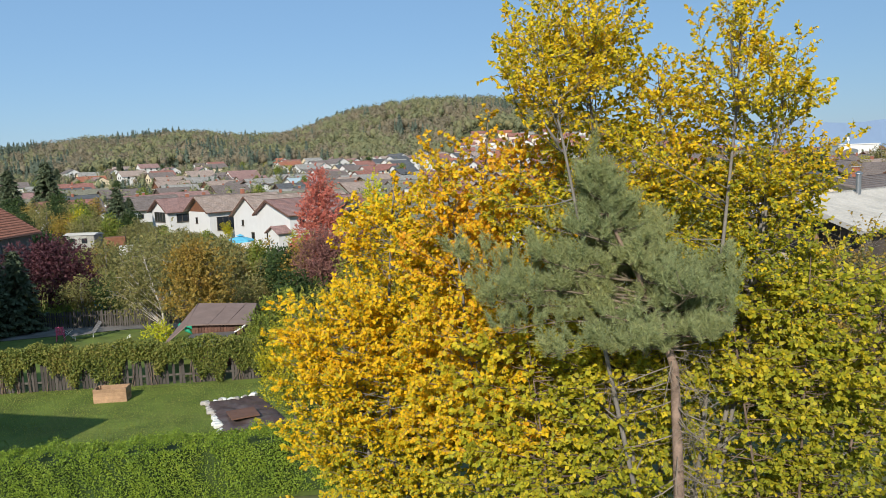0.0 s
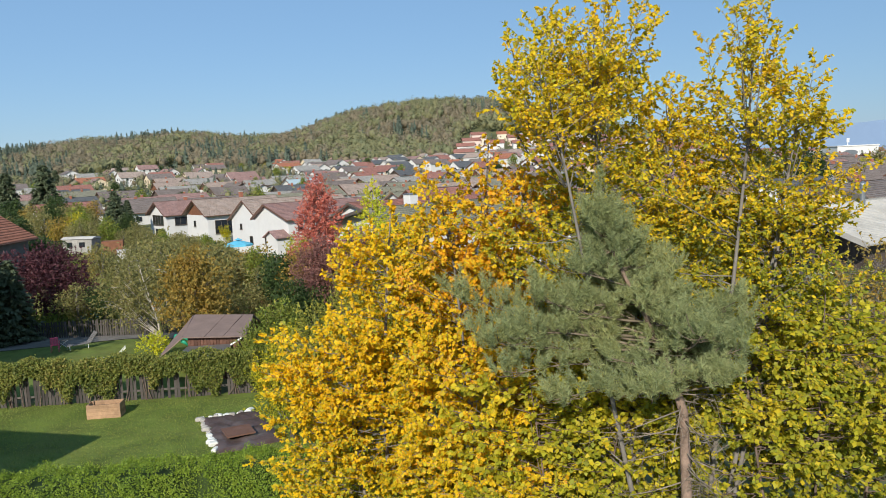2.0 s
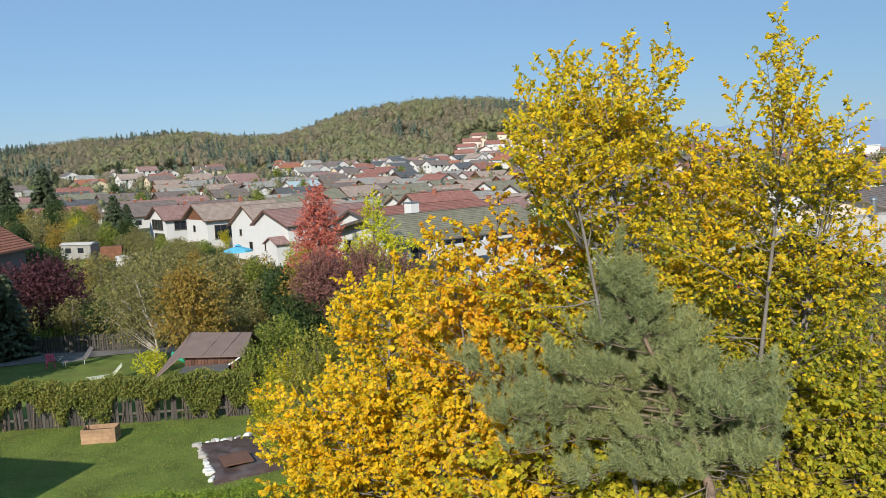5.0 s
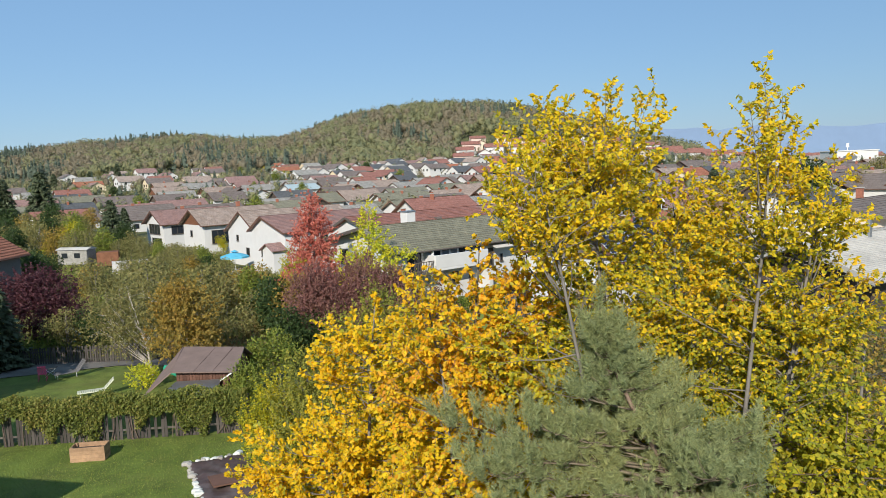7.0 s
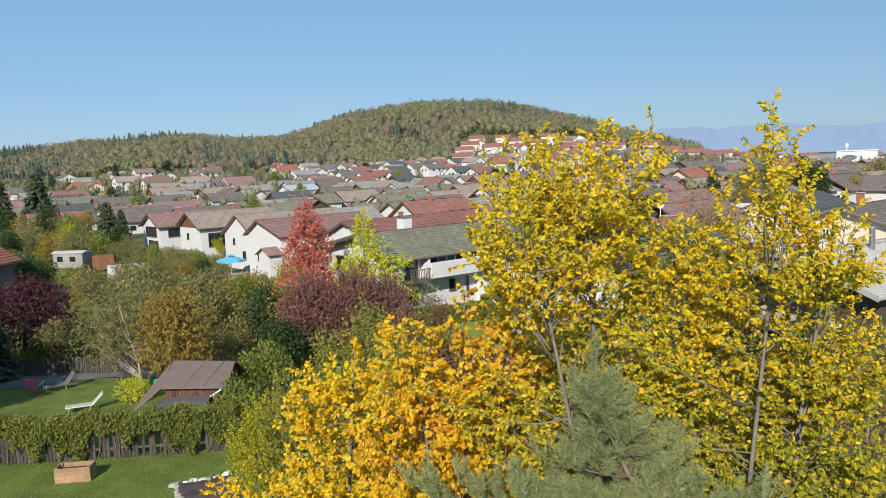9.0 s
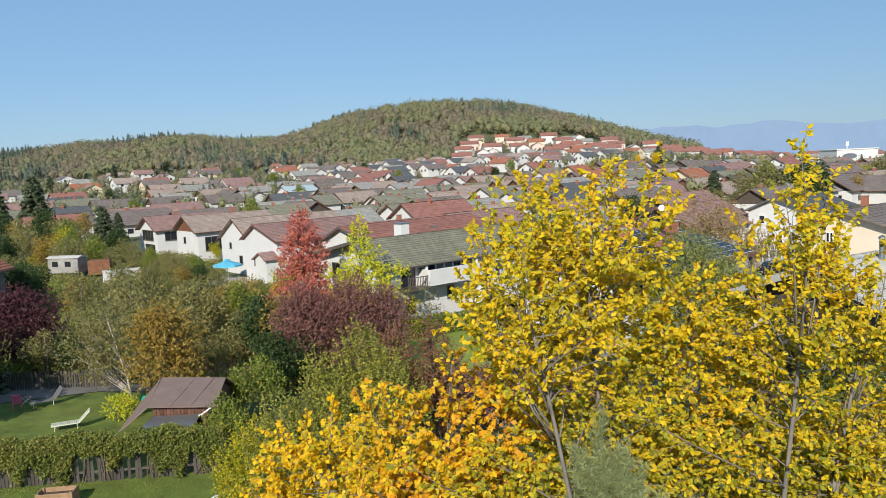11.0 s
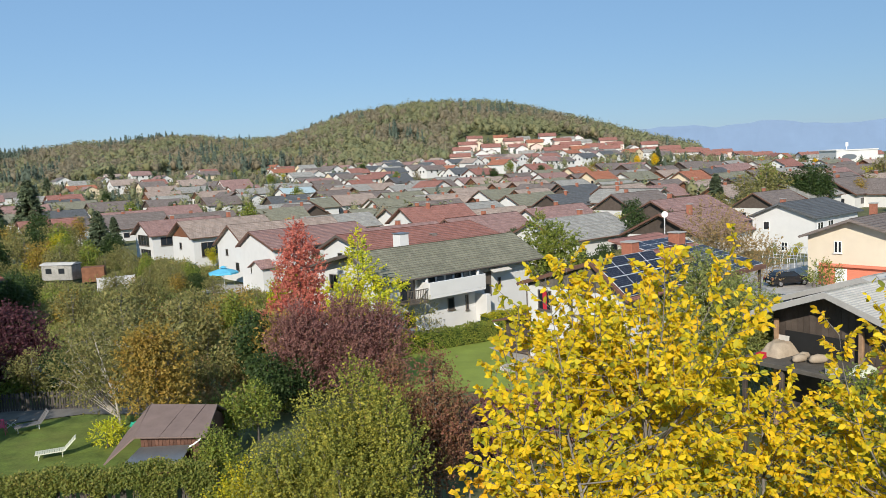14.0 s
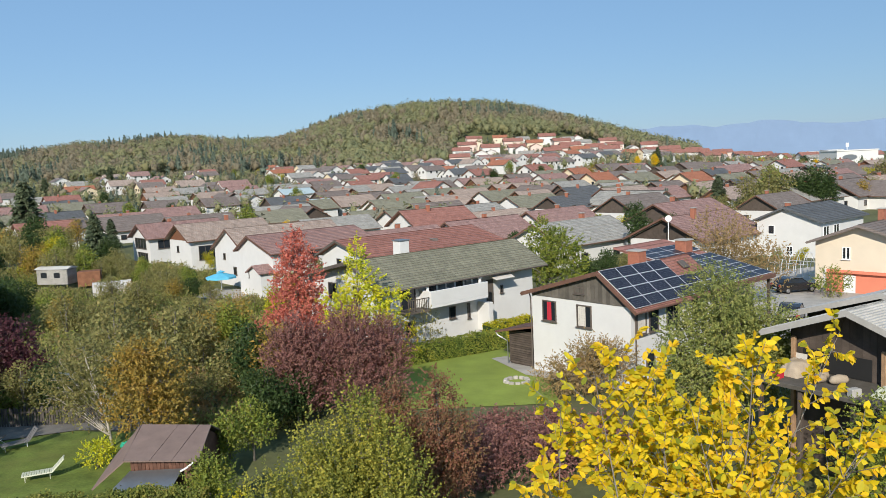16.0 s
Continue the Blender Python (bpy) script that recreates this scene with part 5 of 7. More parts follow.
def wood_mesh(name, spots, heights, rr, conifer, mat, clumps=42):
    """Many far trees joined into one mesh: lumpy crowns with leaf clumps standing off them."""
    n = len(spots)
    q = unit(rr.normal(size=(n, clumps, 3)))
    h = heights[:, None]
    if conifer:
        t = rr.random((n, clumps)) ** 0.7
        rad = ((1 - t) * h * 0.2 + 0.3) * rr.uniform(0.5, 1.1, (n, clumps))
        ang = rr.random((n, clumps)) * 6.2832
        p = np.stack([np.cos(ang) * rad, np.sin(ang) * rad, (0.08 + 0.92 * t) * h], -1)
        size = (1 - t) * h * 0.1 + h * 0.04
        way = np.stack([np.cos(ang), np.sin(ang), np.full_like(ang, -0.35)], -1)
        core = BALL[None] * np.array([0.08, 0.08, 0.42]) * h[..., None]
        core[..., :2] *= np.clip(1.0 - BALL[None, :, 2:], 0.1, 1.4)
        core[..., 2] += h * 0.5
    else:
        a, b, c = rr.random((3, n, 1)) * 6.2832
        def lump(d):
            return 1 + 0.2 * np.sin(d[..., 0] * 5 + a) * np.cos(d[..., 1] * 4 + b) + 0.14 * np.sin(d[..., 2] * 7 + c + d[..., 0] * 4)
        wide = rr.uniform(0.24, 0.38, (n, 1))
        shape = lump(q) * rr.uniform(0.8, 1.14, (n, clumps))
        p = q * np.stack([h * wide * shape, h * wide * shape, h * 0.42 * shape], -1)
        p[..., 2] += h * 0.56
        size = h * rr.uniform(0.05, 0.095, (n, clumps))
        way = q
        full = lump(np.broadcast_to(BALL[None], (n, *BALL.shape))) * rr.uniform(0.5, 0.76, (n, len(BALL)))
        core = BALL[None] * np.stack([h * wide * full, h * wide * full, h * 0.42 * full], -1)
        core[..., 2] += h * 0.56
    p, core = p + spots[:, None], core + spots[:, None]
    nrm = unit(way + rr.normal(size=p.shape) * 0.45)
    u = unit(np.cross(nrm, rr.normal(size=p.shape)))
    w = np.cross(nrm, u)
    s = size[..., None] * 0.75
    k = rr.uniform(0.6, 1.3, (2, n, clumps, 1))
    v = np.stack([p - u * s * k[0] - w * s * 0.6, p + u * s * k[1] - w * s * 0.5, p + u * s * 0.1 + w * s * 1.2 * k[0]], 2).reshape(-1, 3)
    solid = (np.arange(n)[:, None, None] * len(BALL) + BALL_FACES[None]).reshape(-1, 3) + len(v)
    faces = np.concatenate([np.arange(len(v)).reshape(-1, 3), solid])
    return array_mesh(name, np.concatenate([v, core.reshape(-1, 3)]), faces, mat)


wr = np.random.default_rng(21)
sx = wr.uniform(-800, 330, 9500)
sy = wr.uniform(560, 1030, 9500)
edge = 590 + 30 * np.sin(sx * 0.02) + 25 * np.sin(sx * 0.051 + 1) + np.where(sx > 0, 150, 0) * step(-20, 30, sx) - 30 * step(-300, -600, sx)
ok = (sy > edge) & ~((sx > -240) & (sx < -190) & (sy < 680)) & (land(sx, sy) > 9) & (land(sx, sy + 40) > land(sx, sy) - 3)
sx, sy = sx[ok], sy[ok]
kind = np.array([noise.noise((a * 0.012, b * 0.012, 4.0)) for a, b in zip(sx, sy)]) + wr.normal(size=len(sx)) * 0.16 + np.where(sx < -130, 0.14, 0.0)
spots = np.stack([sx, sy, land(sx, sy) - 0.5], -1)
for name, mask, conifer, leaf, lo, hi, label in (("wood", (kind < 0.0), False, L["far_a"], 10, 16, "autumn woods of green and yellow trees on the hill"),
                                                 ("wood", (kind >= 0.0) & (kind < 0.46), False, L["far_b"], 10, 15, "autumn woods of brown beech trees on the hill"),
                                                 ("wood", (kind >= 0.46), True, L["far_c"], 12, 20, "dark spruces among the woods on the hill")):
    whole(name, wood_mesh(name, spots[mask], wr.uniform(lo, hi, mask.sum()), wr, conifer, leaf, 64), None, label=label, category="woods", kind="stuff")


tx = np.concatenate([wr.uniform(-360, 330, 1500), wr.uniform(0, 320, 700), wr.uniform(-380, -50, 1300)])
ty = np.concatenate([wr.uniform(180, 640, 1500), wr.uniform(600, 740, 700), wr.uniform(250, 640, 1300)])
near_house = np.array([any(abs(a - c - 4) < 8 and abs(b - d - 4) < 8 for c, d in placed) for a, b in zip(tx, ty)])
keep = (np.abs(tx / ty) < 0.66) & ~near_house
tx, ty = tx[keep], ty[keep]
spots = np.stack([tx, ty, land(tx, ty) - 0.3], -1)
which = wr.random(len(tx))
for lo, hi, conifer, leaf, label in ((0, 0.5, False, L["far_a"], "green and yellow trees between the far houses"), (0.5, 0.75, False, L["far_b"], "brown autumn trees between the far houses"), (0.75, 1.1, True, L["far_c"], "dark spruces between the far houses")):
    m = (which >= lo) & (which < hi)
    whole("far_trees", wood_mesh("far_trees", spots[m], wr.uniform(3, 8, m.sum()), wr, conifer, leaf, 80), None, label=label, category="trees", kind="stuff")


# ---- trees and bushes of the gardens ----
def town_tree(seed, leaf, label, height, slim=1.0, conifer=False, bark="bark_grey", count=900):
    rr = np.random.default_rng(seed)
    ob = thing("tree", 0, -300 - seed * 20, 0, label=label, category="tree", group="trees between the houses")
    g = Geo()
    g.tube([(0, 0, -0.3), (0.05, 0, height * 0.4), (0, 0.05, height * 0.9)], (height * 0.022, height * 0.014, height * 0.004), 6)
    if conifer:
        n = 320
        up = np.sort(rr.random(n) ** 0.85)
        turn = rr.random(n) * 6.2832
        far = ((1 - up) ** 0.75 * 0.31 + 0.015) * height * rr.uniform(0.6, 1.12, n)
        pick = rr.choice(n, count, p=(far + 0.1) / (far + 0.1).sum())
        f = rr.random(count) ** 0.7
        ang = turn[pick] + rr.normal(size=count) * 0.22 * (1 - 0.5 * f)
        rad = far[pick] * f
        p = np.stack([np.cos(ang) * rad, np.sin(ang) * rad, (0.05 + 0.95 * up[pick]) * height - rad * 0.35 + 0.12 * rad * f], -1)
        d = np.stack([np.cos(ang), np.sin(ang), np.full(count, -0.5)], -1) + rr.normal(size=(count, 3)) * 0.3
        for k in range(0, n, 3):
            g.tube([(0, 0, (0.05 + 0.95 * up[k]) * height), (math.cos(turn[k]) * far[k] * 0.8, math.sin(turn[k]) * far[k] * 0.8, (0.05 + 0.95 * up[k]) * height - far[k] * 0.22)], (height * 0.004, height * 0.001), 3)
        v, q = leaves(p, d, rr.normal(size=p.shape) * 0.4 + np.array([0, 0, 1]), height * rr.uniform(0.04, 0.08, count), "tri")
    else:
        blobs = [(rr.normal() * height * 0.1 * slim, rr.normal() * height * 0.1 * slim, height * z, height * w * slim, height * w * slim, height * w) for z, w in ((0.35, 0.2), (0.5, 0.25), (0.62, 0.24), (0.75, 0.2), (0.86, 0.13), (0.55, 0.22))]
        for b in blobs:
            g.tube(curve_to(rr, (0, 0, height * 0.22), b[:3], 0.1, 4), np.linspace(height * 0.012, 0.02, 4), 4)
        p, d, _ = in_blobs(rr, blobs, count, 0.4)
        v, q = leaves(p, d + rr.normal(size=p.shape) * 0.8, d + rr.normal(size=p.shape) * 0.5 + np.array([0, 0, 0.4]), height * rr.uniform(0.03, 0.06, count), "tri")
    part("trunk", g, M[bark], ob, smooth=True)
    part("crown", array_mesh("crown", v, q, leaf), None, ob)
    return ob


TREES = [town_tree(1, L["green"], "green garden tree with full round crown", 8, 1.0, False, "bark_grey", 2200), town_tree(2, L["dull"], "olive-brown thinning garden tree", 7, 1.1, False, "bark_grey", 1900),
         town_tree(3, L["lime"], "yellow-green garden tree in autumn", 7, 1.0, False, "bark_grey", 2000), town_tree(4, L["gold"], "golden garden tree in autumn", 7, 1.0, False, "bark_grey", 1900),
         town_tree(5, L["brown"], "russet garden tree in autumn", 7.5, 1.0, False, "bark_grey", 2000), town_tree(6, L["spruce"], "dark green garden spruce", 11, 1.0, True, "bark", 6500),
         town_tree(7, L["dark"], "dense dark green garden tree", 8, 1.05, False, "bark_grey", 3200)]


def plant(kind, x, y, s):
    copy_thing(TREES[kind], Matrix.Translation((x, y, ground_at(x, y) - 0.05)) @ Matrix.Rotation(r.uniform(0, 6.28), 4, "Z") @ Matrix.Scale(s, 4))


for k in range(150):
    y = 120 + 480 * r.random() ** 0.9
    x = (y - 9) * r.uniform(-0.62, 0.5)
    if not free(x, y, 10) or (x > 36 and y < 150):
        continue
    if x < 0 and y < 135:
        continue
    plant(r.choices(range(7), (4, 4, 3, 1.2, 1.6, 1.6, 2))[0], x, y, r.uniform(0.4, 0.85) if y < 260 else r.uniform(0.55, 1.2))
# spruces and trees at the far side of the gardens
for kind, x, y, s in ((5, -102, 199, 1.5), (5, -110, 196, 1.35), (5, -63.5, 150, 0.92), (6, -60.5, 148, 0.75), (2, -71.5, 149, 0.95), (0, -68, 146, 0.8), (4, -86, 190, 1.0), (1, -80, 172, 1.0), (0, -72, 152, 1.05), (2, -70, 140, 0.7), (1, -62, 136, 0.8),
                      (6, 76, 172, 1.35), (6, 79.5, 175, 1.1), (6, 73, 174, 1.2), (1, 66.5, 172, 1.55), (1, 63.5, 176, 1.35), (0, 69, 178, 1.4), (3, 61.5, 168, 0.7), (6, 27, 119, 0.85), (6, 18.5, 99, 0.55), (1, 21.5, 102, 0.55), (6, 15.8, 96, 0.5), (5, 56, 172, 0.85), (1, 60, 163, 1.0), (2, 66, 178, 0.9), (1, 100, 195, 1.0), (4, 40, 160, 0.5), (6, 33, 147, 0.8), (2, 31, 146, 0.6), (2, -40, 140, 0.5), (0, -49, 200, 1.1),
                      (6, -44, 85, 0.75), (6, -47, 91, 0.7), (6, -51, 98, 0.7), (1, -88, 176, 1.2), (6, -84, 168, 1.2), (1, -78, 160, 1.1), (6, -95, 172, 1.1), (4, -90, 168, 1.0), (1, -67, 147, 0.9), (6, -75, 150, 0.9), (6, -87, 156, 0.9), (1, -81, 146, 0.9), (1, -60, 128, 0.9), (4, -66, 133, 0.9), (1, -73, 142, 1.0), (0, -57, 131, 0.8), (1, -47, 124, 0.6), (1, -41, 120, 0.6), (0, -36, 116, 0.5), (1, -79, 150, 1.2), (6, -70, 128, 0.9), (1, -64, 118, 0.7), (2, 43, 104, 0.35), (0, 40.5, 105, 0.3), (1, 128, 240, 1.5), (6, 165, 300, 1.1), (2, 140, 270, 1.0), (1, 45, 150, 0.8), (1, 52, 158, 0.9), (2, 24, 140, 0.6), (1, 84, 190, 1.1), (4, 93, 186, 0.9), (1, 104, 190, 1.2), (0, 18, 128, 0.55), (1, -44, 127, 0.5), (0, -48, 131, 0.5), (1, -52.5, 136, 0.6), (1, -40, 123, 0.45), (6, -37, 120, 0.4), (1, -56, 140, 0.7), (4, -49.5, 134, 0.45), (0, -35.5, 112, 0.4), (1, -42, 117, 0.5), (1, -46, 121, 0.55), (1, -54, 130, 0.6), (1, 6, 112, 0.5), (1, 14, 116, 0.5), (1, -47, 122, 0.62), (0, -43.5, 119, 0.5), (1, -39, 114.5, 0.6), (1, -35, 110, 0.5), (6, -32.5, 108, 0.42), (1, -29.5, 105, 0.45)):
    plant(kind, x, y, s)
# rank growth between the gardens
for k in range(75):
    y = 54 + 62 * r.random()
    x = -6 - r.random() * (14 + (y - 50) * 0.62)
    if (x + 10) * 0.9 + (y - 64) * 0.45 > -2 and y < 72 or (-32 < x < -25 and 105 < y):
        continue
    if -17 < x - (y - 64) * -0.37 < -7 and y > 58 and r.random() < 0.6:
        continue
    if x < -44 and y > 100 or x < -38 and y < 84:
        continue
    kind = r.choices(range(7), (0.4, 7, 0.3, 0.1, 1.1, 0, 0.2))[0]
    plant(kind, x, y, r.uniform(0.35, 0.75))
# The first five dark trees stand unseen at left, added to shade the terrace.
for kind, x, y, s in ((6, -28.2, 41, 1.15), (6, -26.6, 39.6, 0.95), (6, -30, 45, 1.1), (6, -30, 41, 1.05), (6, -34, 43, 1.0), (6, -9.5, 49, 0.5), (6, -8.2, 50.5, 0.42), (0, -9.4, 45.5, 0.42), (0, -10.2, 44.2, 0.38), (6, -11.5, 55, 0.6), (6, -12.6, 58, 0.62), (1, -12, 62, 0.6), (5, -29.5, 50.5, 0.45), (5, -28.6, 52, 0.5), (6, -31, 52.5, 0.7), (6, -31, 49, 0.6),
                      (1, -26, 55.5, 0.5), (6, -24.5, 56, 0.42), (6, -36, 55, 0.8), (1, -22, 60, 0.85), (1, -24.5, 66, 0.9), (1, -19, 63, 0.8), (1, -27, 71, 0.8), (1, -21, 72, 0.75), (0, -17, 70, 0.6)):
    plant(kind, x, y, s)
for k in TREES:
    for o in (*k.children_recursive, k):
        bpy.data.objects.remove(o)


# rough scrub over the gone-wild plots: too many stems to count
def scrub():
    rr = np.random.default_rng(61)
    n = 12500
    x, y = rr.uniform(-84, -4, n), rr.uniform(50, 146, n)
    keep = (x < -7) & (x > -3 - (y - 9) * 0.6) & ~((x + 10 > -0.42 * (y - 64)) & (x < -4) & (x + 5 > -0.37 * (y - 60)))
    keep &= ~((x > -34) & (x < -24) & (y > 107)) & ~((x < -17) & (y < 55)) & ~((x > -50) & (x < -38) & (y > 64) & (y < 82)) & ~((x > -44) & (y > 134)) & ((x + 57.5) ** 2 + (y - 125) ** 2 > 42) & ((x + 48) ** 2 + (y - 117) ** 2 > 12) & ((x + 26.5) ** 2 + (y - 62.5) ** 2 > 9)
    x, y = x[keep], y[keep]
    n = len(x)
    low = np.array([noise.noise((a * 0.16, b * 0.16, 2.0)) for a, b in zip(x, y)])
    h = np.clip(1.3 + 1.5 * low + rr.normal(size=n) * 0.3, 0.35, 3.0)
    m = 46
    d = unit(rr.normal(size=(n, m, 3)))
    d[..., 2] = np.abs(d[..., 2])
    rad = rr.random((n, m, 1)) ** 0.4
    p = d * rad * np.stack([0.35 + 0.32 * h, 0.35 + 0.32 * h, h], -1)[:, None]
    p = p + np.stack([x, y, land(x, y)], -1)[:, None]
    p, d = p.reshape(-1, 3), d.reshape(-1, 3)
    v, q = leaves(p, d + rr.normal(size=p.shape) * 0.7 + np.array([0, 0, 0.5]), d + rr.normal(size=p.shape) * 0.6, rr.uniform(0.14, 0.34, len(p)), "tri")
    hue = np.array([noise.noise((a * 0.09, b * 0.09, 7.0)) for a, b in zip(x, y)]) + rr.normal(size=n) * 0.2
    slot = np.digitize(hue, (-0.25, 0.12, 0.32))
    return array_mesh("scrub", v, q, None, [L["green"], L["dull"], L["feather"], L["tan"]], np.repeat(slot, m))


whole("scrub", scrub(), None, label="olive and tan scrub over the gone-wild plots", category="scrub", kind="stuff")

# brown tree behind the shed, and the bare-limbed birch
broadleaf("tree", -14.8, 46.6, 31, [(0, 0, 0), (0.1, 0, 2), (0, 0.1, 4), (0, 0, 5.4)], 0.13, [(-0.2, 0, 3.0, 2.0, 1.8, 1.5), (0.4, 0, 4.2, 1.6, 1.5, 1.3), (-0.6, 0.2, 4.6, 1.3, 1.3, 1.1), (0, 0, 5.3, 0.9, 0.9, 0.8), (0.9, 0, 2.2, 1.1, 1.2, 1.2)],
          1300, 11, 0.13, L["brown"], M["bark_grey"], "russet-brown tree behind the garden shed", shape="diamond", limbs=16, spread=0.5)
broadleaf("tree", -17.6, 48.5, 32, [(0, 0, 0), (-0.2, 0, 1.6), (-0.7, 0.1, 3.4), (-1.1, 0, 5.2)], 0.07, [(-1.6, 0, 4.2, 1.9, 1.7, 2.0), (0.6, 0, 5.2, 1.3, 1.3, 1.6), (-0.5, 0.4, 2.6, 1.8, 1.6, 1.6), (-2.6, 0.3, 3.0, 1.4, 1.4, 1.6)],
          900, 9, 0.12, L["dull"], M["bark_pale"], "half-bare birch with pale limbs and olive leaves", shape="diamond", limbs=30, spread=0.6)
broadleaf("tree", -29.6, 58.0, 33, [(0, 0, 0), (0, 0, 2), (0.2, 0, 4), (0, 0, 5.4)], 0.16, [(0, 0, 3.2, 3.2, 2.6, 2.0), (1.2, 0, 4.4, 2.0, 2.0, 1.4), (-1.4, 0, 4.2, 2.0, 2.0, 1.4), (0.2, 0, 5.2, 1.2, 1.2, 0.8), (2.4, 0, 2.4, 1.6, 1.6, 1.6)],
          1700, 12, 0.15, L["maroon"], M["bark"], "dark maroon-leaved plum tree beside the terrace", shape="diamond", limbs=18, spread=0.5)
# the red maple and the yellow tree before the long house
broadleaf("tree", -10.4, 63.5, 34, [(0, 0, 0), (0, 0, 4), (0.1, 0, 8), (0, 0, 10.2)], 0.14, [(0, 0, 5.0, 2.1, 1.9, 1.9), (0.1, 0, 7.0, 1.75, 1.7, 1.8), (0, 0, 8.6, 1.2, 1.2, 1.3), (0.1, 0, 9.8, 0.6, 0.6, 0.8), (-1.5, 0, 3.6, 1.7, 1.6, 1.0), (-0.5, 0, 3.4, 2.2, 1.8, 1.2), (1.0, 0, 3.6, 1.8, 1.6, 1.2)],
          2200, 12, 0.14, L["red"], M["bark_grey"], "slender red-leaved maple tree", shape="diamond", limbs=22, spread=0.5)
broadleaf("tree", -5.9, 61.5, 35, [(0, 0, 0), (0.05, 0, 4), (0, 0.1, 7), (0.1, 0, 9.2)], 0.12, [(0, 0, 5.2, 1.9, 1.6, 1.1), (-1.2, 0, 4.0, 1.4, 1.3, 0.8), (1.2, 0, 4.3, 1.4, 1.3, 0.9), (0.3, 0, 6.8, 1.3, 1.2, 1.0), (0, 0, 8.2, 0.8, 0.8, 1.0), (0.1, 0, 9.2, 0.35, 0.35, 0.6), (2.2, 0, 5.7, 1.0, 0.9, 0.6), (-1.7, 0, 5.6, 0.9, 0.8, 0.5)],
          750, 13, 0.15, L["ginkgo"], M["bark_grey"], "loose bright yellow-green ginkgo tree", shape="diamond", limbs=26, spread=0.55)
broadleaf("tree", -3.4, 64.0, 36, [(0, 0, 0), (0, 0, 2), (0, 0, 3.6)], 0.07, [(0, 0, 3.2, 1.3, 1.2, 0.9), (0.6, 0, 2.2, 1.2, 1.2, 1.0)], 130, 10, 0.13, L["lime"], M["bark_grey"], "small yellow-green tree by the terrace", shape="diamond", limbs=8, spread=0.5)
broadleaf("bush", -1.6, 66.0, 37, [(0, 0, 0), (0, 0, 1.4), (0, 0, 3.0)], 0.06, [(0, 0, 2.0, 1.2, 1.1, 1.4), (0.3, 0, 3.0, 0.9, 0.8, 0.8)], 150, 8, 0.11, L["dull"], M["bark_grey"], "thin half-bare bush by the terrace", "bush", shape="diamond", limbs=14, spread=0.6)
# dark red shrubs in the middle
for x, y, h, w, n, seed in ((-8.2, 51.5, 6.2, 1.9, 1900, 41), (-5.6, 52.5, 6.4, 2.0, 1900, 42), (-3.6, 53.5, 5.6, 1.5, 1200, 43)):
    broadleaf("bush", x, y, seed, [(0, 0, 0), (0.1, 0, h * 0.4), (0, 0, h * 0.8)], 0.1,
              [(0, 0, h * 0.38, w, w, h * 0.3), (-0.3 * w, 0, h * 0.62, w * 0.75, w * 0.75, h * 0.24), (0.35 * w, 0, h * 0.66, w * 0.7, w * 0.7, h * 0.24), (0, 0, h * 0.82, w * 0.55, w * 0.5, h * 0.16)],
              n, 13, 0.1, L["plum"], M["bark"], "tall dark plum-red shrub with fine leaves", "bush", "dark red shrubs", shape="diamond", limbs=26, spread=0.55, up=1.2)
# green-yellow bushes nearer the camera
for x, y, h, w, n, leaf, seed, label in ((-2.4, 31.4, 7.2, 1.45, 2200, "olive", 51, "upright bush of small olive-yellow leaves"), (-3.6, 31.0, 6.4, 1.4, 1800, "olive", 52, "upright bush of small olive-yellow leaves"),
                                         (-1.5, 30.6, 6.6, 1.3, 1500, "olive", 151, "upright bush of olive and brown leaves"), (-2.9, 29.4, 5.4, 1.3, 1200, "olive", 152, "upright bush of small olive-yellow leaves"),
                                         (-4.9, 30.2, 5.3, 1.25, 1200, "olive", 53, "upright bush of small olive-green leaves"), (-6.2, 31.0, 4.2, 1.2, 1100, "lime", 54, "yellow-green bush beside the fence"),
                                         (-9.2, 38.0, 2.9, 0.9, 800, "green", 55, "green bush beside the ivy fence")):
    broadleaf("bush", x, y, seed, [(0, 0, 0), (0.1, 0, h * 0.4), (0, 0.1, h * 0.85)], 0.09,
              [(0, 0, h * 0.35, w, w, h * 0.28), (-0.3 * w, 0, h * 0.58, w * 0.8, w * 0.8, h * 0.24), (0.35 * w, 0, h * 0.66, w * 0.7, w * 0.7, h * 0.22), (0, 0, h * 0.85, w * 0.5, w * 0.5, h * 0.15)],
              n, 12, 0.085, L[leaf], M["bark_grey"], label, "bush", "upright bushes", shape="diamond", limbs=26, spread=0.55, up=1.7)
broadleaf("tree", -0.2, 36.5, 56, [(0, 0, 0), (0.1, 0, 3), (0, 0, 5.9)], 0.1, [(0, 0, 3.0, 1.3, 1.2, 1.5), (0.2, 0, 4.5, 0.95, 0.9, 1.2), (0.1, 0, 5.8, 0.5, 0.5, 0.7), (0.6, 0, 3.4, 1.0, 0.9, 1.3), (-0.5, 0, 2.0, 1.4, 1.3, 1.2)],
          2200, 12, 0.085, L["rust"], M["bark_grey"], "rust-red and brown leaved small tree", shape="diamond", limbs=22, spread=0.5)
broadleaf("tree", -1.8, 36.8, 156, [(0, 0, 0), (0.1, 0, 3), (0, 0, 5.3)], 0.1, [(0, 0, 3.0, 1.2, 1.1, 1.5), (0.1, 0, 4.4, 0.8, 0.8, 1.0), (0, 0, 5.3, 0.45, 0.45, 0.6)],
          1500, 12, 0.085, L["rust"], M["bark_grey"], "rust-brown small tree behind the olive bushes", shape="diamond", limbs=18, spread=0.5)
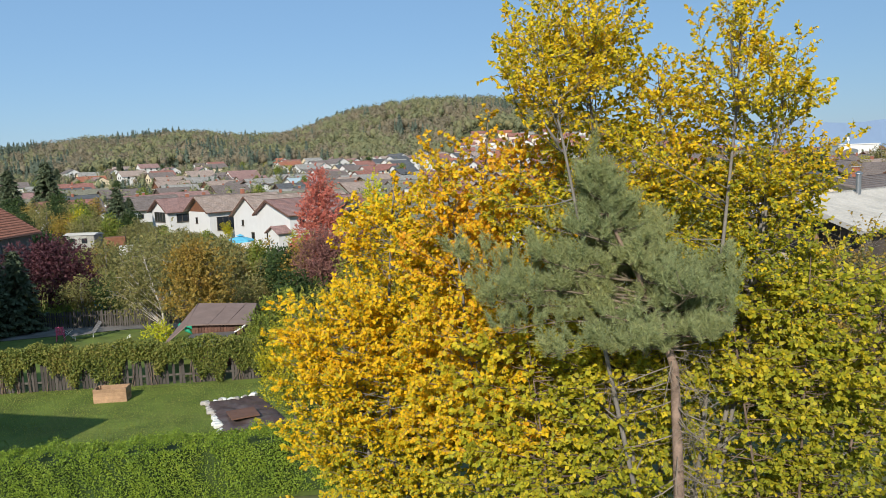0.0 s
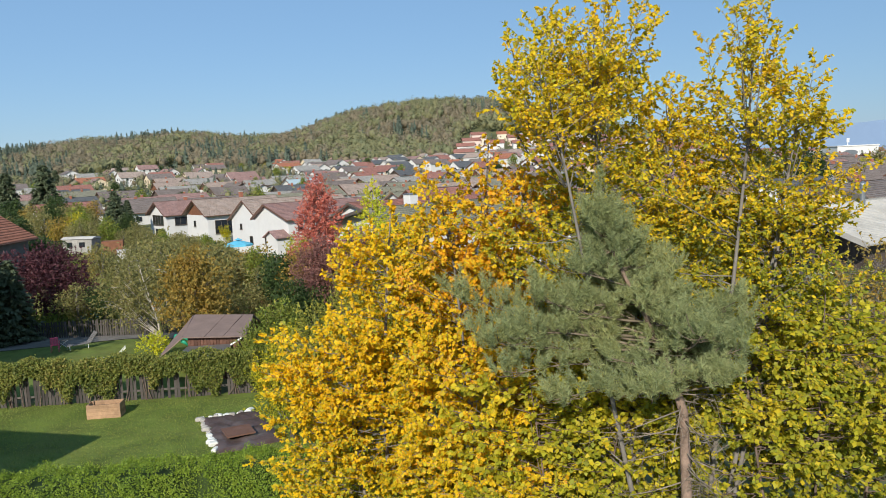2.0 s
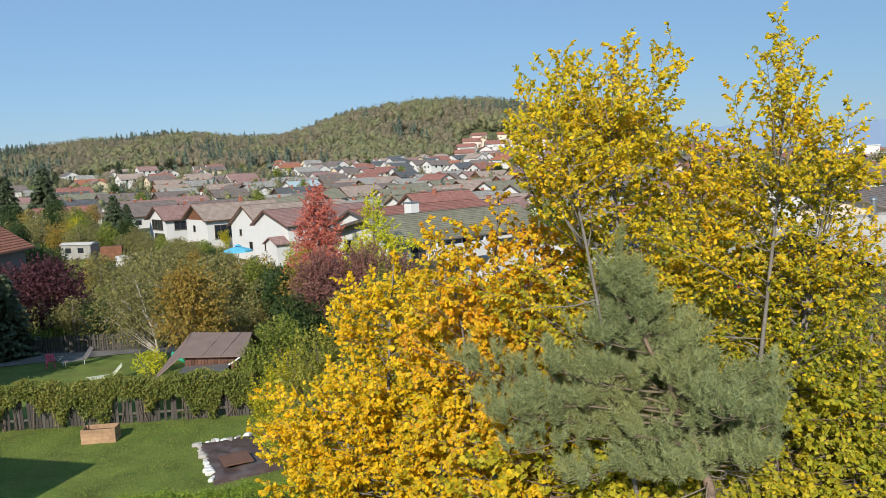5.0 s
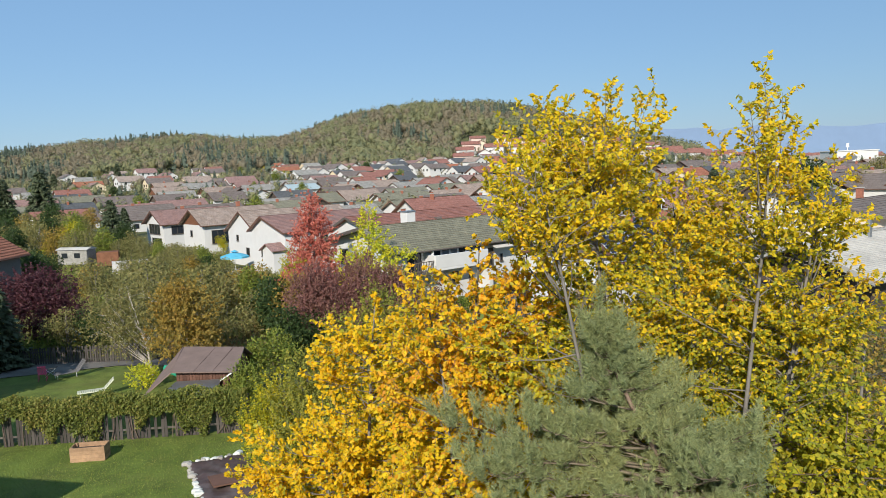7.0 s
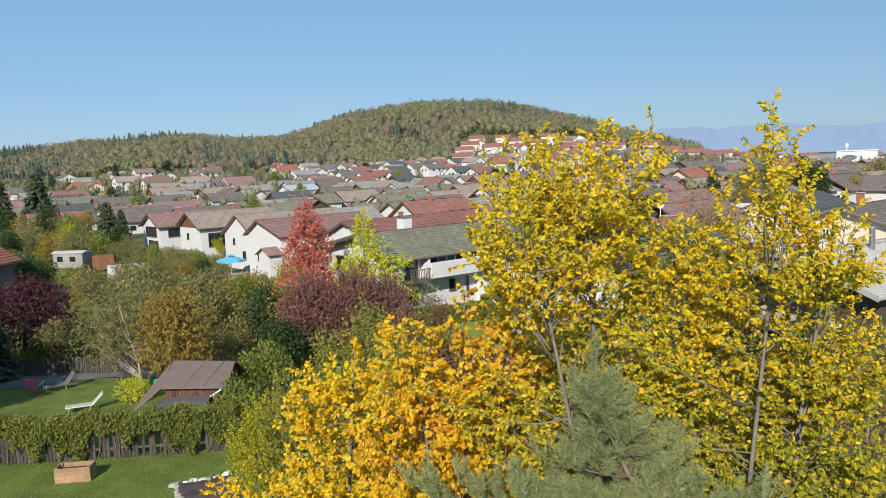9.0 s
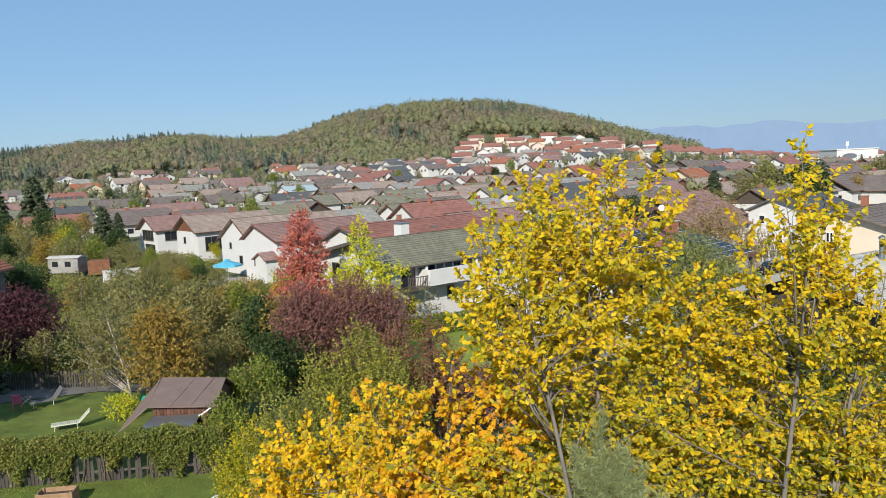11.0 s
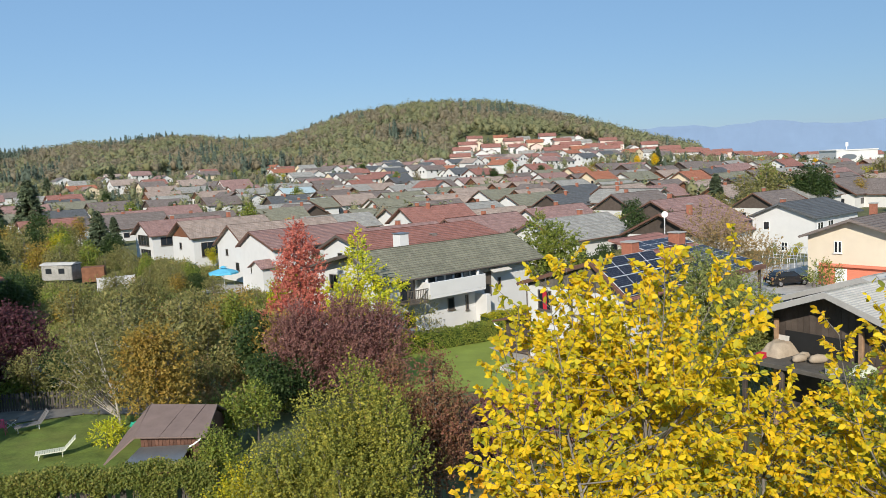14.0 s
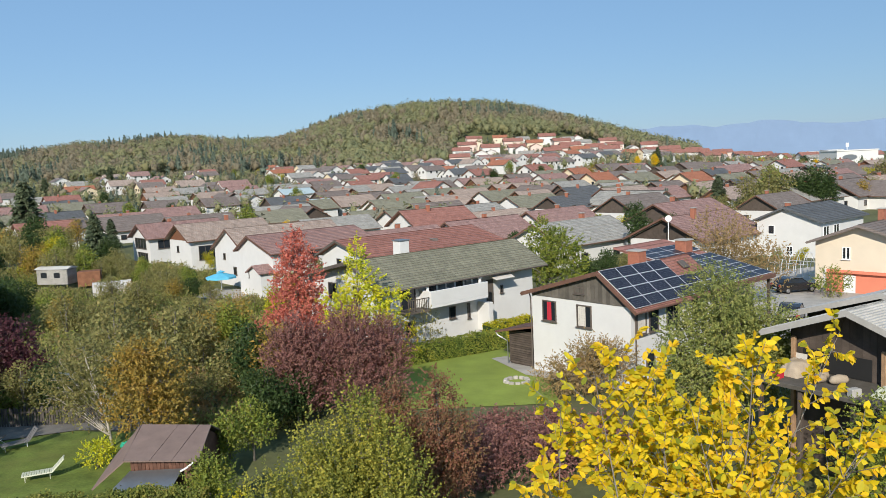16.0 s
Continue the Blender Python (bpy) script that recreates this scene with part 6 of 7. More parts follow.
for x, y, h, w, seed in ((2.2, 44.0, 2.5, 1.4, 57), (4.8, 45.0, 2.2, 1.5, 58), (1.4, 41.0, 2.6, 1.4, 59), (4.2, 41.5, 2.8, 1.6, 60), (6.8, 43.0, 2.4, 1.5, 157)):
    broadleaf("bush", x, y, seed, [(0, 0, 0), (0, 0, h * 0.5), (0, 0, h * 0.8)], 0.05, [(0, 0, h * 0.5, w, w, h * 0.42), (0.4, 0.1, h * 0.65, w * 0.7, w * 0.7, h * 0.3)], 700, 11, 0.1, L["plum"], M["bark"],
              "low dark maroon bush of fine leaves", "bush", "maroon bushes", shape="diamond", limbs=14, spread=0.45)
# grey-green tree before the solar house, bushes round the barn and the houses
broadleaf("tree", 12.9, 44.6, 61, [(0, 0, 0), (0.1, 0, 4), (0, 0, 8.2)], 0.16, [(0, 0, 4.6, 2.8, 2.0, 2.2), (0.2, 0, 6.6, 1.9, 1.6, 1.6), (-0.4, 0, 7.8, 1.0, 1.0, 1.2), (1.6, 0, 5.6, 1.8, 1.5, 1.5), (-1.6, 0, 5.4, 1.2, 1.2, 1.3), (-0.8, 0, 3.2, 2.2, 1.9, 1.8), (1.6, 0, 3.6, 1.8, 1.6, 1.6), (2.3, 0, 4.9, 1.2, 1.2, 1.3)],
          5000, 12, 0.1, L["feather"], M["bark_grey"], "grey-green feathery tree beside the barn", shape="diamond", limbs=34, spread=0.6, droop=0.8)
broadleaf("tree", 10.9, 92.0, 62, [(0, 0, 0), (0.1, 0, 4), (0, 0, 8.0)], 0.16, [(0, 0, 5.0, 3.1, 2.6, 2.0), (1.4, 0, 6.2, 2.2, 1.8, 1.6), (-0.8, 0, 7.6, 1.5, 1.4, 1.4), (-1.8, 0, 3.8, 2.4, 2.0, 1.8), (2.2, 0, 3.8, 2.2, 2.0, 1.6)],
          1100, 16, 0.19, L["green"], M["bark_grey"], "open green pine-like tree before a white wall", shape="diamond", limbs=24, spread=0.8)
broadleaf("tree", 24.9, 79.0, 63, [(0, 0, 0), (0.1, 0, 3.5), (0, 0, 7.6)], 0.12, [(0, 0, 6.0, 3.0, 2.6, 2.8), (1.6, 0, 4.4, 2.8, 2.4, 2.4), (4.0, 0, 3.4, 2.4, 2.0, 2.0), (-1.2, 0, 4.0, 2.2, 2.0, 2.2)], 1500, 8, 0.16, L["tan"], M["twig_dead"], "half-bare twiggy tree with tan leaves", shape="diamond", limbs=50, spread=1.0, up=1.4)
broadleaf("bush", 36.0, 82.0, 64, [(0, 0, 0), (0, 0, 1), (0, 0, 2.2)], 0.06, [(0, 0, 1.6, 1.7, 1.4, 1.3)], 260, 11, 0.12, L["green"], M["bark_grey"], "round green bush by the cream house", "bush", shape="diamond", limbs=12, spread=0.5)
broadleaf("bush", 15.5, 35.0, 65, [(0, 0, 0), (0, 0, 2), (0, 0, 4.2)], 0.08, [(0, 0, 4.1, 1.4, 1.4, 1.3), (0.9, 0, 2.8, 1.8, 1.6, 1.6), (-0.5, 0, 2.3, 1.4, 1.4, 1.5), (1.6, 0, 4.0, 1.4, 1.3, 1.2)], 1800, 12, 0.09, L["green"], M["bark_grey"], "dense green bush beside the barn", "bush", shape="diamond", limbs=22, spread=0.4)
broadleaf("bush", 8.4, 54.5, 66, [(0, 0, 0), (0, 0, 1.2), (0, 0, 2.4)], 0.07, [(0, 0, 1.6, 2.2, 1.4, 1.2), (1.2, 0, 2.2, 1.6, 1.2, 1.0), (-1.5, 0, 1.2, 1.6, 1.2, 1.0), (0.2, 0, 2.7, 1.2, 1.0, 0.7)], 1500, 11, 0.1, L["tan"], M["bark"], "twiggy russet bush against the white gable", "bush", shape="diamond", limbs=22, spread=0.55)
broadleaf("tree", 10.4, 22.5, 67, [(0, 0, 0), (0, 0, 3), (0.2, 0, 6.6)], 0.12, [(0, 0, 5.2, 1.8, 1.6, 1.8), (0.6, 0, 6.6, 1.2, 1.1, 1.0), (-0.9, 0, 3.8, 1.6, 1.5, 1.6), (0.9, 0, 3.4, 1.6, 1.5, 1.6)], 1300, 12, 0.09, L["brown"], M["bark_grey"], "russet and green tree at the plot's edge", shape="diamond", limbs=18, spread=0.45)

# ---- the trees before the camera ----
# tall yellow hornbeam of several stems in two lobes with a gap between them
sr = np.random.default_rng(77)
west = [[(0, 0, 0), (-0.1, 0, 3), (-0.5, 0, 6), (-0.8, 0, 9), (-0.95, 0, 11.0), (-0.9, 0, 12.1)], [(0, -0.1, 0), (-0.3, -0.3, 4), (-1.0, -0.6, 7.5), (-1.45, -0.7, 10), (-1.7, -0.6, 11.3)],
        [(0, 0.2, 0), (-0.2, 0.5, 4), (-0.5, 0.9, 8), (-0.7, 1.0, 10.3), (-0.9, 1.0, 11.7)]]
east = [[(0.2, 0, 0), (0.6, 0, 4), (1.05, 0, 8), (1.3, 0, 10.4), (1.35, -0.1, 12.0)], [(0.2, 0.1, 0), (0.9, 0.2, 4), (1.6, 0.3, 7.5), (2.0, 0.3, 9.8), (2.15, 0.2, 11.0)]]
stems = west + east
limbs = limb_set(sr, west, 165, 7.0, 11.4, lambda h: 1.5 - 0.12 * max(h - 8, 0) - 0.35 * max(h - 10.6, 0), (0.2, 0.8), 0.9)
limbs += limb_set(sr, east, 105, 7.0, 11.2, lambda h: 1.35 - 0.16 * max(h - 8, 0) - 0.35 * max(h - 10.4, 0), (0.2, 0.8), 0.9)
stems.append([(0.1, 0.3, 0), (0.2, 0.5, 4), (0.3, 0.6, 8), (0.3, 0.6, 10.0), (0.25, 0.5, 11.0)])
limbs += limb_set(sr, stems[-1:], 50, 7.5, 10.8, lambda h: 1.2 - 0.2 * max(h - 8.5, 0), (0.2, 0.9), 0.6)
low = limb_set(sr, stems, 210, 4.4, 9.2, lambda h: 2.3 - 0.1 * max(h - 6, 0), (0.1, 0.6), 0.7)
limbs = [(a, b) for a, b in limbs + low if b[1] > -0.3 or b[2] > 10.6 and b[1] > -1.0]
stems.append([(0.3, 0.1, 0), (1.0, 0.2, 4), (1.6, 0.3, 7), (1.9, 0.3, 9.0), (1.95, 0.3, 9.8)])
limbs += limb_set(sr, stems[-1:], 100, 5.4, 9.5, lambda h: 1.5 - 0.15 * max(h - 7, 0), (0.1, 0.7), 0.6)
for s, tip in ((0, (-0.76, 0, 12.5)), (0, (-0.6, 0.4, 12.4)), (0, (-1.15, 0.1, 12.25)), (0, (-0.4, -0.7, 12.2)), (0, (-1.4, -0.2, 12.05)), (0, (0.0, 0.4, 12.6)), (0, (-0.1, -0.3, 12.1)), (1, (-2.15, -0.3, 11.9)), (1, (-1.75, -0.9, 11.9)), (1, (-2.4, -0.7, 11.4)), (1, (-1.95, 0.5, 12.1)), (1, (-1.7, 0.55, 12.35)), (1, (-1.5, 0.65, 12.5)), (1, (-1.25, 0.65, 12.3)), (1, (-1.8, 0.5, 11.8)), (2, (-1.2, 0.5, 12.0)), (2, (-1.5, 0.6, 12.15)), (1, (-2.2, 0.3, 11.6)), (2, (-1.6, 0.4, 11.6)), (2, (-1.3, 0.8, 11.8)),
               (2, (-1.8, 1.3, 11.7)), (2, (-0.5, 1.2, 12.2)), (3, (1.2, -0.2, 12.7)), (3, (1.5, -0.1, 12.35)), (3, (0.95, -0.4, 12.25)), (3, (1.3, 0.2, 11.9)), (3, (1.75, 0, 11.9)), (3, (0.75, 0.1, 11.8)), (4, (2.3, 0.1, 11.5)), (4, (2.55, 0.3, 11.0)), (4, (1.9, 0.4, 11.4))):
    a = np.array(stems[s][-2], float)
    limbs.append((a + (np.array(tip) - a) * sr.uniform(0.0, 0.25) - np.array([0, 0, 0.2]), tip))
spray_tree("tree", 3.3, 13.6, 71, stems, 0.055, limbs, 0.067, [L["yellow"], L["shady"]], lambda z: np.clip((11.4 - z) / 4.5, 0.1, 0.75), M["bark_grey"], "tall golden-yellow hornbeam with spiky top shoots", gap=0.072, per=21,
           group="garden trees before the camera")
# orange-gold tree next to it
stems = [[(0, 0, 0), (0.1, 0, 3), (0, 0, 6), (-0.1, 0.1, 9.4), (0.0, 0, 10.5)], [(0, 0, 0), (-0.1, 0.1, 3), (-0.4, 0.1, 6), (-0.6, 0.1, 8.6), (-0.75, 0.1, 9.5)], [(0, 0, 0), (0.2, 0.1, 3), (0.4, 0.2, 6), (0.5, 0.2, 8.9), (0.5, 0.2, 9.9)]]
limbs = limb_set(sr, stems, 235, 4.2, 9.7, lambda h: 1.35 - 0.2 * max(h - 6.5, 0), (0.2, 0.9), 0.8)
spray_tree("tree", 0.85, 14.1, 72, stems, 0.05, limbs, 0.077, [L["orange"], L["yellow"]], lambda z: np.clip(0.4 + (8.4 - z) / 3.0, 0.36, 0.9), M["bark_grey"], "orange-gold hornbeam beside the tall tree", gap=0.07, per=21, droop=0.7, shape="diamond",
           group="garden trees before the camera")
# broad gold tree over the hedge
stems = [[(0, 0, 0), (0.1, 0, 3), (0, 0, 6), (0.2, 0.1, 8.6), (0.3, 0.1, 9.5)], [(0, 0, 0), (0.4, -0.1, 3), (1.0, 0, 5.6), (1.2, 0, 8.6)], [(0, 0, 0), (-0.2, -0.1, 3), (-0.5, 0, 5.2), (-0.65, 0, 7.0)]]
limbs = limb_set(sr, stems, 370, 2.8, 9.0, lambda h: 2.0 - 0.36 * max(h - 5.4, 0), (0.0, 0.7), 0.8)
spray_tree("tree", -1.1, 15.4, 73, stems, 0.055, limbs, 0.076, [L["gold"], L["lime"]], lambda z: np.clip(0.2 + (6.3 - z) / 4.0, 0.18, 0.75), M["bark_grey"], "broad golden-yellow hornbeam over the hedge", gap=0.07, per=21, shape="diamond",
           group="garden trees before the camera")
# yellow-green undergrowth
stems = [[(0, 0, 0), (0, 0, 2.5), (-0.1, 0, 5.2), (-0.3, 0, 7.0)], [(0, 0, 0), (0.3, 0, 2.5), (0.8, 0.1, 5.0), (1.2, 0.1, 7.0)]]
limbs = [(a, b) for a, b in limb_set(sr, stems, 270, 2.2, 7.0, lambda h: 1.9 - 0.15 * max(h - 4.5, 0), (-0.05, 0.45)) if b[1] > -0.45]
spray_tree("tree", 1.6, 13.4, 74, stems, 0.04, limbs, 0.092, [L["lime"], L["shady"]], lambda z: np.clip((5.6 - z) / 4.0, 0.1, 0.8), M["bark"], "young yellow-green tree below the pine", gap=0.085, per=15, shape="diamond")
stems = [[(0, 0, 0), (0, 0, 3), (0.1, 0, 5.6), (0.2, 0, 8.2)], [(0, 0, 0), (0.5, 0, 3), (1.0, 0.1, 5.6), (1.5, 0.1, 7.6)], [(0, 0, 0), (-0.4, 0, 3), (-0.8, 0, 5.6), (-1.0, 0.2, 7.6)]]
limbs = [(a, b) for a, b in limb_set(sr, stems, 330, 2.2, 8.0, lambda h: 2.2 - 0.2 * max(h - 5.5, 0), (-0.08, 0.3)) if b[1] > -0.5 or b[0] > 0.6]
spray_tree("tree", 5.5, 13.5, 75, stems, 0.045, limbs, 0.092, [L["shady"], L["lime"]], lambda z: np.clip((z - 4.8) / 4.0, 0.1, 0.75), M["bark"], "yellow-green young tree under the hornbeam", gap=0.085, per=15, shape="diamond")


def pine():
    x, y = 3.4, 12.8
    ob = thing("pine", x, y, -0.45, label="tall blue-green pine with bare lower trunk", category="tree", group="garden trees before the camera")
    rr = np.random.default_rng(81)
    axis = np.array([(0.12, 0, -0.1), (0.08, 0, 3), (0.04, 0, 5.5), (0.0, 0, 7.0), (-0.3, 0.05, 8.0), (-0.75, 0.1, 8.9), (-1.05, 0.1, 9.6), (-1.12, 0.1, 10.2)])
    rad = np.array([0.1, 0.088, 0.08, 0.068, 0.045, 0.028, 0.016, 0.008])
    g = Geo()
    g.tube(axis, rad, 10)
    part("trunk", g, M["bark_pine"], ob, smooth=True)
    boughs, dead = Geo(), Geo()
    at, way, reach = [], [], []

    def axis_at(h):
        return np.array([np.interp(h, axis[:, 2], axis[:, k]) for k in range(3)])

    def tuft(p, d, n, size):
        for _ in range(n):
            at.append(p + rr.normal(size=3) * 0.02)
            way.append(unit(d * 0.45 + rr.normal(size=3) * 0.28 + np.array([0, 0, 0.95])))
            reach.append(size * rr.uniform(0.6, 1.15))

    # whorls of boughs, longest at half height and towards the open side
    for h in (7.3, 7.55, 7.8, 8.05, 8.3, 8.55, 8.8, 9.05, 9.3, 9.52, 9.7):
        for k in range(8 if h < 9.2 else 6):
            ang = (k + rr.random() * 0.9) * 6.2832 / 6
            if rr.random() < 0.2:
                continue
            grow = np.clip((9.85 - h) / 2.0, 0.1, 1) ** 1.55
            far = rr.uniform(0.5, 1.3) * grow * (1.2 - 0.68 * math.cos(ang))
            if 7.9 < h < 8.9 and math.cos(ang) < -0.6:
                far *= 1.22
            start = axis_at(h)
            end = start + np.array([math.cos(ang) * far, math.sin(ang) * far * 0.7, far * rr.uniform(0.0, 0.38)])
            line = curve_to(rr, start, end, 0.12, 6)
            boughs.tube(line, np.linspace(0.02 * grow + 0.006, 0.006, 6), 5)
            n = int(3 + 9 * far)
            for s in range(n):
                f = 0.25 + 0.75 * (s + rr.random()) / n
                p = np.array([np.interp(f, np.linspace(0, 1, 6), line[:, c]) for c in range(3)])
                d = unit((end - start) / far * 0.6 + rr.normal(size=3) * np.array([0.6, 0.6, 0.3]) + np.array([0, 0, 0.15]))
                tip = p + d * rr.uniform(0.12, 0.36)
                boughs.tube(curve_to(rr, p, tip, 0.2, 4), (0.008, 0.007, 0.006, 0.005), 3)
                tuft(tip, d, int(rr.integers(2, 5)), 0.22 + 0.12 * f)
                if rr.random() < 0.8:
                    tuft((p + tip) / 2, d, 2, 0.2)
            tuft(end, unit(end - start), 5, 0.44)
    # long boughs of the open side
    for h, tip in ((8.0, (-3.05, 0.1, 8.75)), (7.9, (-2.8, -0.2, 8.2)), (7.6, (-2.45, -0.3, 7.7)), (7.5, (-1.9, -0.5, 7.4)), (8.3, (-2.0, -0.2, 8.75)), (8.0, (0.45, -0.2, 8.5)), (7.6, (0.7, -0.4, 8.0)), (8.5, (-0.1, 0.4, 9.0)), (7.5, (0.3, -0.7, 7.6)), (7.7, (0.9, 0.2, 8.3))):
        start, end = axis_at(h), np.array(tip, float)
        line = curve_to(rr, start, end, 0.1, 6)
        boughs.tube(line, np.linspace(0.022, 0.006, 6), 5)
        far = np.linalg.norm(end - start)
        for f in np.linspace(0.3, 1.0, int(6 + 9 * far)):
            p = np.array([np.interp(f, np.linspace(0, 1, 6), line[:, c]) for c in range(3)])
            d = unit((end - start) / far * 0.6 + rr.normal(size=3) * np.array([0.6, 0.6, 0.3]) + np.array([0, 0, 0.2]))
            tip2 = p + d * rr.uniform(0.12, 0.32)
            boughs.tube(curve_to(rr, p, tip2, 0.2, 4), (0.008, 0.007, 0.006, 0.005), 3)
            tuft(tip2, d, 4, 0.3)
        tuft(end, np.array([0, 0, 1.0]), 6, 0.4)
    tuft(axis[-1] - np.array([0, 0, 0.05]), np.array([0, 0, 1.0]), 6, 0.42)
    for drop in (0.2, 0.38, 0.56, 0.74):
        tuft(axis_at(10.12 - drop), np.array([0, 0, 1.0]), 8, 0.34)
    for h in np.arange(4.8, 7.9, 0.075):
        ang = rr.random() * 6.2832
        far = rr.uniform(0.7, 1.5) * (1.1 - 0.4 * math.cos(ang)) * (0.55 + 0.45 * (h - 5.4) / 2.5)
        start = axis_at(h)
        end = start + np.array([math.cos(ang) * far, math.sin(ang) * far * 0.8, -far * rr.uniform(0.0, 0.4)])
        line = curve_to(rr, start, end, 0.12, 5)
        dead.tube(line, np.linspace(0.014, 0.003, 5), 4)
        for s in range(15):
            f = rr.uniform(0.25, 1)
            p = np.array([np.interp(f, np.linspace(0, 1, 5), line[:, c]) for c in range(3)])
            q = p + unit(rr.normal(size=3) + np.array([0, 0, -0.3])) * rr.uniform(0.12, 0.4)
            dead.tube(curve_to(rr, p, q, 0.2, 3), (0.004, 0.003, 0.002), 3)
    part("bough", boughs, M["twig_pine"], ob, "light brown boughs", smooth=True)
    part("dead_branch", dead, M["twig_dead"], ob, "bare grey dead twigs", smooth=True)
    v, q = shoot_needles(rr, np.array(at), np.array(way), 62, 0.085, np.array(reach))
    part("needles", array_mesh("needles", v, q, L["needle"]), None, ob, "blue-green needles")


pine()


def spruce_near():
    x, y = 6.5, 10.6
    ob = thing("spruce", x, y, 0, label="young dark spruce beside the pine", category="tree")
    rr = np.random.default_rng(83)
    g = Geo()
    g.tube([(0, 0, 0), (0, 0, 3.5), (0, 0, 6.6)], (0.1, 0.06, 0.01), 8)
    at, way, reach = [], [], []
    for h in np.arange(2.0, 6.5, 0.16):
        for k in range(5):
            ang = rr.random() * 6.2832
            far = (6.9 - h) * 0.3 + 0.1
            start = np.array([0, 0, h])
            end = start + np.array([math.cos(ang) * far, math.sin(ang) * far, -0.15 * far])
            g.tube([start, end], (0.014, 0.004), 3)
            for f in np.arange(0.15, 1, 0.16):
                p = start + (end - start) * f
                for s in (-1, 1):
                    at.append(p)
                    way.append(unit(np.array([math.cos(ang + s * 0.8), math.sin(ang + s * 0.8), -0.15])))
                    reach.append(rr.uniform(0.15, 0.35) * (1.1 - 0.5 * f))
    part("trunk", g, M["bark"], ob, smooth=True)
    v, q = shoot_needles(rr, np.array(at), np.array(way), 26, 0.045, np.array(reach))
    part("needles", array_mesh("needles", v, q, L["spruce"]), None, ob)


spruce_near()


# ---- hedges and fences ----
def hedge(name, a, b, height, thick, count, leaf, label, seed, size=0.08):
    """A clipped hedge from a to b: dark green boxes inside, with leaves over its faces."""
    rr = np.random.default_rng(seed)
    d = Vector((b[0] - a[0], b[1] - a[1], 0))
    length = d.length
    z0 = ground_at(*a)
    ob = thing(name, a[0], a[1], z0, math.degrees(math.atan2(d.y, d.x)), label, "hedge")
    fall = ground_at(*b) - z0
    g = Geo()
    n = int(length / 0.5)
    for k in range(n):
        x0, x1 = length * k / n, length * (k + 1) / n
        zz = fall * k / n
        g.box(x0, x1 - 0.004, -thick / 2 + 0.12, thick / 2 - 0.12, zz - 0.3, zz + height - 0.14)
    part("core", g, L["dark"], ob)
    areas = np.array([length * height, length * height, length * thick, thick * height, thick * height])
    f = rr.choice(5, count, p=areas / areas.sum())
    u, w = rr.random(count), rr.random(count)
    x = np.where(f < 3, u * length, np.where(f == 3, 0, length))
    y = np.where(f == 0, -thick / 2, np.where(f == 1, thick / 2, (np.where(f == 2, w, u) - 0.5) * thick))
    z = np.where(f == 2, height, w * height)
    wave = 0.09 * np.sin(x * 2.1 + seed) + 0.06 * np.sin(x * 5.3 + z * 3) + 0.05 * np.sin(x * 11 + z * 7)
    nrm = np.stack([np.where(f == 3, -1, np.where(f == 4, 1, 0)), np.where(f == 0, -1, np.where(f == 1, 1, 0)), np.where(f == 2, 1, 0)], -1).astype(float)
    p = np.stack([x, y, z + fall * x / length], -1) + nrm * (wave + rr.normal(size=count) * 0.05)[:, None]
    v, q = leaves(p, rr.normal(size=p.shape) + nrm * 0.4 + np.array([0, 0, 0.4]), nrm * 1.6 + rr.normal(size=p.shape) * 0.55 + np.array([0, 0, 0.4]), size * rr.uniform(0.6, 1.3, count), "diamond")
    part("leaves", array_mesh("leaves", v, q, leaf), None, ob)
    return ob


hedge("hedge", (-17, 22.6), (-3.0, 25.0), 1.75, 1.2, 85000, L["hedge"], "clipped bright green box hedge along the lawn", 3, 0.056)
hedge("hedge", (-4.4, 64.2), (4.3, 70.2), 1.4, 1.0, 16000, L["green"], "clipped dark green hedge beside the lawn", 4, 0.12)
hedge("hedge", (3.2, 72.2), (7.2, 75.0), 1.6, 1.3, 8000, L["lime"], "rounded yellow-green hedge below the balcony", 5, 0.12)


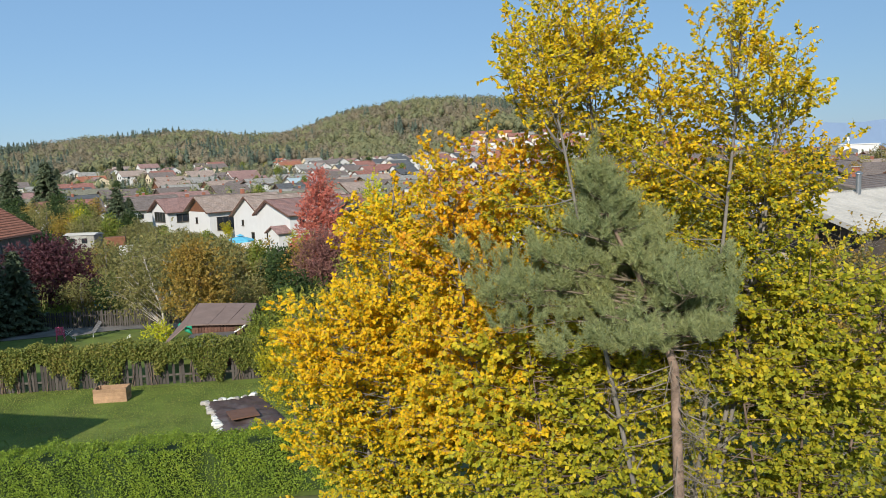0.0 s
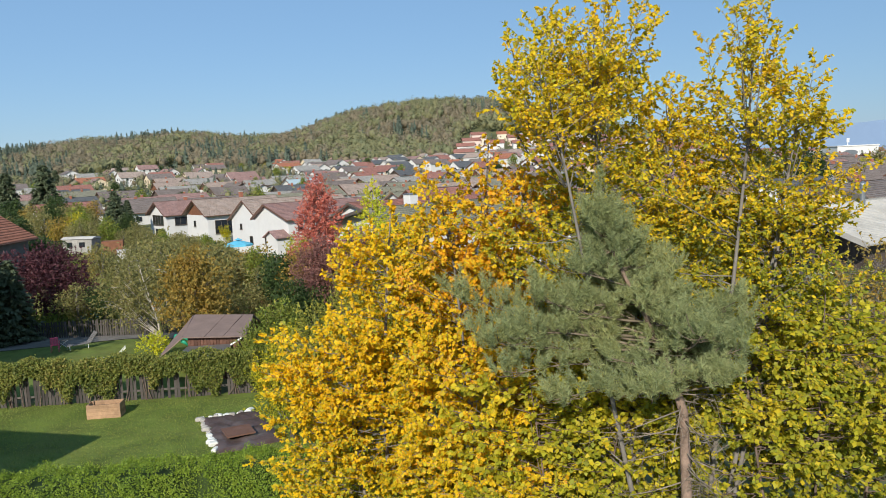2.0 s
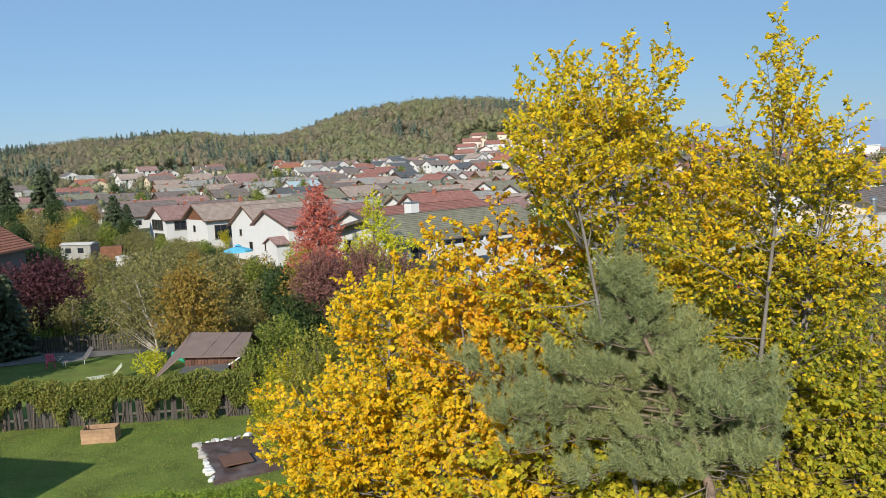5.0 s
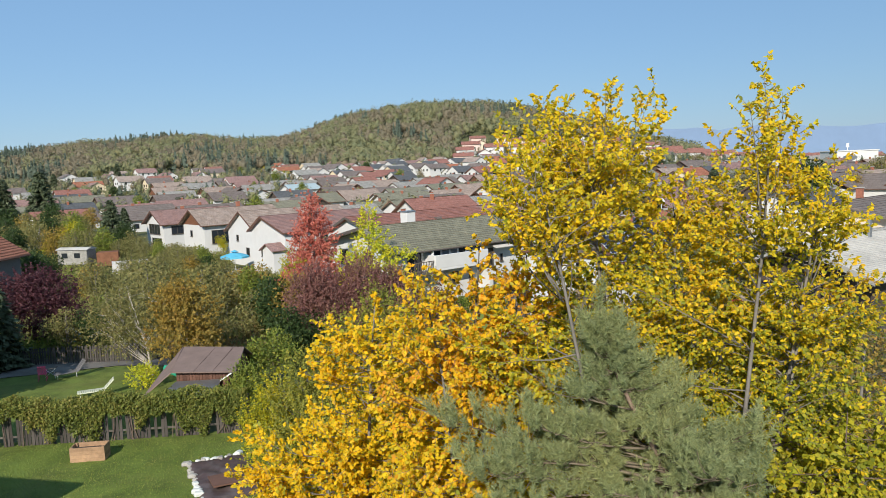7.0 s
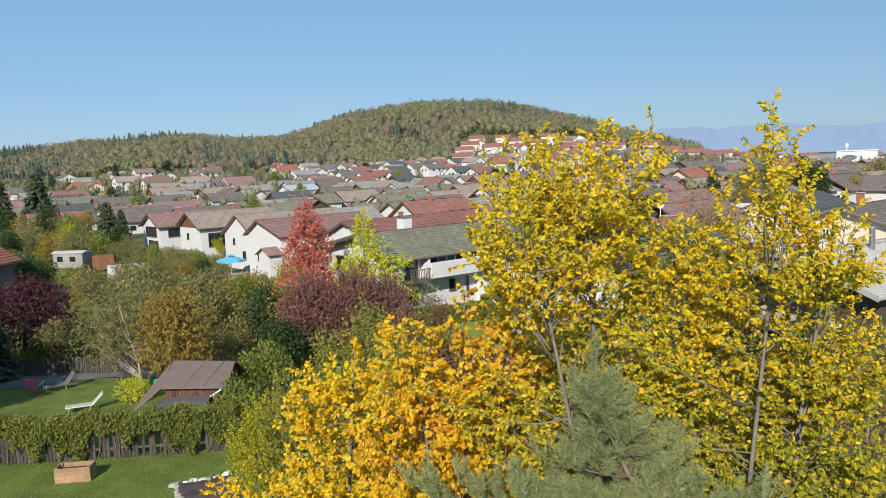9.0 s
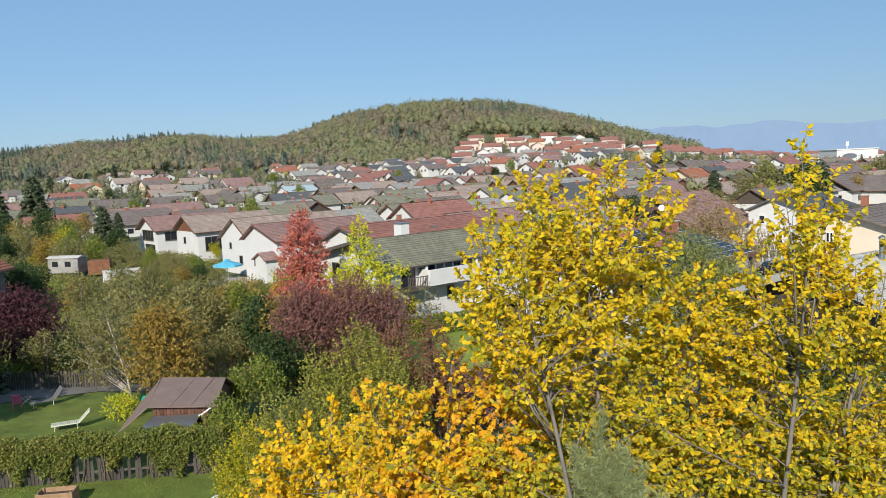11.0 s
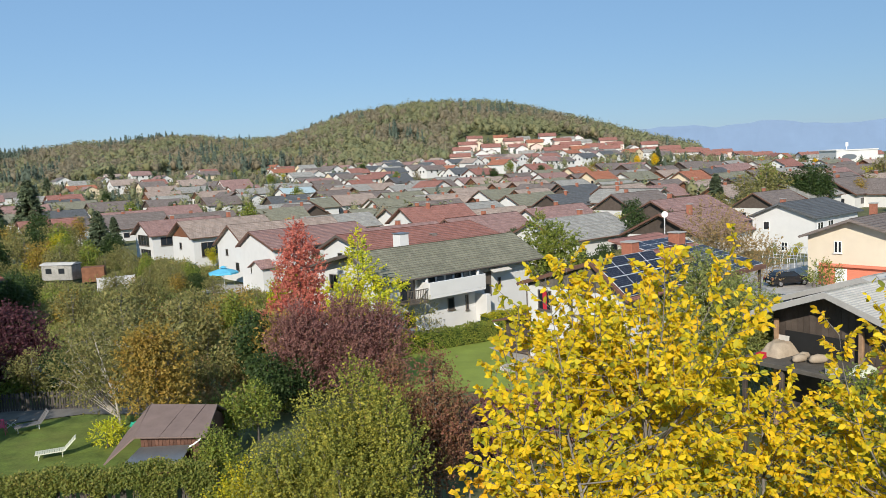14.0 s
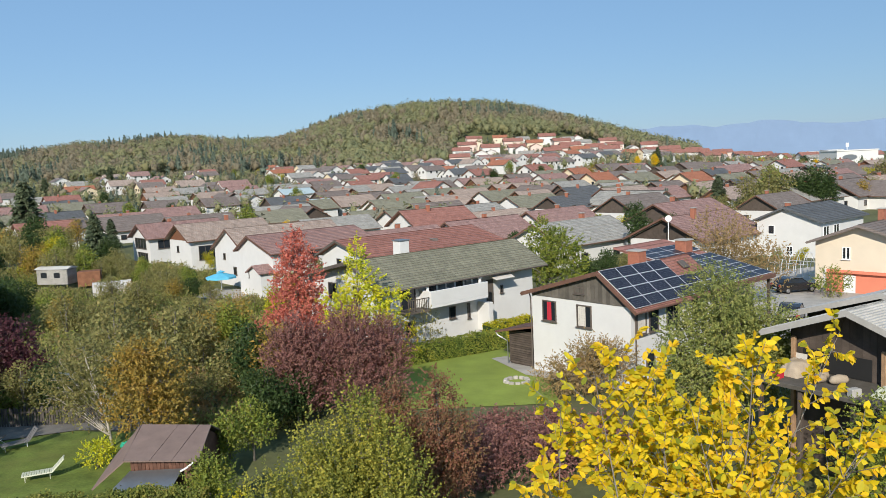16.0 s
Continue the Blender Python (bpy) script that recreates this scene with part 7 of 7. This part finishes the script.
def ivy_fence():
    x0, x1, y0, y1 = -27.0, -9.0, 35.6, 37.3
    length = math.hypot(x1 - x0, y1 - y0)
    ob = thing("fence", x0, y0, 0, math.degrees(math.atan2(y1 - y0, x1 - x0)), "weathered board fence overgrown with ivy", "fence")
    rr = np.random.default_rng(91)
    for k in range(int(length / 0.15)):
        if rr.random() < 0.12:
            continue
        g = Geo()
        h = 1.62 + rr.uniform(-0.06, 0.05)
        g.soft_box(0, 0.125, -0.012, 0.012, 0.03, h, 0.006)
        part("board", g, M["boards_old"], ob, at=pose(k * 0.15, 0, 0, 0, rr.uniform(-1.2, 1.2), 0))
    for k in range(8):
        g = Geo()
        g.soft_box(-0.05, 0.05, -0.05, 0.05, -0.2, 1.75, 0.01)
        part("post", g, M["boards_grey"], ob, at=pose(k * length / 7, 0.075, 0))
    for z in (0.4, 1.35):
        g = Geo()
        g.soft_box(0, length, 0.0125, 0.05, z, z + 0.09, 0.01)
        part("rail", g, M["boards_grey"], ob)
    iv = thing("ivy", x0, y0, 0, math.degrees(math.atan2(y1 - y0, x1 - x0)), "ivy with thin stems trailing over the fence", "ivy")
    n = 50000
    x = rr.random(n) * length
    skirt = 0.6 + 0.8 * np.clip(np.sin(x * 2.9) * 0.5 + np.sin(x * 1.13 + 2) * 0.5 + np.sin(x * 6.7) * 0.35, -0.4, 1)
    z = 2.12 + 0.1 * np.sin(x * 1.7) + 0.07 * np.sin(x * 4.9) - rr.random(n) ** 1.25 * (0.5 + 1.2 * skirt)
    y = rr.normal(size=n) * 0.16 - 0.08 + np.where(z > 1.7, rr.normal(size=n) * 0.12, -0.1)
    p = np.stack([x, y, z], -1)
    v, q = leaves(p, rr.normal(size=p.shape) + np.array([0, -0.2, -0.7]), rr.normal(size=p.shape) * 0.5 + np.array([0, -0.6, 0.7]), rr.uniform(0.06, 0.13, n), "diamond")
    for k in range(45):
        a = rr.random() * length
        stem = Geo()
        stem.tube(curve_to(rr, (a, -0.08, 0), (a + rr.normal() * 0.25, -0.1, rr.uniform(1.4, 1.9)), 0.08, 4), (0.025, 0.02, 0.015, 0.01), 4)
        part("stem", stem, M["bark"], iv, "thin bare grey stem")
    part("leaves", array_mesh("leaves", v, q, L["ivy"]), None, iv)


ivy_fence()


def picket_fence():
    ob = thing("fence", -32.5, 52.6, ground_at(-26, 52.6) - 0.05, 2.0, "dark weathered picket fence behind the terrace", "fence")
    rr = random.Random(12)
    g = Geo()
    g.soft_box(0, 0.11, -0.012, 0.012, 0.02, 1.2, 0.008)
    board = g.mesh("board", M["boards_old"])
    for k in range(88):
        part("board", board, None, ob, at=pose(k * 0.16, 0, rr.uniform(-0.07, 0.05), 0, rr.uniform(-2.5, 2.5), 0))
    for z in (0.3, 0.85):
        g = Geo()
        g.soft_box(0, 14.1, 0.0125, 0.05, z, z + 0.08, 0.01)
        part("rail", g, M["boards_grey"], ob)


picket_fence()


# ---- garden things ----
def planter():
    ob = thing("raised_bed", -15.55, 34.1, 0.03, 7.0, "new wooden raised bed with dark soil on the lawn", "planter")
    w, d, h = 1.38, 0.75, 0.6
    for k in range(4):
        z = k * 0.15
        for a in ((0, w, 0, 0.04), (0, w, d - 0.04, d), (0, 0.04, 0.041, d - 0.041), (w - 0.04, w, 0.041, d - 0.041)):
            g = Geo()
            g.soft_box(*a, z, z + 0.145, 0.006)
            part("plank", g, M["boards_fresh"], ob)
    for a in (0.045, w - 0.125):
        for b in (0.045, d - 0.125):
            g = Geo()
            g.soft_box(a, a + 0.08, b, b + 0.08, 0, h + 0.01, 0.006)
            part("post", g, M["boards_fresh"], ob)
    g = Geo()
    g.soft_box(0.041, w - 0.041, 0.041, d - 0.041, 0.0, 0.42, 0.02)
    part("soil", g, M["soil"], ob)


planter()


def covered_pit():
    """The tarpaulin weighted with stones on the lawn."""
    ob = thing("tarpaulin", -9.3, 31.3, 0.035, 0, "dark tarpaulin weighted with stones on the lawn", "tarpaulin")
    rr = np.random.default_rng(14)
    c = [np.array(p) for p in ((-1.2, 2.15), (0.7, -1.95), (2.9, -0.6), (0.9, 3.1))]
    n = 22
    v = []
    for i in range(n + 1):
        for j in range(n + 1):
            s, t = i / n, j / n
            p = (c[0] * (1 - s) + c[1] * s) * (1 - t) + (c[3] * (1 - s) + c[2] * s) * t
            z = 0.1 + 0.09 * noise.noise((p[0] * 1.7, p[1] * 1.7, 0)) + 0.05 * noise.noise((p[0] * 5, p[1] * 5, 2))
            v.append((p[0], p[1], z if 0 < i < n and 0 < j < n else 0.0))
    g = Geo()
    g.add(v, [(i * (n + 1) + j, (i + 1) * (n + 1) + j, (i + 1) * (n + 1) + j + 1, i * (n + 1) + j + 1) for i in range(n) for j in range(n)])
    part("sheet", g, M["tarp"], ob, smooth=True)
    g = Geo()
    g.slab([(0.75, -0.8, 0.26), (1.7, -0.3, 0.26), (1.2, 0.6, 0.3), (0.25, 0.1, 0.3)], 0.05)
    part("board", g, M["fascia"], ob, "red-brown board lying on the sheet")
    for k in range(24):
        s = k / 24
        a, b = (c[0], c[1]) if s < 0.5 else (c[0], c[3])
        t = s * 2 if s < 0.5 else s * 2 - 1
        p = a + (b - a) * t + rr.normal(size=2) * 0.07
        st = Geo()
        q = 0.09 + rr.random() * 0.1
        st.soft_box(-q, q, -q * 0.7, q * 0.7, 0, q * 0.8, q * 0.25)
        part("stone", st, M["plastic_white"] if rr.random() < 0.35 else M["stone"], ob, at=pose(p[0], p[1], 0.02, rr.uniform(-8, 8), rr.uniform(-8, 8), rr.uniform(0, 180)))


covered_pit()


def shed():
    ob = thing("shed", -13.2, 40.3, -0.05, -5, "small brown garden shed with felt roof", "shed")
    for k in range(16):
        g = Geo()
        g.soft_box(0.005 + k * 0.165, 0.16 + k * 0.165, -0.03, 0.0, 0, 2.1, 0.006)
        part("board", g, M["boards_shed"], ob)
    g = Geo()
    g.add([(0, 0.003, 0), (2.64, 0.003, 0), (2.64, 0.003, 2.1), (0, 0.003, 2.1), (0, 3.9, 0), (2.3, 3.9, 0), (2.3, 3.9, 1.8), (0, 3.9, 1.8), (0, 2.6, 2.5), (2.4, 2.6, 2.5)],
          [(0, 1, 2, 3), (5, 4, 7, 6), (1, 5, 6, 9, 2), (4, 0, 3, 8, 7), (3, 2, 9, 8), (8, 9, 6, 7)])
    part("body", g, M["boards_shed"], ob)
    g = Geo()
    g.slab([(-0.15, -0.33, 2.22), (3.1, -0.33, 2.22), (2.5, 2.65, 2.72), (-0.7, 2.65, 2.78)], 0.06)
    g.slab([(2.5, 4.4, 1.75), (-0.7, 4.4, 1.75), (-0.7, 2.66, 2.78), (2.5, 2.66, 2.72)], 0.06)
    for x in (0.95, 1.9):
        g.slab([(x, -0.34, 2.235), (x + 0.05, -0.34, 2.235), (x + 0.05, 2.65, 2.76), (x, 2.65, 2.76)], 0.02)
    part("roof", g, M["felt"], ob)
    g = Geo()
    g.slab([(-1.35, -0.8, 1.2), (-0.12, -0.35, 2.22), (-0.76, 2.65, 2.78), (-1.9, 2.3, 1.5)], 0.06)
    part("side_roof", g, M["felt"], ob)
    g = Geo()
    g.slab([(-0.3, -1.3, 1.3), (2.3, -1.3, 1.42), (2.3, -0.1, 1.8), (0.0, -0.1, 1.7)], 0.03)
    part("lean_to_sheet", g, M["zinc"], ob, "grey-blue sheet leaning at the front")
    g = Geo()
    g.tube([(2.9, -0.36, 2.15), (2.6, -0.5, 1.95), (2.4, -0.55, 1.85)], (0.04, 0.04, 0.04), 6)
    part("gutter_pipe", g, M["white_paint"], ob)


shed()
bl = np.random.default_rng(15)
g = Geo()
for k in range(9):
    p = bl.normal(size=3) * 0.22
    g.tube([(p[0] - 0.25, p[1], 0.35 + p[2] + 0.3), (p[0], p[1], 0.6 + p[2]), (p[0] + 0.3, p[1], 0.3 + p[2])], (0.12, 0.16, 0.05), 6)
whole("green_tarp", g, M["plastic_green"], pose(-15.0, 44.6, 0.75) @ Matrix.Scale(0.7, 4), "crumpled green plastic sheet hung beside the shed", "tarpaulin", smooth=True)


def lounger(x, y, rz, mat, frame, label, back=42.0):
    ob = thing("sun_lounger", x, y, ground_at(x, y) + 0.05, rz, label, "sun lounger")
    bed, rest, slat = Geo(), Geo(), Geo()
    for yy in (-0.3, 0.3):
        bed.tube([(0, yy, 0.29), (1.3, yy, 0.29)], (0.025, 0.025), 6)
        rest.tube([(0, yy, -0.012), (0.76, yy, -0.012)], (0.025, 0.025), 6)
    for xx in (0.02, 1.28):
        bed.tube([(xx, -0.3, 0.29), (xx, 0.3, 0.29)], (0.022, 0.022), 6)
    for xx in (0.03, 0.73):
        rest.tube([(xx, -0.3, -0.012), (xx, 0.3, -0.012)], (0.022, 0.022), 6)
    slat.soft_box(0, 0.09, -0.3, 0.3, 0, 0.025, 0.006)
    slat = slat.mesh("slat", mat, False)
    seat = part("seat", bed, mat, ob)
    back_frame = part("backrest", rest, mat, ob, at=Matrix.Translation((1.3, 0, 0.305)) @ Matrix.Rotation(radians(-back), 4, "Y"))
    for k in range(12):
        part("slat", slat, None, seat, at=Matrix.Translation((k * 0.108, 0, 0.302)))
    for k in range(7):
        part("slat", slat, None, back_frame, at=Matrix.Translation((k * 0.108, 0, 0.002)))
    for xx in (0.15, 1.2):
        for yy in (-0.27, 0.27):
            g = Geo()
            g.tube([(xx, yy, 0.0), (xx, yy, 0.29)], (0.02, 0.02), 6)
            part("leg", g, frame, ob)


lounger(-19.85, 43.8, 24, M["cloth_cream"], M["cloth_cream"], "white plastic sun lounger on the lawn", 45)
lounger(-23.4, 48.3, 40, M["cloth_grey"], M["alu"], "grey sun lounger on the terrace", 52)


def garden_chair(x, y, rz):
    ob = thing("garden_chair", x, y, ground_at(x, y) + 0.06, rz, "pink plastic garden chair on the terrace", "chair")
    g = Geo()
    g.soft_box(-0.22, 0.22, -0.22, 0.22, 0.4, 0.44, 0.03)
    part("seat", g, M["plastic_pink"], ob)
    g = Geo()
    for k in range(5):
        g.soft_box(-0.22 + k * 0.09, -0.15 + k * 0.09, 0.2, 0.23, 0.44, 0.82, 0.01)
    g.soft_box(-0.23, 0.23, 0.195, 0.235, 0.821, 0.9, 0.02)
    part("backrest", g, M["plastic_pink"], ob)
    for a in (-0.2, 0.2):
        g = Geo()
        g.tube([(a * 1.15, -0.2, 0.42), (a * 1.15, -0.2, 0.63), (a * 1.15, 0.2, 0.65)], (0.02, 0.02, 0.02), 6)
        part("armrest", g, M["plastic_pink"], ob)
        for b in (-0.2, 0.2):
            g = Geo()
            g.tube([(a, b, 0.4), (a * 1.1, b * 1.15, 0)], (0.022, 0.018), 6)
            part("leg", g, M["plastic_pink"], ob)


garden_chair(-23.95, 48.1, 200)


def folding_table(x, y):
    ob = thing("folding_table", x, y, ground_at(x, y) + 0.06, 15, "small slatted folding table on the terrace", "table")
    for k in range(6):
        g = Geo()
        g.soft_box(-0.35 + k * 0.117, -0.245 + k * 0.117, -0.25, 0.25, 0.5, 0.52, 0.005)
        part("slat", g, M["boards_grey"], ob)
    for s in (-1, 1):
        for yy in (-0.22, 0.22):
            g = Geo()
            g.tube([(-0.3 * s, yy, 0.0), (0.3 * s, yy, 0.5)], (0.014, 0.014), 5)
            part("leg", g, M["alu"], ob)


folding_table(-24.0, 49.2)


def umbrella(x, y):
    z = ground_at(x, y)
    ob = thing("parasol", x, y, z, 0, "turquoise-blue garden parasol with valance", "parasol")
    g = Geo()
    g.tube([(0, 0, 0), (0, 0, 2.7)], (0.05, 0.05), 8)
    part("pole", g, M["alu"], ob)
    g = Geo()
    n = 8
    ring = [(2.1 * math.cos(6.2832 * k / n), 2.1 * math.sin(6.2832 * k / n)) for k in range(n)]
    v = [(0, 0, 2.75)] + [(a, b, 2.1) for a, b in ring] + [(a * 1.01, b * 1.01, 1.85) for a, b in ring]
    g.add(v, [(0, 1 + k, 1 + (k + 1) % n) for k in range(n)] + [(1 + k, 9 + k, 9 + (k + 1) % n, 1 + (k + 1) % n) for k in range(n)])
    canopy = part("canopy", g, M["cloth_blue"], ob)
    g = Geo()
    g.add([(0, 0, 3.0)] + [(a * 0.3, b * 0.3, 2.74) for a, b in ring], [(0, 1 + k, 1 + (k + 1) % n) for k in range(n)])
    part("vent", g, M["cloth_blue"], canopy)
    g = Geo()
    g.soft_box(-0.4, 0.4, -0.4, 0.4, 0, 0.1, 0.03)
    part("base_plate", g, M["concrete"], ob)


umbrella(-31.3, 116.0)
patch("parasol_terrace", [(-34, 111), (-27, 109), (-26, 116), (-33, 119)], M["paving"], 0.06, "pale paved terrace under the parasol", 2)


def car(x, y, rz, mat, label):
    z = ground_at(x, y) + 0.05
    ob = thing("car", x, y, z, rz, label, "car", "parked cars")
    prof = [(-2.1, 0.35), (-2.12, 0.75), (-2.0, 0.98), (-1.75, 1.02), (-1.35, 1.42), (-0.6, 1.5), (0.25, 1.47), (0.95, 1.0), (1.75, 0.86), (2.05, 0.7), (2.1, 0.35)]
    g = Geo()
    n = len(prof)
    v = []
    for yy, sc in ((-0.87, 1), (-0.8, 1.0), (0.8, 1.0), (0.87, 1)):
        for px, pz in prof:
            inset = 0.14 * max(0, pz - 0.9) / 0.5 if abs(yy) > 0.84 else 0
            v.append((px, yy - math.copysign(inset, yy), pz - (0.03 if abs(yy) > 0.84 else 0)))
    f = [tuple(range(n)), tuple(range(4 * n - 1, 3 * n - 1, -1))]
    for k in range(3):
        f += [(k * n + i, (k + 1) * n + i, (k + 1) * n + (i + 1) % n, k * n + (i + 1) % n) for i in range(n)]
    g.add(v, f)
    body = part("body", g, mat, ob, smooth=False)
    g = Geo()
    g.add([(-1.73, -0.62, 1.06), (-1.73, 0.62, 1.06), (-1.4, 0.56, 1.4), (-1.4, -0.56, 1.4)], [(0, 3, 2, 1)])
    part("rear_window", g, M["pane"], body, at=Matrix.Translation((-0.015, 0, 0)))
    for s in (-1, 1):
        g = Geo()
        pts = [(-1.45, 1.04), (0.75, 1.02), (0.2, 1.4), (-1.2, 1.38)]
        g.add([(a, s * (0.872 - 0.14 * (b - 0.9) / 0.5 + 0.008), b) for a, b in pts], [(0, 1, 2, 3) if s < 0 else (3, 2, 1, 0)])
        part("side_window", g, M["pane"], body)
        g = Geo()
        g.soft_box(-2.14, -2.05, s * 0.7 - 0.14, s * 0.7 + 0.14, 0.72, 0.92, 0.02)
        part("tail_light", g, M["lamp_red"], body)
    for xx in (-1.3, 1.3):
        for s in (-1, 1):
            g = Geo()
            g.tube([(xx, s * 0.7, 0.31), (xx, s * 0.9, 0.31)], (0.31, 0.31), 14)
            wheel = part("wheel", g, M["rubber"], ob)
            g = Geo()
            g.tube([(xx, s * 0.9, 0.31), (xx, s * 0.91, 0.31)], (0.19, 0.17), 12)
            part("rim", g, M["zinc"], wheel)
    g = Geo()
    g.soft_box(-2.15, -2.11, -0.26, 0.26, 0.5, 0.61, 0.01)
    part("number_plate", g, M["white_paint"], body)


car(34.2, 85.7, 12, M["car_paint"], "black hatchback parked by the cream house")
car(28.0, 72.0, 60, M["car_paint"], "black car parked under the carport")


def cabin():
    x, y = -59.5, 127
    ob = thing("cabin", x, y, ground_at(x, y) + 0.5, -10, "small grey site cabin with curved roof", "cabin")
    g = Geo()
    g.soft_box(-2.6, 2.6, -1.2, 1.2, 0.2, 2.5, 0.1)
    part("wall", g, M["roof_grey"], ob)
    g = Geo()
    n = 8
    v = [(xx, -1.35 + 2.7 * k / n, 2.5 + 0.35 * math.sin(3.1416 * k / n)) for xx in (-2.8, 2.8) for k in range(n + 1)]
    g.add(v, [(k, n + 1 + k, n + 2 + k, k + 1) for k in range(n)] + [tuple(range(n + 1)), tuple(range(2 * n + 1, n, -1))])
    part("roof", g, M["roof_pale"], ob)
    for u in (-1.3, 0.9):
        g = Geo()
        g.box(u - 0.5, u + 0.5, -1.24, -1.19, 1.2, 2.0)
        part("window", g, M["pane"], ob)


cabin()
g = Geo()
g.soft_box(-1.6, 1.6, -1.2, 1.2, 0, 2.2, 0.05)
whole("tool_shed", g, M["boards_brown"], pose(-54.3, 126.5, ground_at(-54.3, 126.5) + 0.3, 0, 0, 20), "small brown tool shed by the cabin", "shed")


def greenhouse(x, y, length, label):
    ob = thing("greenhouse", x, y, ground_at(x, y), 25, label, "greenhouse")
    g = Geo()
    n = 10
    v = [(xx, 1.4 * math.cos(3.1416 * k / n), 1.9 * math.sin(3.1416 * k / n)) for xx in (0, length) for k in range(n + 1)]
    g.add(v, [(k, n + 1 + k, n + 2 + k, k + 1) for k in range(n)])
    part("film", g, M["roof_pale"], ob)
    for k in range(5):
        h = Geo()
        h.tube([(length * k / 4, 1.43 * math.cos(3.1416 * i / n), 1.93 * math.sin(3.1416 * i / n)) for i in range(n + 1)], [0.025] * (n + 1), 5)
        part("hoop", h, M["alu"], ob)


greenhouse(-49.6, 117, 5, "low plastic-covered greenhouse in the garden")


def pool_frame(x, y):
    ob = thing("pool", x, y, ground_at(x, y) + 0.02, 20, "blue paddling pool with covered rim", "pool")
    g = Geo()
    g.tube([(0, 0, 0), (0, 0, 0.7)], (1.6, 1.6), 20)
    part("wall", g, M["cloth_blue"], ob, smooth=False)
    g = Geo()
    g.tube([(0, 0, 0.703), (0, 0, 0.73)], (1.5, 1.45), 20)
    part("cover", g, M["plastic_white"], ob)


pool_frame(-28.3, 63.0)


def bath(x, y):
    ob = thing("well_ring", x, y, -0.55, 0, "pale ring of stones on the lawn", "stone ring")
    for k in range(12):
        g = Geo()
        g.soft_box(-0.16, 0.16, -0.12, 0.12, 0, 0.25, 0.04)
        part("stone", g, M["stone"], ob, at=pose(0.75 * math.cos(k * 0.5236), 0.75 * math.sin(k * 0.5236), 0, 0, 0, math.degrees(k * 0.5236) + 90))


bath(4.45, 58.5)


def statue(x, y):
    g = Geo()
    g.tube([(0, 0, 0), (0, 0, 0.5), (0.05, 0, 0.9), (0, 0, 1.15), (-0.02, 0, 1.3), (-0.05, 0, 1.45), (-0.05, 0, 1.55)], (0.3, 0.27, 0.25, 0.2, 0.12, 0.15, 0.06), 10)
    whole("statue", g, M["plastic_white"], pose(x, y, ground_at(x, y)), "white garden statue by the hedge", "statue", smooth=True)


statue(-2.1, 68.6)


def tunnel_frame(x, y):
    ob = thing("greenhouse", x, y, ground_at(x, y), TURN - 90, "bare hooped steel frame of a small greenhouse", "greenhouse")
    n = 12
    for k in range(7):
        g = Geo()
        g.tube([(0.8 * k, 1.5 * math.cos(3.1416 * i / n), 2.7 * abs(math.sin(3.1416 * i / n)) ** 0.8) for i in range(n + 1)], [0.035] * (n + 1), 5)
        part("hoop", g, M["alu"], ob)
    for z, yy in ((2.7, 0), (1.5, 1.3), (1.5, -1.3)):
        g = Geo()
        g.tube([(0, yy, z), (4.8, yy, z)], (0.03, 0.03), 5)
        part("rail", g, M["alu"], ob)


tunnel_frame(37.4, 98.5)


def dish(x, y):
    ob = thing("satellite_dish", x, y, 4.0, 0, "white satellite dish on a pole", "satellite dish")
    g = Geo()
    g.tube([(0, 0, -2), (0, 0, 1.2)], (0.05, 0.05), 6)
    part("pole", g, M["white_paint"], ob)
    g = Geo()
    g.tube([(0, -0.1, 1.5), (0, -0.02, 1.5), (0, 0.1, 1.5)], (0.42, 0.32, 0.05), 14)
    part("reflector", g, M["white_paint"], ob)


dish(28.2, 108.6)

# yellow-green shrub beside the shed and grass on the lawn
broadleaf("bush", -17.0, 45.4, 95, [(0, 0, 0), (0, 0, 0.5), (0, 0, 1.0)], 0.04, [(0, 0, 0.8, 0.85, 0.8, 0.6), (0.3, 0, 1.1, 0.5, 0.5, 0.4)], 260, 10, 0.08, L["ginkgo"], M["bark_grey"], "rounded bright yellow-green shrub beside the shed", "bush", shape="diamond", limbs=8, spread=0.25)
gr = np.random.default_rng(51)
n = 60000
gx, gy = gr.uniform(-23, -3, n), gr.uniform(24.5, 36.6, n)
p = np.stack([gx, gy, land(gx, gy) + 0.03], -1)
d = unit(np.stack([gr.normal(size=n) * 0.5, gr.normal(size=n) * 0.5, np.ones(n)], -1))
w = unit(np.cross(d, gr.normal(size=(n, 3)))) * 0.012
h = gr.uniform(0.03, 0.075, (n, 1))
whole("grass", array_mesh("grass", np.stack([p - w, p + w, p + d * h], 1).reshape(-1, 3), np.arange(3 * n).reshape(-1, 3), L["grass"]), None, label="short grass blades of the lawn", category="grass", kind="stuff")
